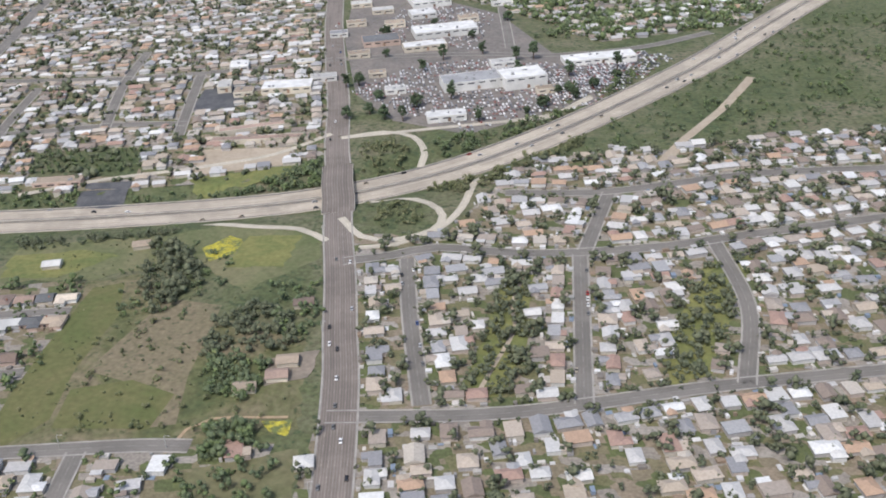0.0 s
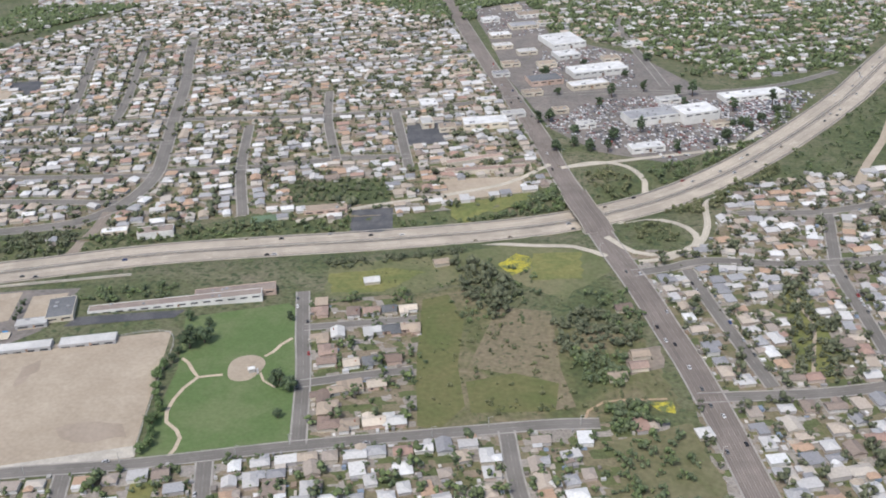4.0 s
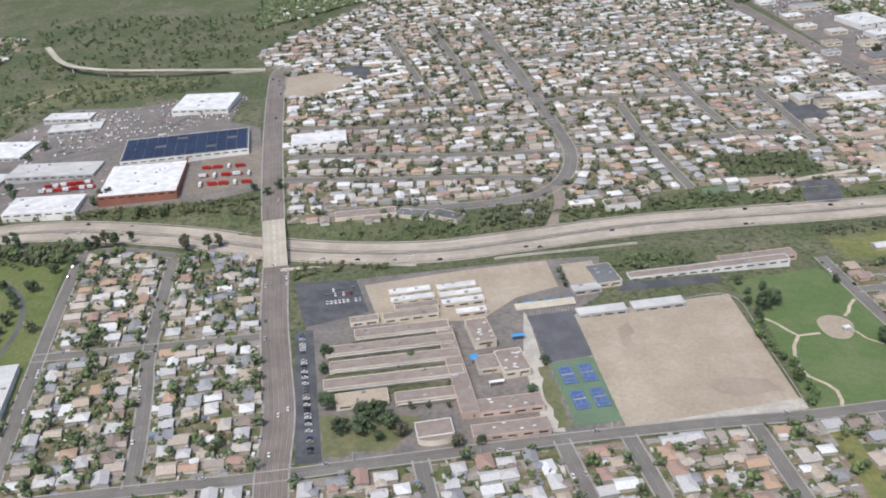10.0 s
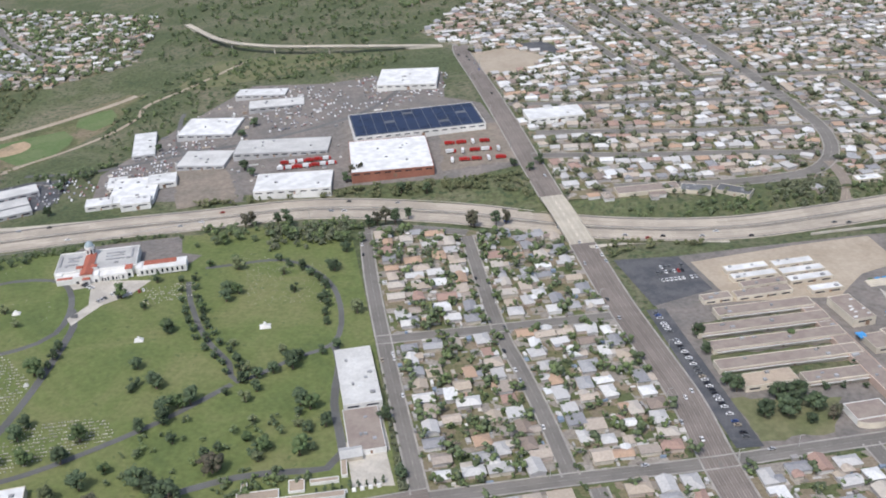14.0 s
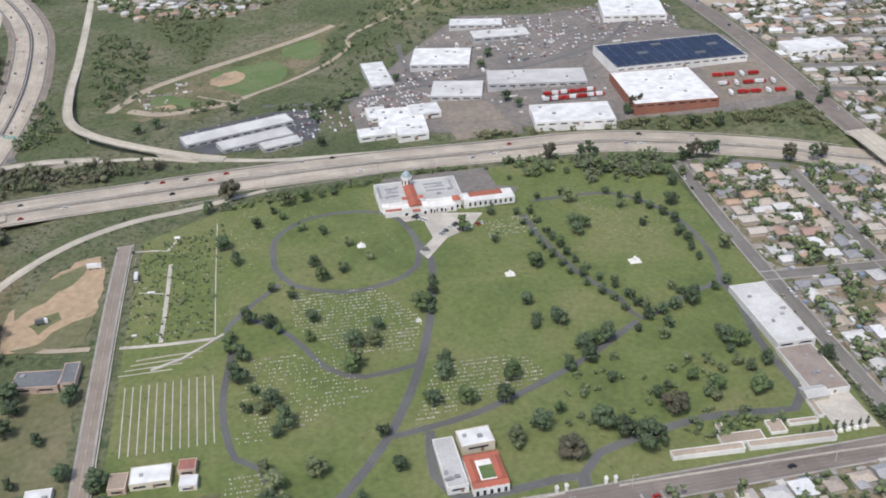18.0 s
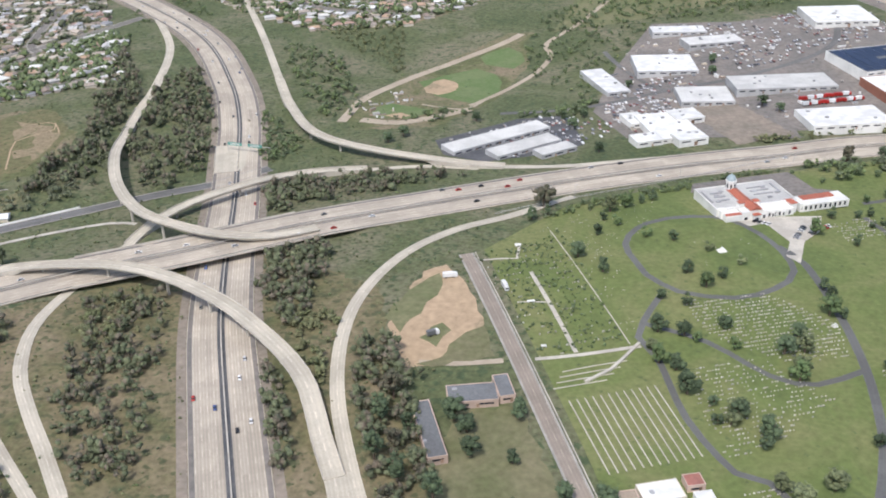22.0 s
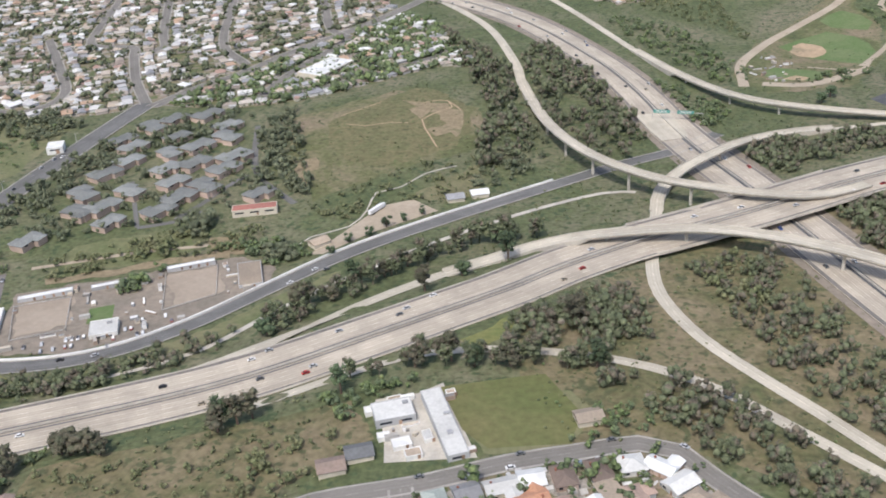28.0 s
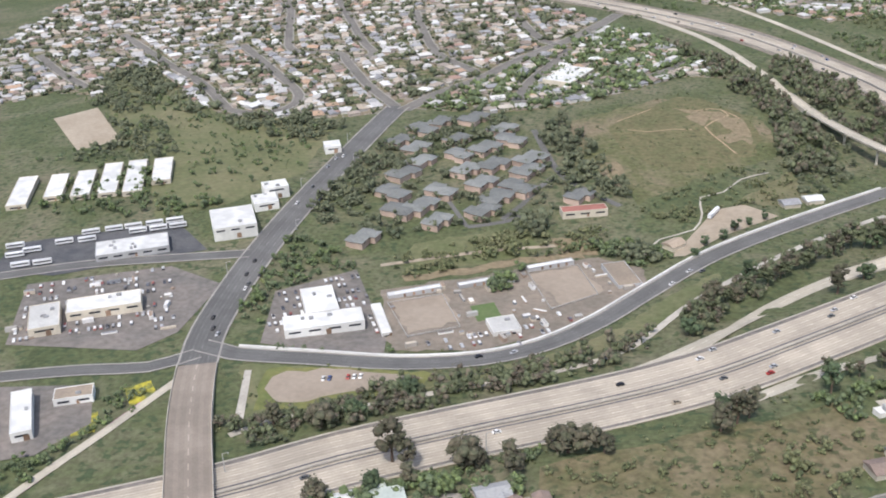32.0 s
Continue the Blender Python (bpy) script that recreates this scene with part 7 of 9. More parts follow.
for p, k, s in (((186.4, 238.4), "broad", 1.5), ((183.6, 235.6), "broad", 1.2), ((210.6, 221.4), "broad", 1.3), ((213.6, 219.6), "broad", 1.2), ((214, 209), "round", 0.9), ((205, 252), "round", 0.8), ((185, 246), "round", 0.8)):
    tree(*p, k, "dark", s, "in the park", "park trees")
for p, k, s in (((93.2, 179.4), "broad", 1.5), ((89.5, 180.5), "broad", 1.3), ((97, 177.5), "broad", 1.4), ((86.1, 174.1), "broad", 1.2), ((99.6, 174.2), "round", 1.15), ((91, 175), "broad", 1.4), ((95, 173), "round", 1.0), ((81.7, 182.7), "round", 1.2), ((96.4, 205.2), "small", 1.0), ((101.1, 198.5), "small", 1.0), ((100.2, 184.5), "small", 0.9), ((104, 185.3), "small", 0.9), ((108.6, 185.6), "small", 0.9), ((129.1, 204.7), "round", 0.9), ((112.4, 172.5), "round", 0.9),
                ((77, 197), "round", 1.0), ((76, 204), "round", 1.0), ((80, 185), "round", 1.0),
                ((112, 172), "round", 0.9), ((117, 173), "round", 0.8), ((127, 193), "round", 1.0), ((131, 251), "small", 1.0), ((132, 247), "small", 1.0), ((133, 243), "small", 1.0), ((97, 205), "round", 0.8), ((108, 193), "small", 1.0)):
    tree(*p, k, rnd.choice(("dark", "dark", "green", "russet")) if k == "round" else "dark", s, "in the school grounds", "school trees")
avenue([(64, 252), (80, 257), (96, 262)], 3.4, 0, "bush", "olive", 1.3, "behind the school car park", "school trees", 1.0, "olive")
for p, k in (((-363.5, 127.6), 1.5), ((-361, 126), 1.2), ((-352.4, 126.4), 1.6), ((-345, 123.4), 1.2), ((-336.4, 129.2), 1.6), ((-333.5, 129.6), 1.5), ((-331, 128.2), 1.2), ((-312.5, 132.6), 1.7), ((-309.6, 134.4), 1.6), ((-307.4, 136), 1.3)):
    tree(*p, rnd.choice(("broad", "tall", "round")), "russet", k * 0.92, "at the freeway's edge", "freeway trees")
for p in ((-300.2, 207.4), (-295.5, 209.8), (-291.9, 214.4), (-288.1, 217.3), (-283.7, 220.4), (-303.4, 201.6)):
    tree(*p, "small", "dark", 1.3, "by a dirt lot", "roadside trees")
# rows along the western freeway
avenue([(-310, 168), (-304, 176), (-288, 189), (-270, 202), (-256, 203)], 2.2, 0, "tall", "russet", 1.1, "beside the freeway ramp", "ramp trees", 1.4, "russet")
avenue([(-392, 137), (-376, 139.5), (-360, 146), (-340, 151)], 2.2, 0, "broad", "dark", 0.85, "above the freeway", "ramp trees", 1.3, "russet")
avenue([(-292, 146), (-278, 149), (-264, 148), (-248, 146)], 2.6, 0, "tall", "russet", 0.95, "beside the freeway ramp", "ramp trees", 1.5, "russet")
for p in ((-311, 165.5), (-306, 174), (-299.6, 178), (-296.2, 184), (-290, 188), (-285.4, 192.4), (-281, 195), (-274.4, 199.5), (-265.3, 202), (-280.7, 177.5), (-273.3, 184.5), (-263.6, 189.2), (-362.5, 146.5), (-371, 139.5), (-376, 137), (-384, 138), (-345.4, 150.3),
          (-293.1, 141.5), (-312.3, 134.5), (-280.8, 148.4), (-274.4, 149.8), (-270.3, 147.6), (-263.9, 147.3), (-259.9, 162.7), (-251, 166), (-252.2, 160.4), (-249.2, 145.8), (-351, 126), (-360.6, 122.6), (-366, 120), (-374.4, 118.5), (-345.2, 125.8), (-338.1, 129.7)):
    if off_road(*p, 0.2):
        tree(*p, rnd.choice(("broad", "round", "tall")), rnd.choice(("russet", "dark", "russet")), 1.25, "beside the freeway", "ramp trees")
for p, k in (((-126.9, 122.8), 1.2), ((-145.3, 141.2), 1.4), ((-142, 132), 1.2), ((-135.1, 130.6), 0.8), ((-134, 144), 1.0), ((-120.2, 120.2), 1.1), ((-125.3, 113.9), 1.1), ((-130.4, 113.5), 1.2), ((-135, 119.6), 0.8), ((-117, 116.5), 1.0), ((-104.3, 115), 1.1), ((-127.5, 110.5), 1.1), ((-122, 112.5), 0.9)):
    tree(*p, "round", rnd.choice(("dark", "green")), k, "on a dry grass plot", "plot trees")
for p in ((-158.1, 140.2), (-158, 130.5), (-153, 137.2), (-153.6, 125.4), (-147.6, 121.5), (-154.9, 120), (-149.5, 115.8), (-147.5, 109), (-152, 108), (-156.5, 146.9), (-155, 133)):
    if off_road(*p, 0.2):
        tree(*p, "tall", rnd.choice(("dark", "russet")), 1.1, "beside the ramp", "ramp trees")
for p in ((-120.3, 293.5), (-118.3, 285.8), (-114.2, 296.3), (-68.3, 340.3), (-111.7, 264.9), (-147.3, 297.2), (-168.8, 283.6), (-172.8, 278.6), (-59.9, 299.4), (-55.8, 294.1), (-23, 287.2), (-4.8, 281.3), (3.2, 281), (-98, 322), (-70, 330)):
    tree(*p, "round", "dark", 1.1, "in an industrial yard", "yard trees")
# eucalyptus by the middle freeway
for p in ((-45.5, 258.8), (-46.8, 256.1), (-37.2, 257.2), (-35.1, 258.4), (-33.6, 256.6), (-10.3, 255.7), (-8.0, 257.1), (-5.9, 258.9), (-3.7, 260.8), (-0.1, 264.0), (-2.9, 258.4), (18.5, 260.3), (19.5, 259.3), (25.7, 260.6), (28.4, 262.5), (-21.5, 289.8), (-19.4, 291.3)):
    tree(*p, "tall", rnd.choice(("russet", "dark")), 1.0, "by the freeway", "freeway trees")
for p in ((-3, 165), (9, 168), (15, 150), (34, 295), (37, 300), (29, 298)):
    tree(*p, "round", "dark", 1.1, "by the road", "street trees")


def clump_vf(rnd, lumps, leaves, trunk):
    """A whole small tree of unit radius, light enough to stand in thousands."""
    out = [trunk_vf(0.08, 0.9, rnd, 0 if lumps < 3 else 1, 0.3)] if trunk else []
    boughs = []
    for i in range(lumps + (2 if leaves > 30 else 1)):
        t, q = rnd.uniform(0, math.tau), rnd.uniform(0.05, 0.8) ** 0.7
        z = rnd.uniform(0.4, 1.45) if trunk else rnd.uniform(0.2, 0.8)
        q *= 1.1 - 0.4 * abs(z - 0.75)
        r = rnd.uniform(0.3, 0.5) * (1.25 if lumps < 3 else 1)
        boughs.append((q * math.cos(t), q * math.sin(t), z, r))
        if i < lumps:
            v, f = blob(r, rnd, 0.85) if leaves > 30 else lump_vf(r, rnd)
            out.append(([(x + q * math.cos(t), y + q * math.sin(t), w + z) for x, y, w in v], f))
    for i in range(leaves):
        x, y, z, r = rnd.choice(boughs)
        d = Vector((rnd.gauss(0, 1), rnd.gauss(0, 1), rnd.gauss(0.3, 0.8))).normalized() * r * rnd.uniform(0.75, 1.4)
        out.append(leaf_vf((x + d.x, y + d.y, max(0.05, z + d.z)), rnd.uniform(0.08, 0.16) * (1.15 if leaves < 30 else 1), rnd, True))
    v, f = joinvf(*out)
    return np.array(v), np.array([x if len(x) == 4 else (*x, x[-1]) for x in f])


_r = random.Random(11)
CLUMPS = {"wood": [clump_vf(_r, 4, 64, True) for _ in range(14)], "garden": [clump_vf(_r, 5, 13, True) for _ in range(12)], "far": [clump_vf(_r, 2, 11, False) for _ in range(14)], "bush": [clump_vf(_r, 1, 12, False) for _ in range(10)]}


def wood(poly, n, leaf, label, size=(0.7, 1.5), name="wood", tall=1.0, room=0.5, kind="wood", big=0.0):
    """Close-set trees and bushes that nobody could count; big: the share of much larger ones."""
    xs, ys = [p[0] for p in poly], [p[1] for p in poly]
    vs, fs, k, done, tries = [], [], 0, 0, 0
    n = int(n * 0.72) if leaf == "russet" else n
    while done < n and tries < n * 10:
        tries += 1
        x, y = rnd.uniform(min(xs), max(xs)), rnd.uniform(min(ys), max(ys))
        if not inside(poly, x, y) or not off_road(x, y, 0.8) or not TAKEN.free(x, y, room) or any(a <= x <= b and c <= y <= d and inside(z, x, y) for a, b, c, d, z in BARE):
            continue
        s = rnd.uniform(*size)
        if rnd.random() < big:
            s = size[1] * rnd.uniform(1.0, 1.75)
        v, f = CLUMPS[kind][rnd.randrange(len(CLUMPS[kind]))]
        a, h = rnd.uniform(0, math.tau), s * rnd.uniform(0.8, 1.15) * tall
        c, d, e = math.cos(a) * s, math.sin(a) * s, rnd.uniform(0.8, 1.2)
        vs.append(np.column_stack([x + c * v[:, 0] - d * v[:, 1] * e, y + d * v[:, 0] + c * v[:, 1] * e, terr1(x, y) + 0.05 + h * v[:, 2]]))
        fs.append(f + k)
        k += len(v)
        done += 1
    if not vs:
        return None
    faces = [tuple(q) if q[2] != q[3] else tuple(q[:3]) for q in np.concatenate(fs).tolist()]
    return tagged(new(name, mesh(name, np.concatenate(vs), faces, WOOD[leaf], shade=True)), label, "trees", kind="stuff")


wood([(243, 290), (256.4, 283), (264.5, 268), (259.5, 253), (252.7, 260), (246.5, 272)], 95, "dark", "dense dark thicket in the canyon", (0.7, 1.9), tall=1.15)
wood([(238, 288), (262, 290), (270, 270), (266, 250), (250, 250), (243, 266)], 70, "green", "bushes round the canyon thicket", (0.4, 1.1))
wood([(273, 257), (280.3, 263), (291, 257.5), (295, 245), (275, 240)], 80, "dark", "grey-green thicket on the canyon slope", (0.8, 1.5))
wood([(277.6, 240), (291.5, 239.8), (291.5, 228), (284, 225)], 55, "green", "green trees at the canyon edge", (0.8, 1.7))
wood([(286.7, 218.9), (296.8, 220.2), (295.8, 212), (287.5, 209.7)], 30, "green", "broad green trees by the avenue", (1.0, 1.9))
wood([(289, 207), (303, 212), (310, 192), (314, 172), (297, 168), (291, 184)], 60, "green", "scattered trees on a dry lot", (0.6, 1.6))
wood([(331.5, 281), (340.5, 281), (342, 236), (330, 235)], 70, "dark", "trees along a small creek", (0.6, 1.5))
wood([(377.9, 291.8), (389.0, 298.9), (377.6, 249.4), (369.4, 242.9), (368.4, 256.8)], 60, "dark", "trees and bushes in a green hollow", (0.6, 1.7))
wood([(309, 457), (330, 472), (376, 492), (402, 482), (385, 474), (345, 458)], 110, "green", "row of trees above the shopping centre", (0.8, 1.6))
wood([(300, 505), (330, 495), (370, 510), (400, 540), (380, 590), (320, 580), (298, 550)], 130, "green", "trees between houses on the slope", (0.8, 1.7))
wood([(246, 262), (300, 224), (285, 216), (250, 212)], 60, "olive", "scattered canyon bushes", (0.4, 0.9))
wood([(206, 286), (226, 292), (247, 298), (246, 294), (226, 287.5), (208, 281)], 70, "dark", "bushes on the freeway verge", (0.5, 1.1))
wood([(238, 318), (256, 324), (272, 342), (277, 325), (258, 315), (240, 309)], 110, "green", "dense planting on the freeway slope")
wood([(60, 272), (92, 278), (150, 300), (190, 315), (238, 320), (238, 313), (190, 304), (150, 292), (95, 271), (70, 269)], 260, "green", "bushes along the freeway cutting", (0.5, 1.2))
wood([(-60, 276), (-20, 283), (26, 281), (38, 276), (34, 294), (10, 288), (-25, 281)], 120, "olive", "bushes above the freeway", (0.5, 1.2))
wood([(280, 351), (287, 357), (294, 353), (297, 344), (293, 335), (285, 335)], 55, "olive", "bushes inside the loop ramp", (0.6, 1.2))
wood([(291, 312), (303, 315), (309, 309), (308, 303), (299, 300)], 40, "olive", "bushes inside the loop ramp", (0.5, 1.1))
wood([(301, 355), (325, 372), (340, 393), (357, 422), (360, 410), (342, 378), (322, 358), (305, 347)], 140, "green", "trees on the freeway slope")
wood([(304, 326), (317, 340), (340, 372), (348, 362), (325, 330), (314, 320)], 80, "olive", "trees on the freeway slope")
wood([(345, 379), (364, 404), (392, 443), (430, 500), (470, 500), (440, 400), (395, 367), (377, 357), (355, 355)], 330, "green", "wooded green hillside", (0.5, 1.3))
wood([(281, 270), (291, 274), (298, 250), (291, 245)], 40, "green", "trees along the avenue")
wood([(-257, 332), (-247, 342), (-231, 292), (-224, 262), (-230, 246), (-240, 252), (-250, 271), (-252, 300)], 190, "russet", "dark eucalyptus wood in the interchange", (1.0, 2.2), tall=1.4)
wood([(-284, 367), (-262, 325), (-258, 285), (-255, 262), (-265, 240), (-272, 240), (-268, 289)], 190, "russet", "dark eucalyptus wood on the slope", (1.0, 2.2), tall=1.35)
wood([(-228, 182), (-211, 184), (-202, 153), (-198, 124), (-208, 122), (-221, 148)], 170, "russet", "scattered eucalyptus in the interchange", (0.85, 1.8), tall=1.25)
wood([(-262, 163), (-240, 172), (-236, 160), (-248, 154)], 70, "russet", "eucalyptus trees beside the ramp", (0.95, 2.0), tall=1.2)
wood([(-252, 147), (-230, 138), (-216, 124), (-205, 105), (-225, 112), (-238, 126)], 120, "russet", "eucalyptus trees below the ramp", (0.95, 2.0), tall=1.2)
wood([(-192, 211), (-179, 213), (-177, 183), (-181, 168), (-190, 186)], 130, "russet", "dark eucalyptus in the interchange", (0.95, 2.0), tall=1.2)
wood([(-182, 177), (-171, 174), (-170, 150), (-175, 156)], 45, "olive", "trees between the ramps", (0.6, 1.3), tall=1.2)
wood([(-203, 249), (-190, 250), (-151, 253), (-148, 247), (-174, 238), (-197, 228)], 160, "russet", "eucalyptus row between the freeway and a ramp", (0.95, 2.0), tall=1.15)
wood([(-216, 306), (-198, 279), (-208, 259), (-213, 275)], 70, "green", "trees beside the freeway", (0.7, 1.4))
wood([(-225, 380), (-199, 362), (-184, 306), (-196, 300), (-212, 332)], 150, "green", "trees on the slope by the connector ramp")
wood([(-163, 172), (-153, 153), (-149, 129), (-143, 104), (-152, 108), (-160, 132), (-165, 153)], 140, "russet", "eucalyptus wood beside the ramp", (0.95, 2.0), tall=1.2)
wood([(-187, 164), (-178, 150), (-172, 130), (-176, 118), (-183, 138)], 50, "russet", "eucalyptus trees by the freeway", (0.85, 1.8), tall=1.2)
wood([(-264, 165), (-243, 178), (-240, 163), (-238, 148), (-255, 144), (-264, 155)], 110, "russet", "eucalyptus wood beside the freeway", (0.95, 2.0), tall=1.15)
wood([(-229, 181), (-213, 189), (-211, 165), (-222, 160)], 50, "olive", "eucalyptus and scrub inside the loop", (0.6, 1.4), tall=1.15)
wood([(-268, 283), (-252, 312), (-252, 268), (-253, 250), (-263, 235), (-272, 235)], 90, "dark", "wooded hillside below the flyover", (0.7, 1.7))
wood([(-335, 271), (-326, 289), (-312, 232), (-323, 231)], 90, "dark", "dense row of trees at the hillside's edge", (1.0, 1.9), tall=1.15)
wood([(-241, 344), (-222, 284), (-226, 266), (-236, 275), (-247, 310)], 60, "russet", "dark trees beside the freeway", (0.85, 1.8), tall=1.15)
wood([(-500, 345), (-470, 340), (-440, 322), (-421, 296), (-397, 288), (-395, 255), (-419, 255), (-444, 276), (-460, 290)], 150, "green", "bushes on a green valley side", (0.4, 1.1))
wood([(-493, 362), (-473, 374), (-452, 332), (-462, 305), (-480, 322)], 170, "dark", "dark wood on the valley side", (0.8, 1.7))
wood([(-432, 302), (-401, 300), (-391, 286), (-399, 273), (-424, 288)], 110, "dark", "dark trees below the houses", (0.8, 1.7))
wood([(-440, 262), (-432, 240), (-412, 233), (-424, 222), (-452, 226), (-462, 232)], 110, "green", "trees round the storage sheds", (0.7, 1.5))
wood([(-403, 196), (-395, 212), (-384, 208), (-376, 198), (-390, 190), (-393, 172), (-399, 177)], 110, "green", "trees between avenue and yard", (0.6, 1.2))
wood([(-385, 214), (-391, 231), (-386, 252), (-374, 280), (-354, 296), (-339, 288), (-316, 233), (-326, 226), (-346, 222), (-369, 209)], 210, "dark", "dark trees among the townhouses", (0.8, 1.6), room=-0.3)
wood([(-392, 231), (-384, 258), (-376, 272), (-360, 276), (-341, 286), (-338, 278), (-356, 264), (-370, 250), (-378, 230), (-384, 216), (-391, 219)], 95, "dark", "dense dark belt of trees through the estate", (1.0, 1.9), tall=1.1, room=-0.2)
wood([(-371, 203), (-345, 215), (-322, 218), (-320, 206), (-344, 203), (-366, 192)], 130, "olive", "thicket above the stables", (0.6, 1.2))
wood([(-392, 137), (-383, 141), (-357, 153), (-345, 152), (-345, 144), (-364, 140), (-383, 131)], 90, "russet", "bushes along the freeway edge", (0.6, 1.2))
wood([(-312, 226), (-295, 244), (-270, 256), (-272, 235), (-285, 224), (-300, 212)], 90, "olive", "bushes at the foot of the hill", (0.5, 1.0))
wood([(-341, 124), (-310, 133), (-291, 138), (-300, 119), (-321, 106), (-340, 106)], 90, "olive", "bushes on the dry field", (0.4, 0.9))
wood([(-400, 118), (-380, 128), (-355, 130), (-330, 138), (-330, 133), (-360, 118), (-385, 110)], 60, "green", "bushes under the freeway bank", (0.5, 1.0))
wood([(-420, 150), (-406, 150), (-416, 125), (-432, 110), (-426, 132)], 60, "green", "bushes beside the sunken road", (0.5, 1.0))
wood([(-215, 395), (-190, 365), (-175, 345), (-180, 400), (-160, 430), (-200, 410)], 160, "olive", "shrubs on the valley slope", (0.5, 1.1))
wood([(-130, 400), (-105, 395), (-85, 392), (-50, 395), (-20, 410), (-30, 425), (-60, 432), (-110, 425)], 260, "green", "dense green valley thicket", (0.6, 1.3))
wood([(-300, 420), (-280, 395), (-262, 420), (-290, 470)], 70, "green", "trees at the hilltop", (0.6, 1.2))
wood([(-143, 200), (-132, 206), (-124, 212), (-113, 165), (-130, 160)], 420, "green", "low hedges and bushes in a garden of graves", (0.3, 0.75), "garden_hedges", kind="bush", room=0.0)
wood([(-136, 216), (-120, 227), (-95, 240), (-66, 252), (-62, 247), (-95, 235), (-122, 221)], 150, "green", "hedge along the freeway fence", (0.45, 0.9), "hedge", kind="garden")
wood([(-100, 345), (-83, 392), (-110, 400), (-140, 380), (-128, 340), (-112, 310)], 160, "green", "dark thicket beside the industrial yard", (0.6, 1.2))
wood([(-140, 432), (-60, 440), (0, 450), (-10, 560), (-180, 560)], 420, "green", "dark green wooded valley", (0.9, 1.8), kind="garden")
wood([(-341, 223), (-335, 222), (-335, 213), (-341, 212)], 22, "dark", "dark clump above the stables", (1.2, 2.2), tall=1.2, room=-0.5)
wood([(-320, 207), (-313, 206), (-312, 200), (-319, 199)], 16, "dark", "dark clump beside the yard", (1.0, 2.0), room=-0.5)
wood([(-349, 211), (-341, 211), (-341, 204), (-349, 203)], 18, "olive", "grey-green clump on the terrace", (0.9, 1.8), room=-0.5)
wood([(86, 184), (98, 185), (101, 178), (97, 173), (88, 173), (83, 178)], 20, "dark", "spreading dark crowns on the school lawn", (1.3, 2.2), room=-1.2)
wood([(104, 286), (112, 292), (122, 296), (126.5, 291), (125, 284), (118, 279), (106, 280)], 60, "dark", "dark trees inside the curving ramp", (0.6, 1.4), room=-0.3)
wood([(-470, 268), (-452, 262), (-436, 268), (-440, 286), (-456, 300), (-474, 296)], 60, "dark", "dark clumps on the valley side", (0.9, 1.9))
wood([(-345, 196), (-340, 199), (-345, 186), (-350, 183)], 14, "green", "trees among the stables", (1.0, 1.7), room=-0.5)
wood([(-330, 206), (-318, 212), (-306, 203), (-314, 196), (-322, 203)], 34, "green", "trees behind the stables", (0.8, 1.5))
wood([(-365, 163.5), (-390, 166), (-388, 163.5), (-366, 161.5)], 16, "green", "bushes at the yard wall", (0.5, 0.9), room=-0.3)
wood([(-292, 133), (-284, 141), (-276, 144), (-290, 144), (-300, 138)], 26, "green", "trees behind the workshop lot", (0.7, 1.4))
wood([(-320, 108), (-300, 130), (-288, 132), (-292, 118)], 22, "olive", "clumps of bushes on the dry field", (0.7, 1.5))
wood([(-258, 125), (-250, 136), (-240, 132), (-246, 124)], 26, "green", "trees round a small house", (0.6, 1.2))
wood([(55, 240), (58, 252), (80, 256), (84, 250), (62, 245)], 40, "olive", "bushes beside the school car park", (0.6, 1.2))
wood([(140, 252), (150, 262), (168, 268), (172, 260), (152, 254)], 34, "green", "trees behind the school annex", (0.7, 1.5))
wood([(-60, 256), (-20, 260), (8, 256), (6, 251), (-18, 254), (-56, 248)], 60, "green", "trees along the cemetery fence", (0.8, 1.6), room=0.0)
wood([(-45, 138), (-20, 150), (-8, 158), (-18, 172), (-40, 160)], 30, "green", "trees on the cemetery lawn", (0.6, 1.25), room=0.6)
wood([(-40.1, 254.1), (-13.8, 258.7), (-15.7, 250.3), (-23.9, 243.2), (-32.9, 238.3), (-40.1, 248.0)], 46, "dark", "dark trees at the top of the cemetery", (0.9, 1.7), room=-0.2)
wood([(3.8, 190), (5.2, 190.3), (10.4, 172), (13.3, 160), (16.8, 147), (14.8, 146.5), (11.6, 160), (8.6, 172)], 150, "dark", "tall clipped hedge beside the mausoleum", (0.45, 0.75), "hedge", kind="bush", tall=1.6, room=-0.9)
wood([(-21.2, 147.4), (-14.7, 151.2), (-2.7, 150.5), (-3, 147), (-19.9, 140.7)], 34, "green", "green shrubs round the burial terraces", (0.5, 1.1), room=-0.9)
wood([(-440, 232), (-402, 248), (-398, 290), (-440, 305), (-475, 275), (-480, 255)], 90, "green", "bushes on the hillside above the sheds", (0.5, 1.4))
wood([(-130, 290), (-114, 300), (-108, 310), (-112, 312), (-134, 300)], 40, "green", "trees behind the storage sheds", (0.8, 1.5))
wood([(-70, 274), (-30, 281), (10, 286), (12, 281), (-28, 277.5), (-66, 271)], 60, "olive", "trees along the freeway by the yards", (0.7, 1.4))
wood([(-176, 300), (-160, 296), (-150, 306), (-158, 310)], 24, "green", "trees beside the ball field", (0.7, 1.4))
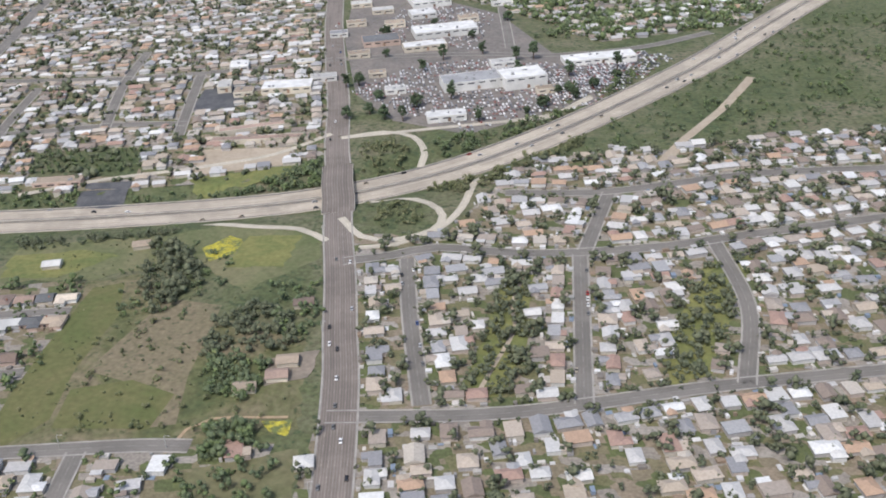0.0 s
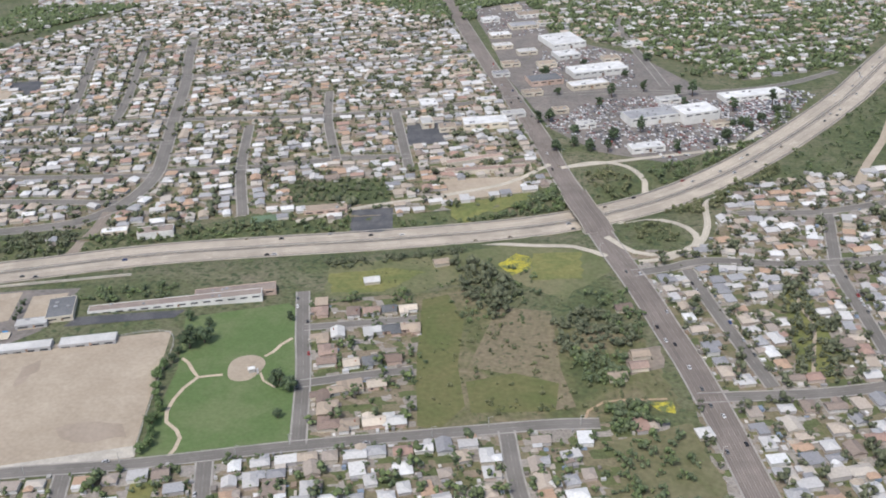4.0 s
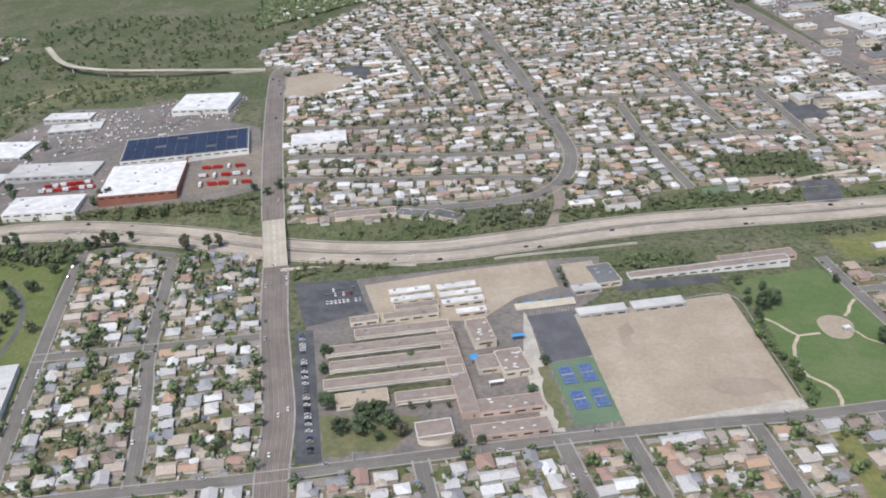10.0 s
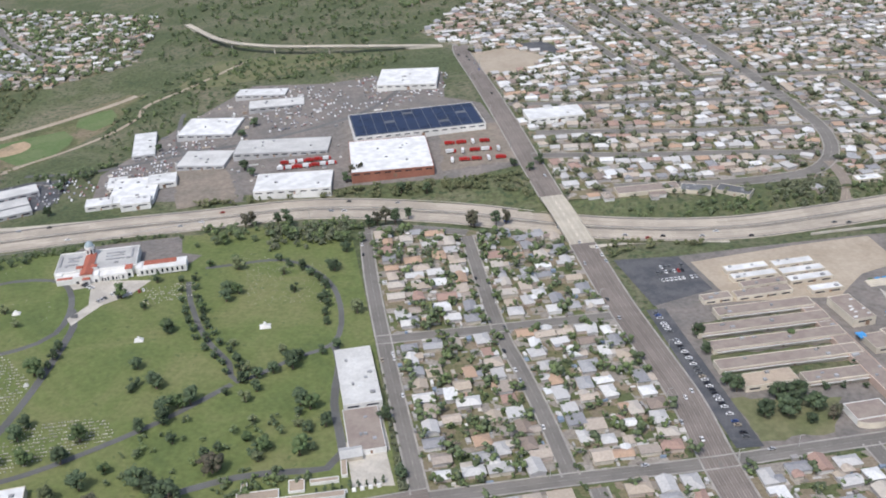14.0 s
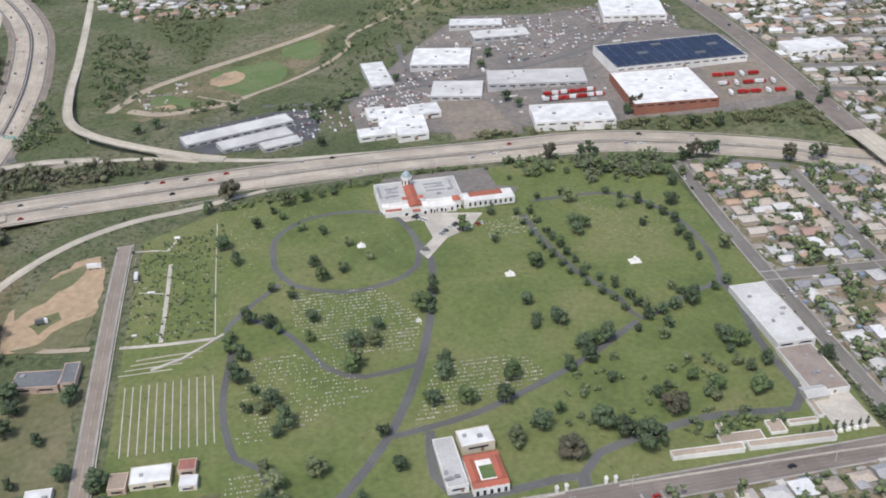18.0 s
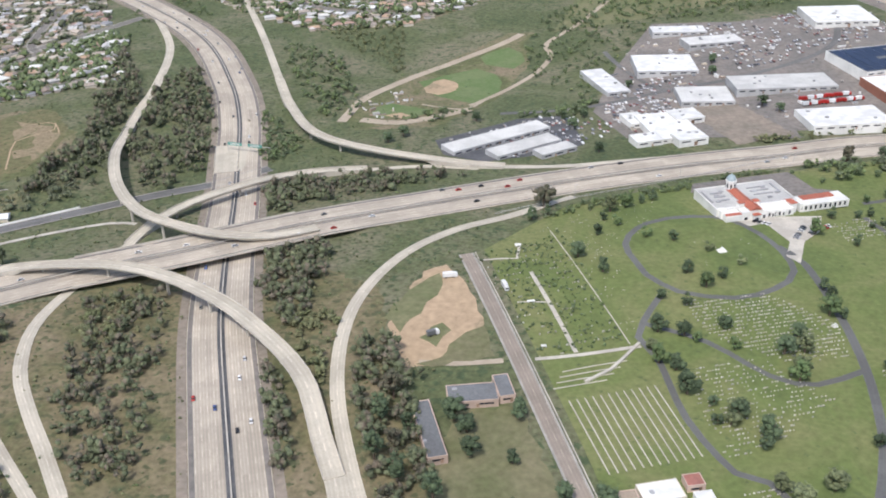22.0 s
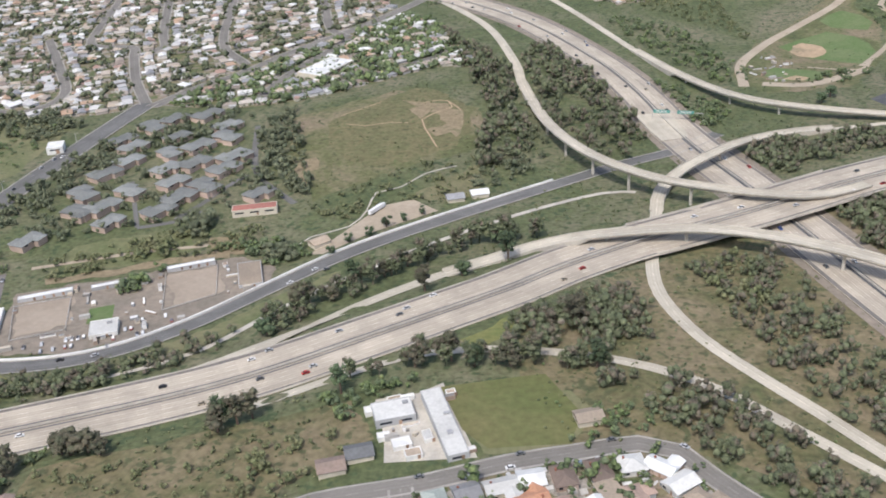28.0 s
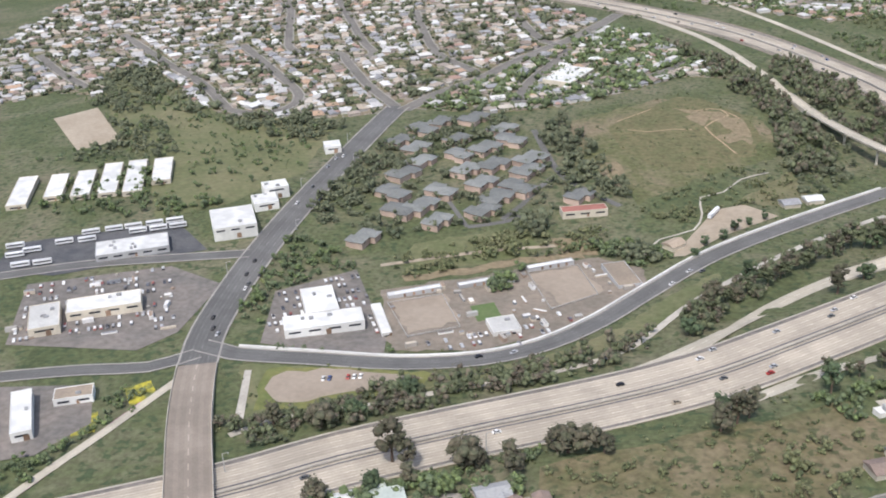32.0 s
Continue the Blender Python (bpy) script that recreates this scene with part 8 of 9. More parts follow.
wood([(-389.0, 135.2), (-382.6, 143.8), (-370.5, 147.3), (-363.8, 152.5), (-352.2, 152.1), (-340.7, 157.8), (-331.5, 160.8), (-318.0, 168.8), (-317.7, 161.6), (-330.5, 152.1), (-342.1, 142.3), (-362.0, 135.9), (-377.4, 133.0), (-384.0, 128.0)], 110, "russet", "dark trees between frontage road and freeway", (0.9, 1.8), room=-0.3)
wood([(-380.6, 112.0), (-371.9, 118.4), (-357.5, 123.3), (-342.8, 121.4), (-343.9, 118.3), (-356.8, 118.0), (-369.4, 111.8)], 60, "green", "trees between apartments and freeway", (0.8, 1.7), room=-0.4)
wood([(-311.5, 174.1), (-301.3, 181.8), (-293.2, 181.9), (-294.8, 174.1), (-304.9, 165.7), (-310.3, 164.1)], 26, "russet", "dark trees beside the ramp", (1.0, 1.9), room=-0.3)
# garden trees of the housing areas
for _h, _p in HOODS.items():
    xs, ys = [p[0] for p in _p], [p[1] for p in _p]
    area = (max(xs) - min(xs)) * (max(ys) - min(ys))
    if _h in NEAR:
        wood([(x, min(y, 600)) for x, y in _p], min(int(area / (26 if _h == "block" else 13 if _h == "west47" else 9)), 2500 if _h in ("east", "south") else 1900), "dark" if _h == "east" else "green", "garden trees and bushes among houses", (0.35, 1.2), "garden_trees", room=-0.85, kind="garden", big=0.2)
    else:
        wood([(x, min(y, 600)) for x, y in _p], min(int(area / (6.5 if _h in ("estate_nw", "ridge") else 9)), 4800), "dark" if _h in ("north", "estate_nw") else "green", "garden trees and bushes among houses", (0.5, 1.6), "garden_trees", room=-1.15, kind="far", big=0.2)

# bushes strewn over the open ground
for _p, _n, _l in (([(-260, 120), (-200, 110), (-150, 100), (-140, 240), (-240, 300), (-300, 210), (-260, 170)], 1500, "olive"), ([(-260, 120), (-200, 110), (-150, 100), (-140, 240), (-240, 300), (-300, 210), (-260, 170)], 700, "green"), ([(-345, 105), (-285, 110), (-300, 150), (-345, 130)], 200, "olive"), ([(-330, 215), (-262, 225), (-262, 300), (-300, 315), (-330, 290)], 330, "olive"),
                   ([(-230, 260), (-150, 262), (-125, 300), (-200, 420), (-300, 420)], 600, "green"), ([(245, 210), (303, 222), (292, 262), (240, 296), (205, 290)], 330, "olive"), ([(60, 268), (250, 320), (250, 300), (95, 256)], 330, "green"),
                   ([(-480, 270), (-400, 240), (-400, 300), (-440, 330), (-500, 340)], 300, "green"), ([(330, 345), (440, 400), (460, 540), (400, 480), (350, 400)], 400, "green"), ([(-130, 390), (-20, 400), (-20, 560), (-200, 560), (-160, 430)], 900, "green"), ([(-400, 130), (-330, 150), (-320, 165), (-400, 160)], 150, "olive")):
    wood(_p, _n, _l, "low bushes strewn over open ground", (0.2, 0.65), "bushes", room=0.0, kind="bush")
for _i in range(5):
    avenue([(184, 325 + _i * 3.6), (200, 328.5 + _i * 3.6), (215, 331 + _i * 3.4)], 2.6, 0, "small", "dark", 0.8, "in a planted nursery row", "nursery trees", 0.3, "green")
for _k in (([(82, 209), (100, 214)], 3.4), ([(84, 202), (102, 207)], 5.0), ([(83, 212.5), (95, 216)], 3.0), ([(86, 195), (104, 200)], 6.0)):
    avenue([_k[0][0], ((_k[0][0][0] + _k[0][1][0]) / 2, (_k[0][0][1] + _k[0][1][1]) / 2), _k[0][1]], _k[1], 0.0, "bush", None, 1.1, "in a school court", "school trees", 0.3, "green")
for _x, _y in ((266, 400), (276, 388), (290, 382), (300, 390), (318, 420), (336, 415), (345, 405), (330, 385), (285, 415), (262, 455), (278, 470), (296, 455), (306, 480), (340, 395), (352, 415), (270, 372), (276, 376), (282, 372), (288, 371), (262, 398), (334, 398), (337, 400), (339, 396), (331, 388), (326, 380), (312, 372), (316, 430), (303, 436), (322, 432), (352, 424), (268, 430), (290, 428)):
    tree(_x, _y, rnd.choice(("round", "tall", "broad")), "dark", 1.15, "in the car park", "car park trees")

# ---- cemetery: mausoleum, chapel, monuments, graves ----
def gableob(name, w, d, h, z0, material, x0=0.0, y0=0.0, turn=False, hip=0.0):
    return mesh(name, *gable(w, d, 0.12, h, hip, x0, y0, z0, turn), material)


def ring_mesh(name, rings, material, n=14):
    """A turned body: rings of (radius, height)."""
    v = [(r * math.cos(k * math.tau / n), r * math.sin(k * math.tau / n), z) for r, z in rings for k in range(n)]
    f = [(i * n + k, i * n + (k + 1) % n, (i + 1) * n + (k + 1) % n, (i + 1) * n + k) for i in range(len(rings) - 1) for k in range(n)] + [tuple(range((len(rings) - 1) * n, len(rings) * n))]
    return mesh(name, v, f, material, shade=False)


TILE = mat("red_roof_tile", (0.38, 0.12, 0.08), (0.32, 0.11, 0.075), var=0.1)
DOME = mat("blue_dome_tile", (0.27, 0.34, 0.37), (0.33, 0.39, 0.41), var=0.1, rough=0.4)
STONE = mat("white_stone", (0.74, 0.73, 0.7), var=0.06)
GREYST = mat("grey_stone", (0.46, 0.45, 0.43), var=0.15)
mz = terr1(-78, 226) - 0.2
maus = part("mausoleum", box_mesh("mausoleum", 21, 12, 2.4, WALLS["white"]), m=pose(-79, 228.5, mz, rz=17))
tagged(maus, "white domed mausoleum with a red-tiled tower and flat roofs", "mausoleum")
part("roof", box_mesh("roof", 20.4, 11.4, 0.1, ROOFS["pale"], 2.4), maus, "pale grey flat roof")
part("front_wing", box_mesh("front_wing", 4.2, 3.4, 2.1, WALLS["white"], 0, 0.1, -7.5, -7.6), maus)
part("front_wing", box_mesh("front_wing", 8.5, 3.0, 2.0, WALLS["white"], 0, 0.1, 4.0, -7.4), maus)
part("entrance_hall", box_mesh("entrance_hall", 3.0, 4.5, 3.0, WALLS["white"], 0, 0.1, -2.0, -7.0), maus)
part("entrance_roof", gableob("entrance_roof", 4.5, 3.0, 0.7, 3.02, TILE, -2.0, -7.0, True), maus, "red tile gable roof")
part("nave_roof", gableob("nave_roof", 8.0, 2.6, 0.6, 2.9, TILE, -2.0, -0.5, True), maus, "red tile roof")
part("nave", box_mesh("nave", 2.6, 8.0, 0.9, WALLS["white"], 2.0, 0, -2.0, -0.5), maus)
tw = part("tower", ring_mesh("tower", [(1.25, 2.0), (1.25, 5.0), (1.4, 5.05), (1.4, 5.3), (1.15, 5.35)], WALLS["white"], 8), maus, "white octagonal tower", pose(-2.2, 3.4, 0))
part("dome", ring_mesh("dome", [(1.2, 5.3), (1.15, 5.7), (0.95, 6.1), (0.6, 6.45), (0.2, 6.6), (0.08, 7.0)], DOME, 14), tw, "blue-grey tiled dome")
for k in range(8):
    part("arch_window", mesh("arch_window", *boxvf(0.4, 0.06, 1.1, 0, -1.2, 3.4), GLASS), tw, m=pose(0, 0, 0, rz=k * 45 + 22.5))
part("east_wing", box_mesh("east_wing", 12.5, 5.0, 1.9, WALLS["white"], 0, 0.06, 17.2, -5.6), maus)
part("east_roof", box_mesh("east_roof", 8.5, 2.2, 0.25, TILE, 1.9, 0.06, 16.5, -4.6), maus, "red tile roof strip")
part("front_roof_strip", box_mesh("front_roof_strip", 4.0, 1.0, 0.2, TILE, 2.1, 0.04, -7.5, -8.6), maus, "red tile roof strip")
for i in range(9):
    part("arch_window", mesh("arch_window", *boxvf(0.5, 0.06, 1.0, 11.9 + i * 1.3, -8.13, 0.5), GLASS), maus)
for i in range(6):
    part("arch_window", mesh("arch_window", *boxvf(0.5, 0.06, 0.9, 0.6 + i * 1.3, -8.93, 0.5), GLASS), maus)
for i, (a, b) in enumerate(((-7, 1), (-5, 3), (3, 1), (6, 2.5), (8, -1), (-8, -2), (5, -3))):
    part("skylight", box_mesh("skylight", 1.1, 0.8, 0.25, ROOFS["grey"], 2.5, 0.05, a, b), maus, "grey roof lantern")
for a, b, w, d, h, tile in ((-4.4, -7.9, 2.0, 2.6, 2.6, False), (0.3, -7.9, 1.6, 2.6, 2.6, False), (-2.0, -9.6, 1.8, 1.2, 2.0, True), (-9.2, -6.4, 1.6, 2.0, 2.7, False), (8.6, -6.6, 1.8, 2.6, 2.6, True), (11.2, -6.2, 1.6, 3.4, 2.2, False), (-0.2, -5.4, 1.4, 1.4, 3.5, True), (-4.0, -5.4, 1.4, 1.4, 3.5, True), (2.6, -8.9, 1.0, 0.5, 2.3, False), (5.4, -8.9, 1.0, 0.5, 2.3, False)):
    q_ = part("front_bay", box_mesh("front_bay", w, d, h, WALLS["white"], 0, 0.05, a, b), maus)
    if tile:
        part("bay_roof", gableob("bay_roof", w, d, 0.35, h + 0.01, TILE, a, b, False, min(w, d) * 0.5), q_, "red tile hip roof")
    part("arch_window", mesh("arch_window", *boxvf(w * 0.4, 0.05, 0.8, a, b - d / 2 - 0.01, 0.5), GLASS), q_)
for a, b, w, d in ((-6.5, 2.4, 3.0, 0.5), (-6.5, 0.4, 3.0, 0.5), (-6.5, -1.6, 3.0, 0.5), (4.5, 3.0, 5.0, 0.4), (4.5, 1.2, 5.0, 0.4), (4.5, -0.8, 5.0, 0.4), (8.9, 1.5, 0.5, 5.0), (-9.6, 1.0, 0.4, 6.0)):
    part("roof_lantern", box_mesh("roof_lantern", w, d, 0.22, ROOFS["grey"], 2.5, 0.05, a, b), maus, "long grey glazed roof lantern")
for s in (-1, 1):
    part("parapet", box_mesh("parapet", 21.1, 0.25, 0.3, WALLS["white"], 2.4, 0.03, 0, s * 5.9), maus)
    part("parapet", box_mesh("parapet", 0.25, 11.5, 0.3, WALLS["white"], 2.4, 0.03, s * 10.4, 0), maus)
for x, y, w, d in ((-131.6, 179.3, 1.6, 0.6), (-129.3, 163.2, 1.0, 0.7), (-134.3, 204.6, 1.4, 1.0)):
    ob = part("stone_bench", mesh("stone_bench", *joinvf(boxvf(w, d, 0.12, 0, 0, 0.2), boxvf(w * 0.2, d * 0.8, 0.25, -w * 0.32, 0, -0.05), boxvf(w * 0.2, d * 0.8, 0.25, w * 0.32, 0, -0.05)), STONE), m=pose(x, y, terr1(x, y) + 0.16, rz=12))
    tagged(ob, "white stone bench slab on a garden path", "bench", "garden benches")
ZONES.append([(-92, 214), (-50, 226), (-56, 244), (-96, 232)])
cz = terr1(-55, 129)
chap = part("chapel", box_mesh("chapel", 6.2, 8.6, 1.7, WALLS["white"], 0, 0, 0, 0), m=pose(-55.4, 129.6, cz - 0.1, rz=18))
tagged(chap, "white courtyard chapel with red-tiled roofs round a small court", "chapel")
part("courtyard", box_mesh("courtyard", 2.4, 3.2, 0.06, G["lawn"], 1.7, 0, 0.2, -0.6), chap, "small green court")
for w, d, x, y, tn in ((6.0, 1.6, 0, 3.4, False), (6.0, 1.5, 0, -3.4, False), (5.4, 1.5, -2.2, 0, True), (5.4, 1.6, 2.3, 0, True)):
    part("tile_roof", gableob("tile_roof", w, d, 0.42, 1.72, TILE, x, y, tn), chap, "red tile roof")
for i in range(5):
    part("arch", mesh("arch", *boxvf(0.5, 0.06, 0.9, -2.4 + i * 1.2, -4.33, 0.2), GLASS), chap)
for i, (x, y, s) in enumerate(((-89, 202, 1.0), (-54, 193, 1.1), (-26, 202, 1.4), (-72, 173, 0.6))):
    m_ = part("monument", mesh("monument", *joinvf(boxvf(1.9 * s, 1.5 * s, 0.3, 0, 0, -0.1), boxvf(1.4 * s, 0.9 * s, 0.3, 0, 0, 0.2)), STONE), m=pose(x, y, terr1(x, y) + 0.05, rz=17))
    tagged(m_, "small white stone monument on a stepped base", "monument", "cemetery monuments")
    part("top_stone", mesh("top_stone", *joinvf(boxvf(0.5 * s, 0.4 * s, 0.4 * s, 0, 0, 0.5), boxvf(0.3 * s, 0.26 * s, 0.2 * s, 0, 0, 0.5 + 0.4 * s)), STONE), m_)


def graves(poly, n, label, size=(0.22, 0.16, 0.2), rows=1.15):
    """Rows of low headstones."""
    xs, ys = [p[0] for p in poly], [p[1] for p in poly]
    pieces = []
    a = radians(17)
    cx, cy = sum(xs) / len(xs), sum(ys) / len(ys)
    for _ in range(n * 5):
        if len(pieces) >= n:
            break
        x, y = rnd.uniform(min(xs), max(xs)), rnd.uniform(min(ys), max(ys))
        v = -(x - cx) * math.sin(a) + (y - cy) * math.cos(a)
        w = round(v / rows) * rows - v
        x, y = x - w * math.sin(a), y + w * math.cos(a)
        if inside(poly, x, y) and off_road(x, y, 0.2):
            k = rnd.uniform(0.7, 1.4)
            pieces.append(place_vf(boxvf(size[0] * k, size[1], size[2] * k + 0.1, 0, 0, -0.1), x, y, terr1(x, y) + 0.05, 17))
    return stuff("headstones", pieces, [island_mat("headstone_greys", [(0.44, 0.42, 0.37), (0.36, 0.34, 0.3), (0.52, 0.5, 0.45), (0.3, 0.29, 0.26), (0.4, 0.37, 0.3)])], label, "headstones")


graves([(-101, 180), (-83, 184), (-71, 174), (-72, 163), (-84, 160), (-97, 168)], 900, "crowded pale headstones on the lawn")
graves([(-67, 160), (-50, 164), (-45, 158), (-56, 150), (-69, 141)], 560, "crowded pale headstones on the lawn")
graves([(-104, 157), (-89, 162), (-78, 150), (-88, 140), (-100, 132)], 420, "rows of pale headstones on the lawn")
graves([(-99, 125), (-91, 129), (-86, 114), (-96, 110)], 260, "rows of pale headstones on the lawn")
graves([(-44, 240), (-19, 234), (-10, 213), (-33, 212)], 420, "faint rows of flat headstones", (0.16, 0.1, 0.05))
graves([(-130, 212), (-115, 226), (-98, 230), (-105, 212), (-118, 200)], 90, "rows of pale headstones by the trees", (0.18, 0.12, 0.08))
graves([(-124, 210), (-113, 205), (-111, 170), (-114, 167)], 60, "rows of pale headstones by the path", (0.18, 0.12, 0.08))
graves([(-143, 198), (-126, 210), (-114, 165), (-130, 159)], 150, "graves among hedges", rows=2.4)
graves([(-62, 218), (-50, 222), (-48, 214), (-60, 208)], 130, "pale headstones below the mausoleum")
graves([(-100, 205), (-80, 214), (-78, 195), (-98, 188)], 16, "sparse flat headstones inside the ring drive", (0.16, 0.12, 0.06))
# long rows of flat grave markers
for i in range(12):
    x0, y0 = -122.2 + i * 1.42, 137.6 + i * 0.46
    ob = new("grave_border", barrier([(x0 - 2.95, y0 + 9.4), (x0, y0), (x0 + 2.85, y0 - 9.0)], 0, 0.1, 0.2, False, off=0.05, step=2.0))
    tagged(ob, "straight row of flat pale grave markers", "grave row", "grave rows")
for i in range(4):
    x0, y0 = -121.5 + i * 0.3, 152.2 + i * 1.7
    ob = new("grave_border", barrier([(x0 - 6.3 + i * 0.3, y0 - 1.9), (x0, y0), (x0 + 3.5 + i * 1.1, y0 + 1.1 + i * 0.3)], 0, 0.1, 0.2, False, off=0.05, step=2.0))
    tagged(ob, "short row of flat pale grave markers", "grave row", "grave rows")
tagged(new("garden_wall", barrier([(-122, 152.5), (-117, 156.5), (-111, 165)], 0, 0.35, 0.6, False)), "broad pale garden wall climbing the slope", "wall")
for x, y in ((-43.4, 126.6), (-41.8, 127.3), (-35.2, 129.5), (-33.6, 129.9)):
    ob = part("gate_pillar", mesh("gate_pillar", *joinvf(boxvf(0.5, 0.5, 1.3, 0, 0, -0.1), boxvf(0.66, 0.66, 0.15, 0, 0, 1.2)), STONE), m=pose(x, y, terr1(x, y) + 0.05, rz=17))
    tagged(ob, "white stone pillar at the cemetery gate", "pillar", "gate pillars")
    part("finial", ring_mesh("finial", [(0.2, 1.35), (0.26, 1.5), (0.12, 1.75)], STONE, 8), ob)

for i in range(9):
    x, y = -1 + i * 1.5, 143.4 + i * 0.52
    ob = part("tomb", mesh("tomb", *joinvf(boxvf(0.8, 0.6, 0.35, 0, 0, -0.1), boxvf(0.6, 0.4, 0.35, 0, 0, 0.25), gable(0.62, 0.42, 0.05, 0.14, 0, 0, 0, 0.6)), STONE), m=pose(x, y, terr1(x, y) + 0.08, rz=17))
    tagged(ob, "small white stone tomb by the boundary wall", "tomb", "row of tombs")
    tree(x + 0.75, y + 0.9, "slim", "dark", 0.62, "beside a row of tombs", "cemetery trees")

# ---- school: courts, stands, shelters ----
def court(x, y, rot, w, d):
    z = terr1(x, y) + 0.15
    ob = part("tennis_court", mesh("tennis_court", *boxvf(w, d, 0.06, 0, 0, 0), G["court_blue"]), m=pose(x, y, z, rz=rot))
    tagged(ob, "blue tennis court with white lines and a net", "tennis court", "tennis courts")
    t = 0.05
    for bx, by, bw, bd in ((-w * 0.4, 0, t, d * 0.92), (w * 0.4, 0, t, d * 0.92), (0, -d * 0.46, w * 0.8, t), (0, d * 0.46, w * 0.8, t), (0, d * 0.24, w * 0.6, t), (0, -d * 0.24, w * 0.6, t), (0, 0, t, d * 0.48)):
        part("court_line", mesh("court_line", *boxvf(bw, bd, 0.01, bx, by, 0.065), GREYST), ob)
    part("net", mesh("net", *boxvf(w * 0.9, 0.05, 0.33, 0, 0, 0.06), GREYST), ob)
    return ob


zone([(130, 205), (140.5, 209), (147, 184), (137, 181)], "court_green", "green painted court surround", 0.11, "court_pad")
zone([(123.5, 226.5), (135, 230.5), (140.5, 209.5), (129.8, 205.5)], "field_dark", "dark grey ball court tarmac", 0.11, "ball_court")
for u in (-1, 1):
    for v in (-1, 1):
        a = radians(17)
        x, y = 138.4 + u * 2.35 * math.cos(a) - v * 5.0 * math.sin(a), 196.4 + u * 2.35 * math.sin(a) + v * 5.0 * math.cos(a)
        court(x, y, 17, 3.3, 7.4)
zone([(127.5, 203), (130, 204.5), (136.5, 181), (133, 180)], "drygrass", "strip of dry grass", 0.1, "grass_strip")
zone([(122.5, 229), (124, 226), (134.8, 179), (130.5, 178.5), (124, 205)], "concrete", "pale concrete school walk", 0.085, "school_walk")
for c0, c1 in (((123.5, 226.5), (135, 230.5)), ((135, 230.5), (147, 184)), ((123.5, 226.5), (137, 181))):
    n = 14
    f = part("court_fence", mesh("court_fence", *boxvf(0.05, 0.05, 0.05, 0, 0, 0.2), GREYST), m=pose(*c0, terr1(*c0), 0, 0, 0))
    tagged(f, "tall grey wire fence of the courts", "fence")
    for i in range(n + 1):
        x, y = c0[0] + (c1[0] - c0[0]) * i / n - c0[0], c0[1] + (c1[1] - c0[1]) * i / n - c0[1]
        part("post", mesh("post", *boxvf(0.07, 0.07, 1.3, 0, 0, 0), GREYST), f, m=pose(x, y, terr1(x + c0[0], y + c0[1]) - terr1(*c0)))
st = part("stand", mesh("stand", *joinvf(*[boxvf(16, 0.7, 0.12 + 0.13 * k, 0, 0.7 * k, 0) for k in range(4)]), WALLS["cream"]), m=pose(128.2, 232, terr1(128, 232) + 0.08, rz=16))
tagged(st, "low white stepped stand with blue panels behind the courts", "stand")
for i in range(8):
    part("screen", mesh("screen", *boxvf(1.3, 0.12, 0.4, -6.6 + i * 1.9, 2.52, 0.5), ROOFS["blue"] if i % 3 else G["court_green"]), st, "coloured screen panel")
for x, y, w, d in ((112.2, 204.6, 1.8, 2.6), (122, 215.4, 3.4, 1.3), (118.5, 195, 3.6, 0.9)):
    ob = part("shade_canopy", mesh("shade_canopy", *gable(w, d, 0, 0.3, 0, 0, 0, 1.3), ROOFS["blue"] if y > 200 else ROOFS["white"]), m=pose(x, y, terr1(x, y) + 0.08, rz=17))
    tagged(ob, "light canvas shade canopy on four posts", "canopy", "shade canopies")
    for sx in (-1, 1):
        for sy in (-1, 1):
            part("post", mesh("post", *boxvf(0.08, 0.08, 1.3, sx * w * 0.45, sy * d * 0.42, 0), GREYST), ob)
ps = part("play_frame", mesh("play_frame", *joinvf(boxvf(1.6, 1.2, 0.7, 0, 0, 0), boxvf(0.5, 2.2, 0.4, 1.3, -0.4, 0)), GREYST), m=pose(202.5, 226.5, terr1(202.5, 226.5) + 0.1, rz=20))
tagged(ps, "small grey playground climbing frame on sand", "play frame")
part("play_roof", mesh("play_roof", *gable(1.8, 1.4, 0, 0.4, 0.5, 0, 0, 1.1), ROOFS["white"]), ps)

# ---- solar panels on the long warehouse ----
sm = mesh("solar_panel", *boxvf(3.45, 1.95, 0.06, 0, 0, 0), mat("solar_glass", (0.025, 0.035, 0.07), var=0.1, rough=0.25))
top = max(v.co.z for v in solar.data.vertices)
for i in range(12):
    for j in range(9):
        if (i, j) in ((3, 4), (8, 2), (5, 7), (10, 5)):
            continue
        part("solar_panel", sm, solar, m=pose(-20.2 + i * 3.66, -9.5 + j * 2.38, top + 0.12, 5))

# ---- vehicles ----
PAINT = {k: mat("paint_" + k, c, var=0.03, rough=0.3) for k, c in (("white", (0.75, 0.75, 0.75)), ("silver", (0.45, 0.46, 0.48)), ("black", (0.025, 0.025, 0.03)), ("grey", (0.14, 0.145, 0.15)), ("red", (0.38, 0.03, 0.025)), ("blue", (0.05, 0.09, 0.25)), ("tan", (0.4, 0.34, 0.26)))}
RUBBER = mat("tyre_rubber", (0.02, 0.02, 0.02), var=0.05)
L, Wd = 4.5 * M, 1.8 * M


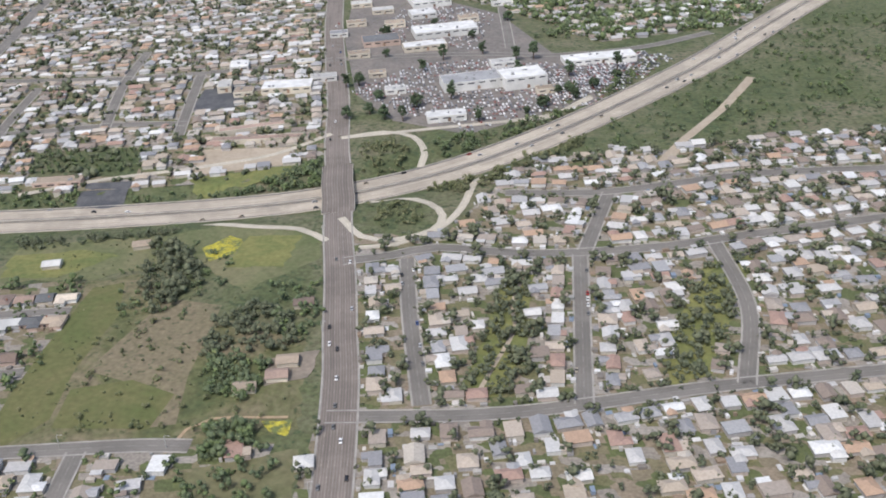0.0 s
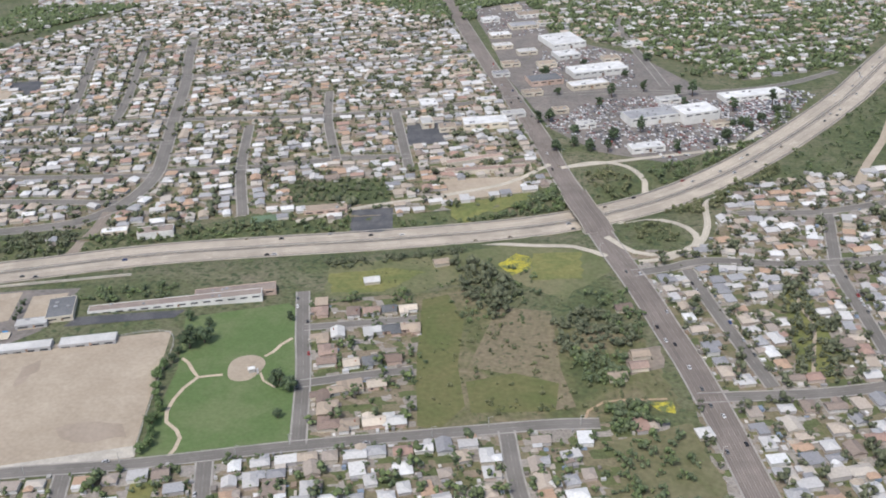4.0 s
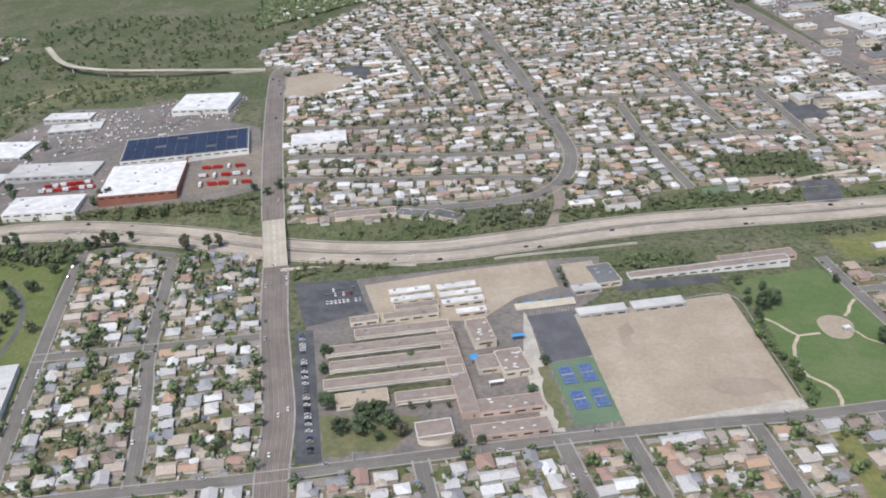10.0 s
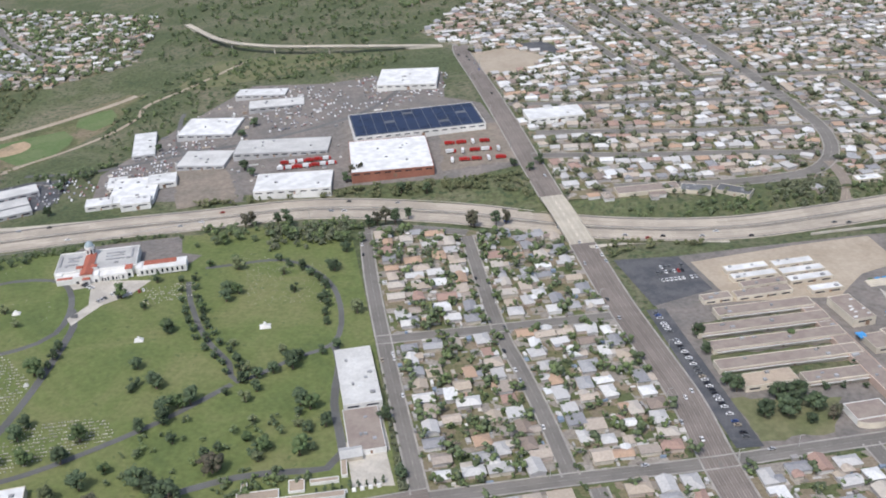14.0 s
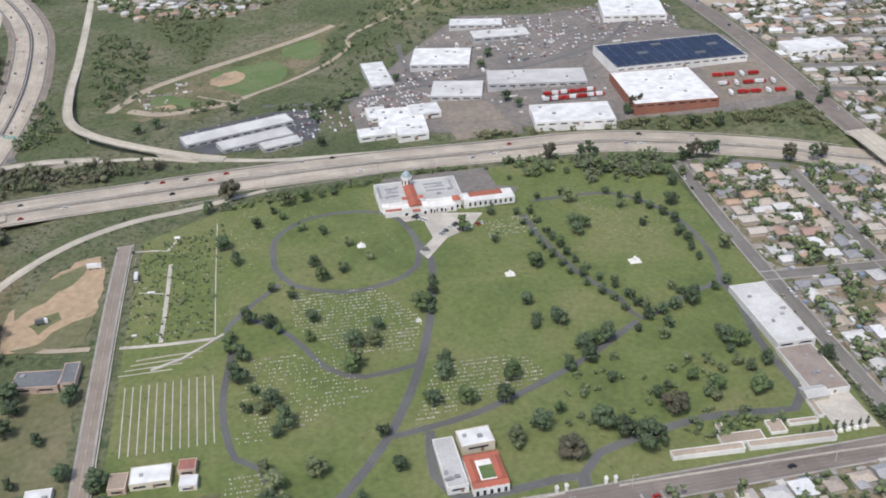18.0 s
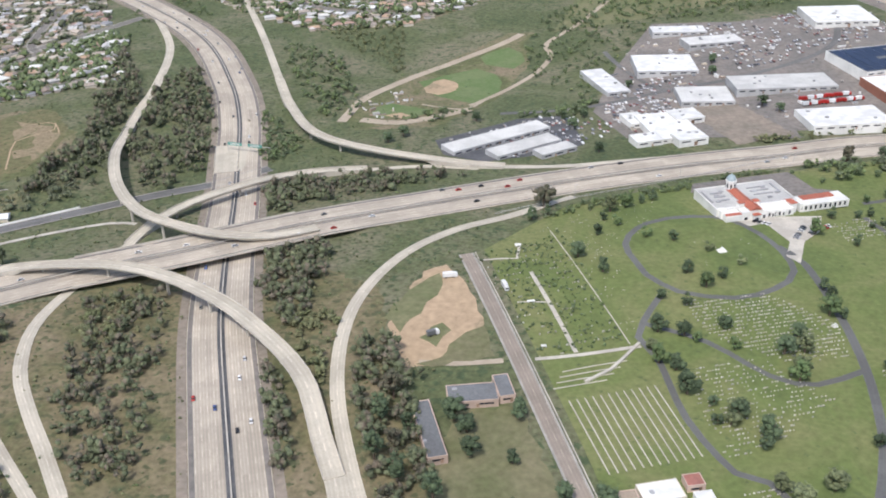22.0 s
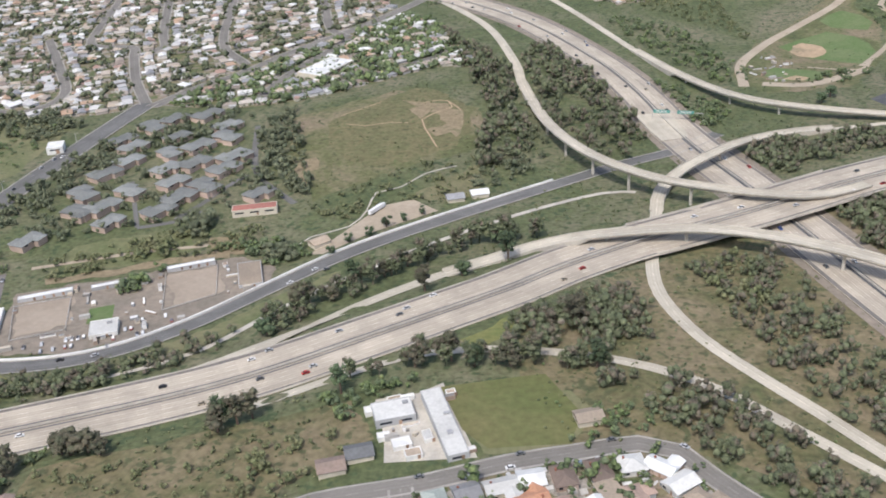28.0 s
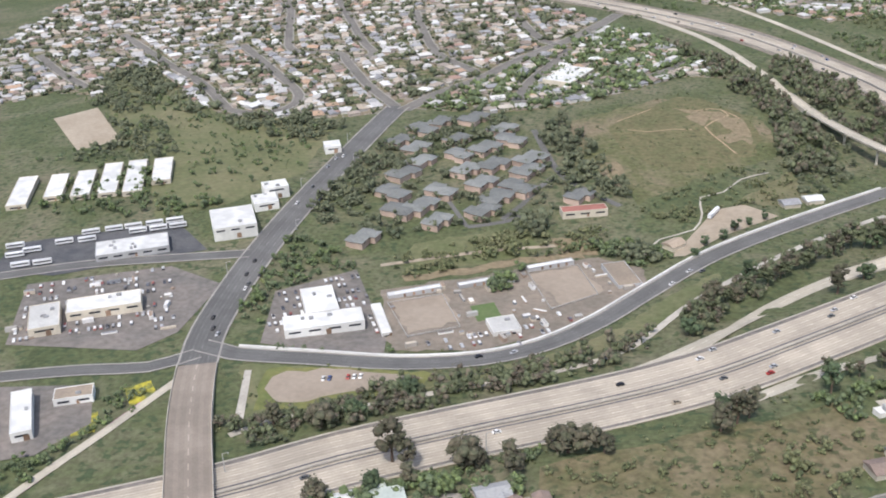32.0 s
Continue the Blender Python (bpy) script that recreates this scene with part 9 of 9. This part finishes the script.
def car_body():
    """Side profile drawn across the width: bonnet, cabin, boot."""
    prof = [(-0.5, 0.16), (-0.5, 0.36), (-0.46, 0.44), (-0.24, 0.48), (0.2, 0.48), (0.46, 0.42), (0.5, 0.34), (0.5, 0.16)]
    n = len(prof)
    v = [(x * L, s * Wd / 2, z * 1.5 * M * 1.35) for s in (-1, 1) for x, z in prof]
    f = [(i, (i + 1) % n, n + (i + 1) % n, n + i) for i in range(n)] + [tuple(range(n))[::-1], tuple(range(n, 2 * n))]
    return v, f


def cabin_vf(top):
    a, b, z0, z1 = 0.3 * L, 0.2 * L, 0.48 * 2.02 * M, 0.78 * 2.02 * M
    w0, w1 = Wd * 0.46, Wd * 0.38
    if top:
        return [(x, y, z1 + 0.004) for x, y in ((-b - 0.02, -w1), (b - 0.04, -w1), (b - 0.04, w1), (-b - 0.02, w1))] + [(x, y, z1 + 0.03) for x, y in ((-b, -w1 * 0.9), (b - 0.06, -w1 * 0.9), (b - 0.06, w1 * 0.9), (-b, w1 * 0.9))], [(0, 1, 5, 4), (1, 2, 6, 5), (2, 3, 7, 6), (3, 0, 4, 7), (4, 5, 6, 7)]
    return [(-a, -w0, z0), (a, -w0, z0), (a, w0, z0), (-a, w0, z0), (-b, -w1, z1), (b - 0.04, -w1, z1), (b - 0.04, w1, z1), (-b, w1, z1)], [(0, 1, 5, 4), (1, 2, 6, 5), (2, 3, 7, 6), (3, 0, 4, 7), (4, 5, 6, 7)]


body_me = {k: mesh("car", *car_body(), m_) for k, m_ in PAINT.items()}
roof_me = {k: mesh("roof_panel", *cabin_vf(True), m_) for k, m_ in PAINT.items()}
glass_me = mesh("cabin_glass", *cabin_vf(False), GLASS)
_wr = 0.33 * M
wheel_me = mesh("wheel", [(_wr * math.cos(k * math.tau / 8), y, _wr + _wr * math.sin(k * math.tau / 8)) for y in (-0.07, 0.07) for k in range(8)], [(k, (k + 1) % 8, 8 + (k + 1) % 8, 8 + k) for k in range(8)] + [tuple(range(8))[::-1], tuple(range(8, 16))], RUBBER)
COLS = ["white", "white", "silver", "black", "grey", "white", "silver", "black", "white", "silver", "tan", "grey", "black", "white", "grey", "red", "blue"]


def car(x, y, z, rot, where, group, pitch=0.0):
    c = rnd.choice(COLS)
    ob = part("car", body_me[c], m=pose(x, y, z, 0, pitch, rot))
    tagged(ob, "%s car %s" % (c, where), "car", group)
    part("cabin_glass", glass_me, ob)
    part("roof_panel", roof_me[c], ob)
    for sx in (-0.31, 0.31):
        for sy in (-1, 1):
            part("wheel", wheel_me, ob, m=pose(sx * L, sy * Wd * 0.46, 0))
    return ob


def traffic(line, raised, offs, n, off, where, group, lo=0.0, hi=1.0):
    c = smooth_line(line, 2.0)
    t = np.gradient(c[:, :2], axis=0)
    used = Space(4.0)
    k = 0
    for _ in range(n * 5):
        if k >= n:
            break
        i = int(rnd.uniform(lo, hi) * (len(c) - 1))
        o = rnd.choice(offs)
        d = t[i] / np.linalg.norm(t[i])
        x, y = c[i, 0] - d[1] * o, c[i, 1] + d[0] * o
        if not used.free(x, y, 1.0):
            continue
        used.add(x, y, 1.0)
        z = (float(base(c[i, 0], c[i, 1])) + c[i, 2] if raised else terr1(x, y)) + off
        car(x, y, z, math.degrees(math.atan2(d[1], d[0])) + (180 if o > 0 else 0), where, group)
        k += 1


traffic(FREEWAY, True, [-6.0, -4.7, -3.4, -2.1, 2.1, 3.4, 4.7, 6.0], 92, 0.12, "driving on the freeway", "freeway traffic", 0.06, 0.94)
traffic(N_FREEWAY, False, [-5.6, -4.3, -3.0, -1.8, 1.8, 3.0, 4.3, 5.6], 46, 0.19, "driving on the crossing freeway", "freeway traffic", 0.1, 0.9)
traffic([(235, 475), (250, 426), (263, 385), (272, 352)], False, [-2.0, -0.8, 0.8, 2.0], 12, 0.15, "driving on the avenue", "avenue traffic")
traffic([(284, 312), (296, 273), (307, 235), (314, 205)], False, [-2.4, -0.8, 0.8, 2.4], 12, 0.15, "driving on the avenue", "avenue traffic")
traffic([(46, 262), (51, 246), (65, 198), (75, 160)], False, [-2.9, -0.8, 0.8, 2.9], 14, 0.15, "on the avenue", "avenue traffic")
traffic([(1, 422), (17, 362), (31, 312), (38, 287)], False, [-2.0, 0.8, 2.0], 8, 0.15, "on the avenue", "avenue traffic")
traffic([(-386, 265), (-397, 218), (-402, 165)], False, [-2.2, -0.8, 0.8, 2.2], 14, 0.15, "on the avenue", "avenue traffic")
traffic([(-380, 160), (-350, 159), (-315, 186), (-250, 235)], False, [-0.9, 0.9], 5, 0.15, "on the frontage road", "avenue traffic")
traffic([(-118, 102), (-64, 117), (0, 138)], False, [-1.9, -0.7, 0.7], 9, 0.15, "on the road by the cemetery", "avenue traffic")
for _k in ("s1", "s2", "s3", "w_a", "w_b", "park_st", "mid", "lower", "se_a", "se_b"):
    traffic(STREETS[_k][0], False, [-1.35, 1.35], 6, 0.15, "parked at the kerb", "parked cars", 0.05, 0.9)


def parked(x0, y0, rot, n, gap, turn, where, fill=0.7, group="parked cars", full=True):
    a = radians(rot)
    for i in range(n):
        if rnd.random() < fill:
            x, y = x0 + i * gap * math.cos(a), y0 + i * gap * math.sin(a)
            car(x, y, terr1(x, y) + 0.14, rot + turn + rnd.choice((0, 180)), where, group)


parked(67.2, 213.5, -73, 40, 1.24, 78, "in the parking strip", 0.75)
parked(69, 236, 17, 7, 1.1, 90, "in the school car park", 0.6)
parked(68, 233, 17, 8, 1.1, 90, "in the school car park", 0.7)
parked(70, 229.5, 17, 9, 1.1, 90, "in the school car park", 0.8)
parked(-379, 152.5, 6, 8, 1.1, 80, "on the gravel lot", 0.7)
parked(-78.5, 217.6, -28, 6, 1.05, 60, "on the mausoleum forecourt", 0.8)
parked(-71.5, 208.5, 62, 8, 1.05, 80, "on the mausoleum forecourt", 0.8)
parked(-67, 212, 40, 7, 1.1, 80, "on the mausoleum forecourt", 0.8)
parked(-61, 122, 17, 4, 1.1, 90, "by the chapel", 0.9)

# cars in the far lots: too many to count
small = joinvf(car_body(), cabin_vf(False))
pieces = []


def lot(poly, rows, gap=1.15, fill=0.6, rot=18):
    xs, ys = [p[0] for p in poly], [p[1] for p in poly]
    cx, cy, a = sum(xs) / len(xs), sum(ys) / len(ys), radians(rot)
    r = max(max(xs) - min(xs), max(ys) - min(ys))
    v = -r
    while v < r:
        u = -r
        while u < r:
            x, y = cx + u * math.cos(a) - v * math.sin(a), cy + u * math.sin(a) + v * math.cos(a)
            if rnd.random() < fill and inside(poly, x, y) and off_road(x, y, 0.6) and not any(b[0] <= x <= b[1] and b[2] <= y <= b[3] and inside(b[4], x, y) for b in BLOCKS):
                pieces.append(place_vf(small, x, y, terr1(x, y) + 0.13, rot + 90))
            u += gap
        v += rows


BLOCKS = [(min(p[0] for p in z), max(p[0] for p in z), min(p[1] for p in z), max(p[1] for p in z), z) for z in ZONES if len(z) == 4 and max(math.dist(z[0], z[1]), math.dist(z[1], z[2])) < 60]
lot([(264, 394), (290, 375), (310, 364), (345, 392), (356, 430), (330, 428), (300, 430), (280, 420)], 2.6, fill=0.72)
lot([(330, 395), (348, 394), (372, 440), (362, 446), (345, 432)], 2.2, fill=0.8)
lot([(213, 393), (229, 398), (228, 379), (216, 377)], 2.6, fill=0.5)
lot([(232, 520), (217, 576), (244, 598), (260, 524)], 3.2, fill=0.35)
lot([(255, 450), (262, 515), (300, 488), (300, 440)], 3.0, fill=0.5)
lot([(-392, 168), (-392, 186), (-377, 196), (-369, 170)], 3.0, fill=0.55)
lot([(-440, 166), (-446, 189), (-418, 197), (-410, 172)], 3.2, fill=0.45)
lot([(-365, 163), (-345, 163), (-330, 172), (-335, 178), (-355, 168)], 3.0, fill=0.35)
lot([(149, 243), (173, 250), (174, 253), (149, 246)], 2.2, fill=0.75, rot=16)
lot([(-100, 278), (-108, 300), (-96, 335), (-80, 330), (-70, 290)], 3.2, fill=0.45)
lot([(-60, 330), (-82, 385), (-50, 380), (-25, 350)], 3.6, fill=0.4)
lot([(-38, 385), (-20, 400), (-2, 392), (-1, 362), (-28, 350)], 3.2, fill=0.5)
lot([(-140, 260), (-110, 275), (-104, 290), (-120, 300), (-140, 285)], 3.2, fill=0.4)
stuff("parked_cars", pieces, [island_mat("far_car_paint", [(0.7, 0.7, 0.7), (0.4, 0.41, 0.43), (0.05, 0.05, 0.06), (0.15, 0.15, 0.16), (0.24, 0.08, 0.07), (0.6, 0.6, 0.6), (0.12, 0.13, 0.16), (0.68, 0.68, 0.68), (0.3, 0.3, 0.31)], rough=0.35)], "rows of parked cars in car parks", "cars")


# stored goods, skips and containers in the industrial yards
pieces = []
for poly, n in (([(-100, 278), (-111, 301), (-100, 345), (-83, 390), (-51, 384), (-5, 395), (0, 360), (-30, 335), (-60, 330), (-70, 290)], 330), ([(-158, 278), (-135, 296), (-120, 298), (-116, 285)], 60), ([(-70, 276), (-20, 285), (0, 300), (-28, 318), (-66, 300)], 90),
                ([(-192, 305), (-178, 300), (-168, 322), (-176, 332)], 40), ([(-370, 187), (-340, 197), (-324, 202), (-316, 186), (-340, 167), (-366, 164)], 90), ([(-441, 165), (-447, 190), (-418, 198), (-409, 170)], 60), ([(-287, 138), (-275, 141), (-270, 123), (-284, 123)], 40)):
    xs, ys = [p[0] for p in poly], [p[1] for p in poly]
    while n > 0:
        n -= 1
        x, y = rnd.uniform(min(xs), max(xs)), rnd.uniform(min(ys), max(ys))
        if inside(poly, x, y) and off_road(x, y, 0.8) and not any(b[0] <= x <= b[1] and b[2] <= y <= b[3] and inside(b[4], x, y) for b in BLOCKS):
            w, d, h = rnd.choice(((2.2, 0.8, 0.8), (1.0, 0.6, 0.5), (0.7, 0.7, 0.3), (1.6, 1.0, 0.5), (0.5, 0.4, 0.4), (3.0, 0.5, 0.3)))
            pieces.append(place_vf(joinvf(boxvf(w, d, h + 0.2, 0, 0, -0.2), boxvf(w * 0.9, d * 0.85, 0.05, 0, 0, h)), x, y, terr1(x, y) + 0.12, rnd.choice((18, 108, 18, rnd.uniform(0, 180)))))
stuff("stored_goods", pieces, [island_mat("goods_tones", [(0.62, 0.61, 0.6), (0.4, 0.39, 0.37), (0.5, 0.44, 0.36), (0.2, 0.19, 0.18), (0.25, 0.26, 0.28), (0.7, 0.69, 0.67), (0.3, 0.23, 0.18), (0.35, 0.33, 0.3)])], "containers, pallets and stored goods in yards", "goods")


def truck(x, y, rot, paint, box, length, label, name="truck", group="trucks"):
    z = terr1(x, y) + 0.14
    ob = part(name, mesh(name, *boxvf(length, 0.85, 0.95, -0.35, 0, 0.32), box), m=pose(x, y, z, rz=rot))
    tagged(ob, label, "bus" if name == "bus" else "truck", group)
    if name == "truck":
        part("cab", mesh("cab", *joinvf(boxvf(0.7, 0.8, 0.75, length / 2 + 0.1, 0, 0.2), boxvf(0.5, 0.74, 0.2, length / 2 + 0.05, 0, 0.95)), paint), ob)
        part("windscreen", mesh("windscreen", *boxvf(0.04, 0.66, 0.3, length / 2 + 0.46, 0, 0.6), GLASS), ob)
    else:
        part("window_band", mesh("window_band", *boxvf(length * 0.9, 0.88, 0.3, -0.35, 0, 0.75), GLASS), ob)
        part("roof_panel", mesh("roof_panel", *boxvf(length * 0.96, 0.7, 0.06, -0.35, 0, 1.275), paint), ob)
    for sx in (-0.35, 0.3):
        for sy in (-1, 1):
            part("wheel", wheel_me, ob, m=pose(sx * length, sy * 0.4, 0) @ Matrix.Diagonal((1.4, 1.4, 1.4, 1)))
    return ob


for i in range(14):
    a = radians(10)
    u, v = (i % 5) * 3.9, (i // 5) * 6.8
    x, y = 9 + u * math.cos(a) - v * math.sin(a), 301 + u * math.sin(a) + v * math.cos(a)
    truck(x, y, 12 + rnd.uniform(-4, 4) + (90 if i % 3 == 0 else 0), PAINT["red"], rnd.choice((PAINT["red"], PAINT["white"], PAINT["red"])), 2.6, "red and white box truck in a tarmac yard")
for i in range(13):
    a = radians(11)
    x, y = -47 + (i % 7) * 2.8 * math.cos(a), 298 + (i // 7) * 4.5 + (i % 7) * 2.8 * math.sin(a)
    truck(x, y, 11 + rnd.uniform(-5, 5), PAINT["red"], rnd.choice((PAINT["red"], PAINT["red"], PAINT["white"])), 1.9, "red truck among yard equipment")
for x, y in ((-441.5, 215.1), (-436.5, 216.6), (-432.2, 217.8), (-427.5, 219.2), (-423, 220.6), (-430.3, 215.2), (-425.8, 216.4), (-421.4, 217.6), (-457, 208.5), (-452, 206), (-451.6, 198.5), (-447, 199.5), (-455, 203.5), (-441, 211), (-446, 210)):
    truck(x, y, 18, PAINT["white"], PAINT["white"], 4.0, "white bus parked in the depot yard", "bus", "depot buses")
truck(-295, 223, 58, PAINT["white"], PAINT["white"], 5.2, "long white trailer truck beside the road", "truck")
truck(-151, 167, 30, PAINT["white"], PAINT["grey"], 1.8, "small grey tip truck on a dirt lot", "truck")
truck(-149, 190, 12, PAINT["white"], PAINT["white"], 2.4, "white box truck on a dirt lot", "truck")
truck(-137, 185, -72, PAINT["white"], PAINT["white"], 2.2, "white delivery truck on the street", "truck")

# ---- odds and ends ----
for x, y, rot, rf in ((-276, 228, 12, "grey"), (-270, 230, 12, "white"), (-307, 207, 40, "tan"), 
                     (-136, 106, 14, "white"), (-131, 108, 14, "pale"), (-126, 109, 14, "pale"), (-252, 131, 14, "tan"), (-292, 121, 14, "brown"), (-288, 124, 14, "slate"),
                     (4, 156, 18, "pale"), (294.5, 240.5, 14, "tan"), (291, 262, 14, "brown"), (289, 231, 14, "tan"), (294, 235.5, 14, "rose"), (240, 287, 20, "tan"), (222, 275, 16, "pale")):
    (wv, wf), (rv, rfc) = _house[(0, "gable")] if (0, "gable") in _house else shape_vf(SHAPES[0], "gable")
    ob = part("house", mesh("house", wv, wf, WALLS["cream"]), m=pose(x, y, terr1(x, y) + 0.08, rz=rot))
    tagged(ob, "small lone cream house with a %s roof" % RL[rf], "house")
    part("roof", mesh("roof", rv, rfc, ROOFS[rf]), ob)
    part("door", _house["door"], ob, m=pose(0.4, -1.52, 0))
    part("window", _house["window"], ob, m=pose(-1.1, -1.52, 0))
gx, gy = -214, 274
ga = part("sign_gantry", mesh("sign_gantry", *joinvf(boxvf(0.12, 0.12, 2.6, -7, 0, 0), boxvf(0.12, 0.12, 2.6, 7, 0, 0), boxvf(14, 0.14, 0.16, 0, 0, 2.3)), GREYST), m=pose(gx, gy, terr1(gx, gy) + 0.1, rz=-14))
tagged(ga, "steel sign gantry over the freeway with green panels", "sign gantry")
GREEN_SIGN = mat("green_sign", (0.1, 0.3, 0.26), var=0.05)
for x in (-4.4, 2.2):
    s_ = part("sign_panel", mesh("sign_panel", *boxvf(4.6, 0.08, 1.0, x, -0.12, 2.0), GREEN_SIGN), ga, "green sign panel")
    for k in range(2):
        part("text_bar", mesh("text_bar", *boxvf(3.2, 0.02, 0.16, x, -0.17, 2.25 + k * 0.35), STONE), s_)


def fence(pts, h, n, label, material):
    """Two rails on posts along a line."""
    c = smooth_line(pts, 2.0)
    ob = tagged(new("fence"), label, "fence")
    ob.location = (*c[0, :2], terr1(*c[0, :2]))
    down = pose(*ob.location).inverted()
    for zz in (h * 0.5, h):
        rail = barrier(pts, 0.0, 0.06, 0.06, False, off=zz + 0.1, step=2.0)
        rail.transform(down)
        rail.materials[0] = material
        part("rail", rail, ob)
    pm = mesh("post", *boxvf(0.09, 0.09, h + 0.3, 0, 0, -0.2), material)
    for p in c[::2]:
        part("post", pm, ob, m=pose(p[0] - c[0, 0], p[1] - c[0, 1], terr1(p[0], p[1]) - ob.location.z + 0.1))


for q in ([(-369, 182), (-358, 186), (-354, 172), (-364, 168), (-369, 182)], [(-340, 196), (-329, 199), (-326, 185), (-336, 179), (-340, 196)]):
    for a_, b_ in zip(q, q[1:]):
        fence([a_, ((a_[0] + b_[0]) / 2, (a_[1] + b_[1]) / 2), b_], 0.4, 8, "grey rail fence of a riding arena", GREYST)
fence([(-60, 262), (-95, 244), (-122, 231), (-140, 222)], 0.6, 10, "grey wire fence beside the freeway", GREYST)
fence([(137, 226), (155, 233.5), (176, 241.5), (182, 217), (187, 193)], 0.6, 10, "grey wire fence round the sand field", GREYST)


def pole(x, y, h, arm, label):
    ob = part("lamp_post", ring_mesh("lamp_post", [(0.09, 0), (0.07, h * 0.5), (0.05, h)], GREYST, 6), m=pose(x, y, terr1(x, y) + 0.1, rz=rnd.uniform(0, 360) if not arm else 17))
    tagged(ob, label, "lamp post", "lamp posts")
    part("arm", mesh("arm", *boxvf(0.9, 0.05, 0.05, 0.4, 0, h - 0.05), GREYST), ob)
    part("lamp_head", mesh("lamp_head", *boxvf(0.3, 0.12, 0.07, 0.85, 0, h - 0.1), GREYST), ob)


for _k in ("euclid", "euclid_s", "st47_n", "st47_s", "home", "hilltop", "mid"):
    c = smooth_line(STREETS[_k][0] if _k in STREETS else [(-380, 290), (-392, 240), (-401, 195), (-403, 172)], 16.0)
    for i, p in enumerate(c[1:-1]):
        if 120 < p[1] < 430:
            pole(p[0] + 3.9 * (1 if i % 2 else -1), p[1], 2.6, True, "grey street lamp post beside the road")
for x, y in ((-349, 130), (-389, 125), (-60, 258), (-92, 246), (-30, 265), (-120, 233)):
    pole(x, y, 3.6, True, "tall grey lamp post by the freeway")
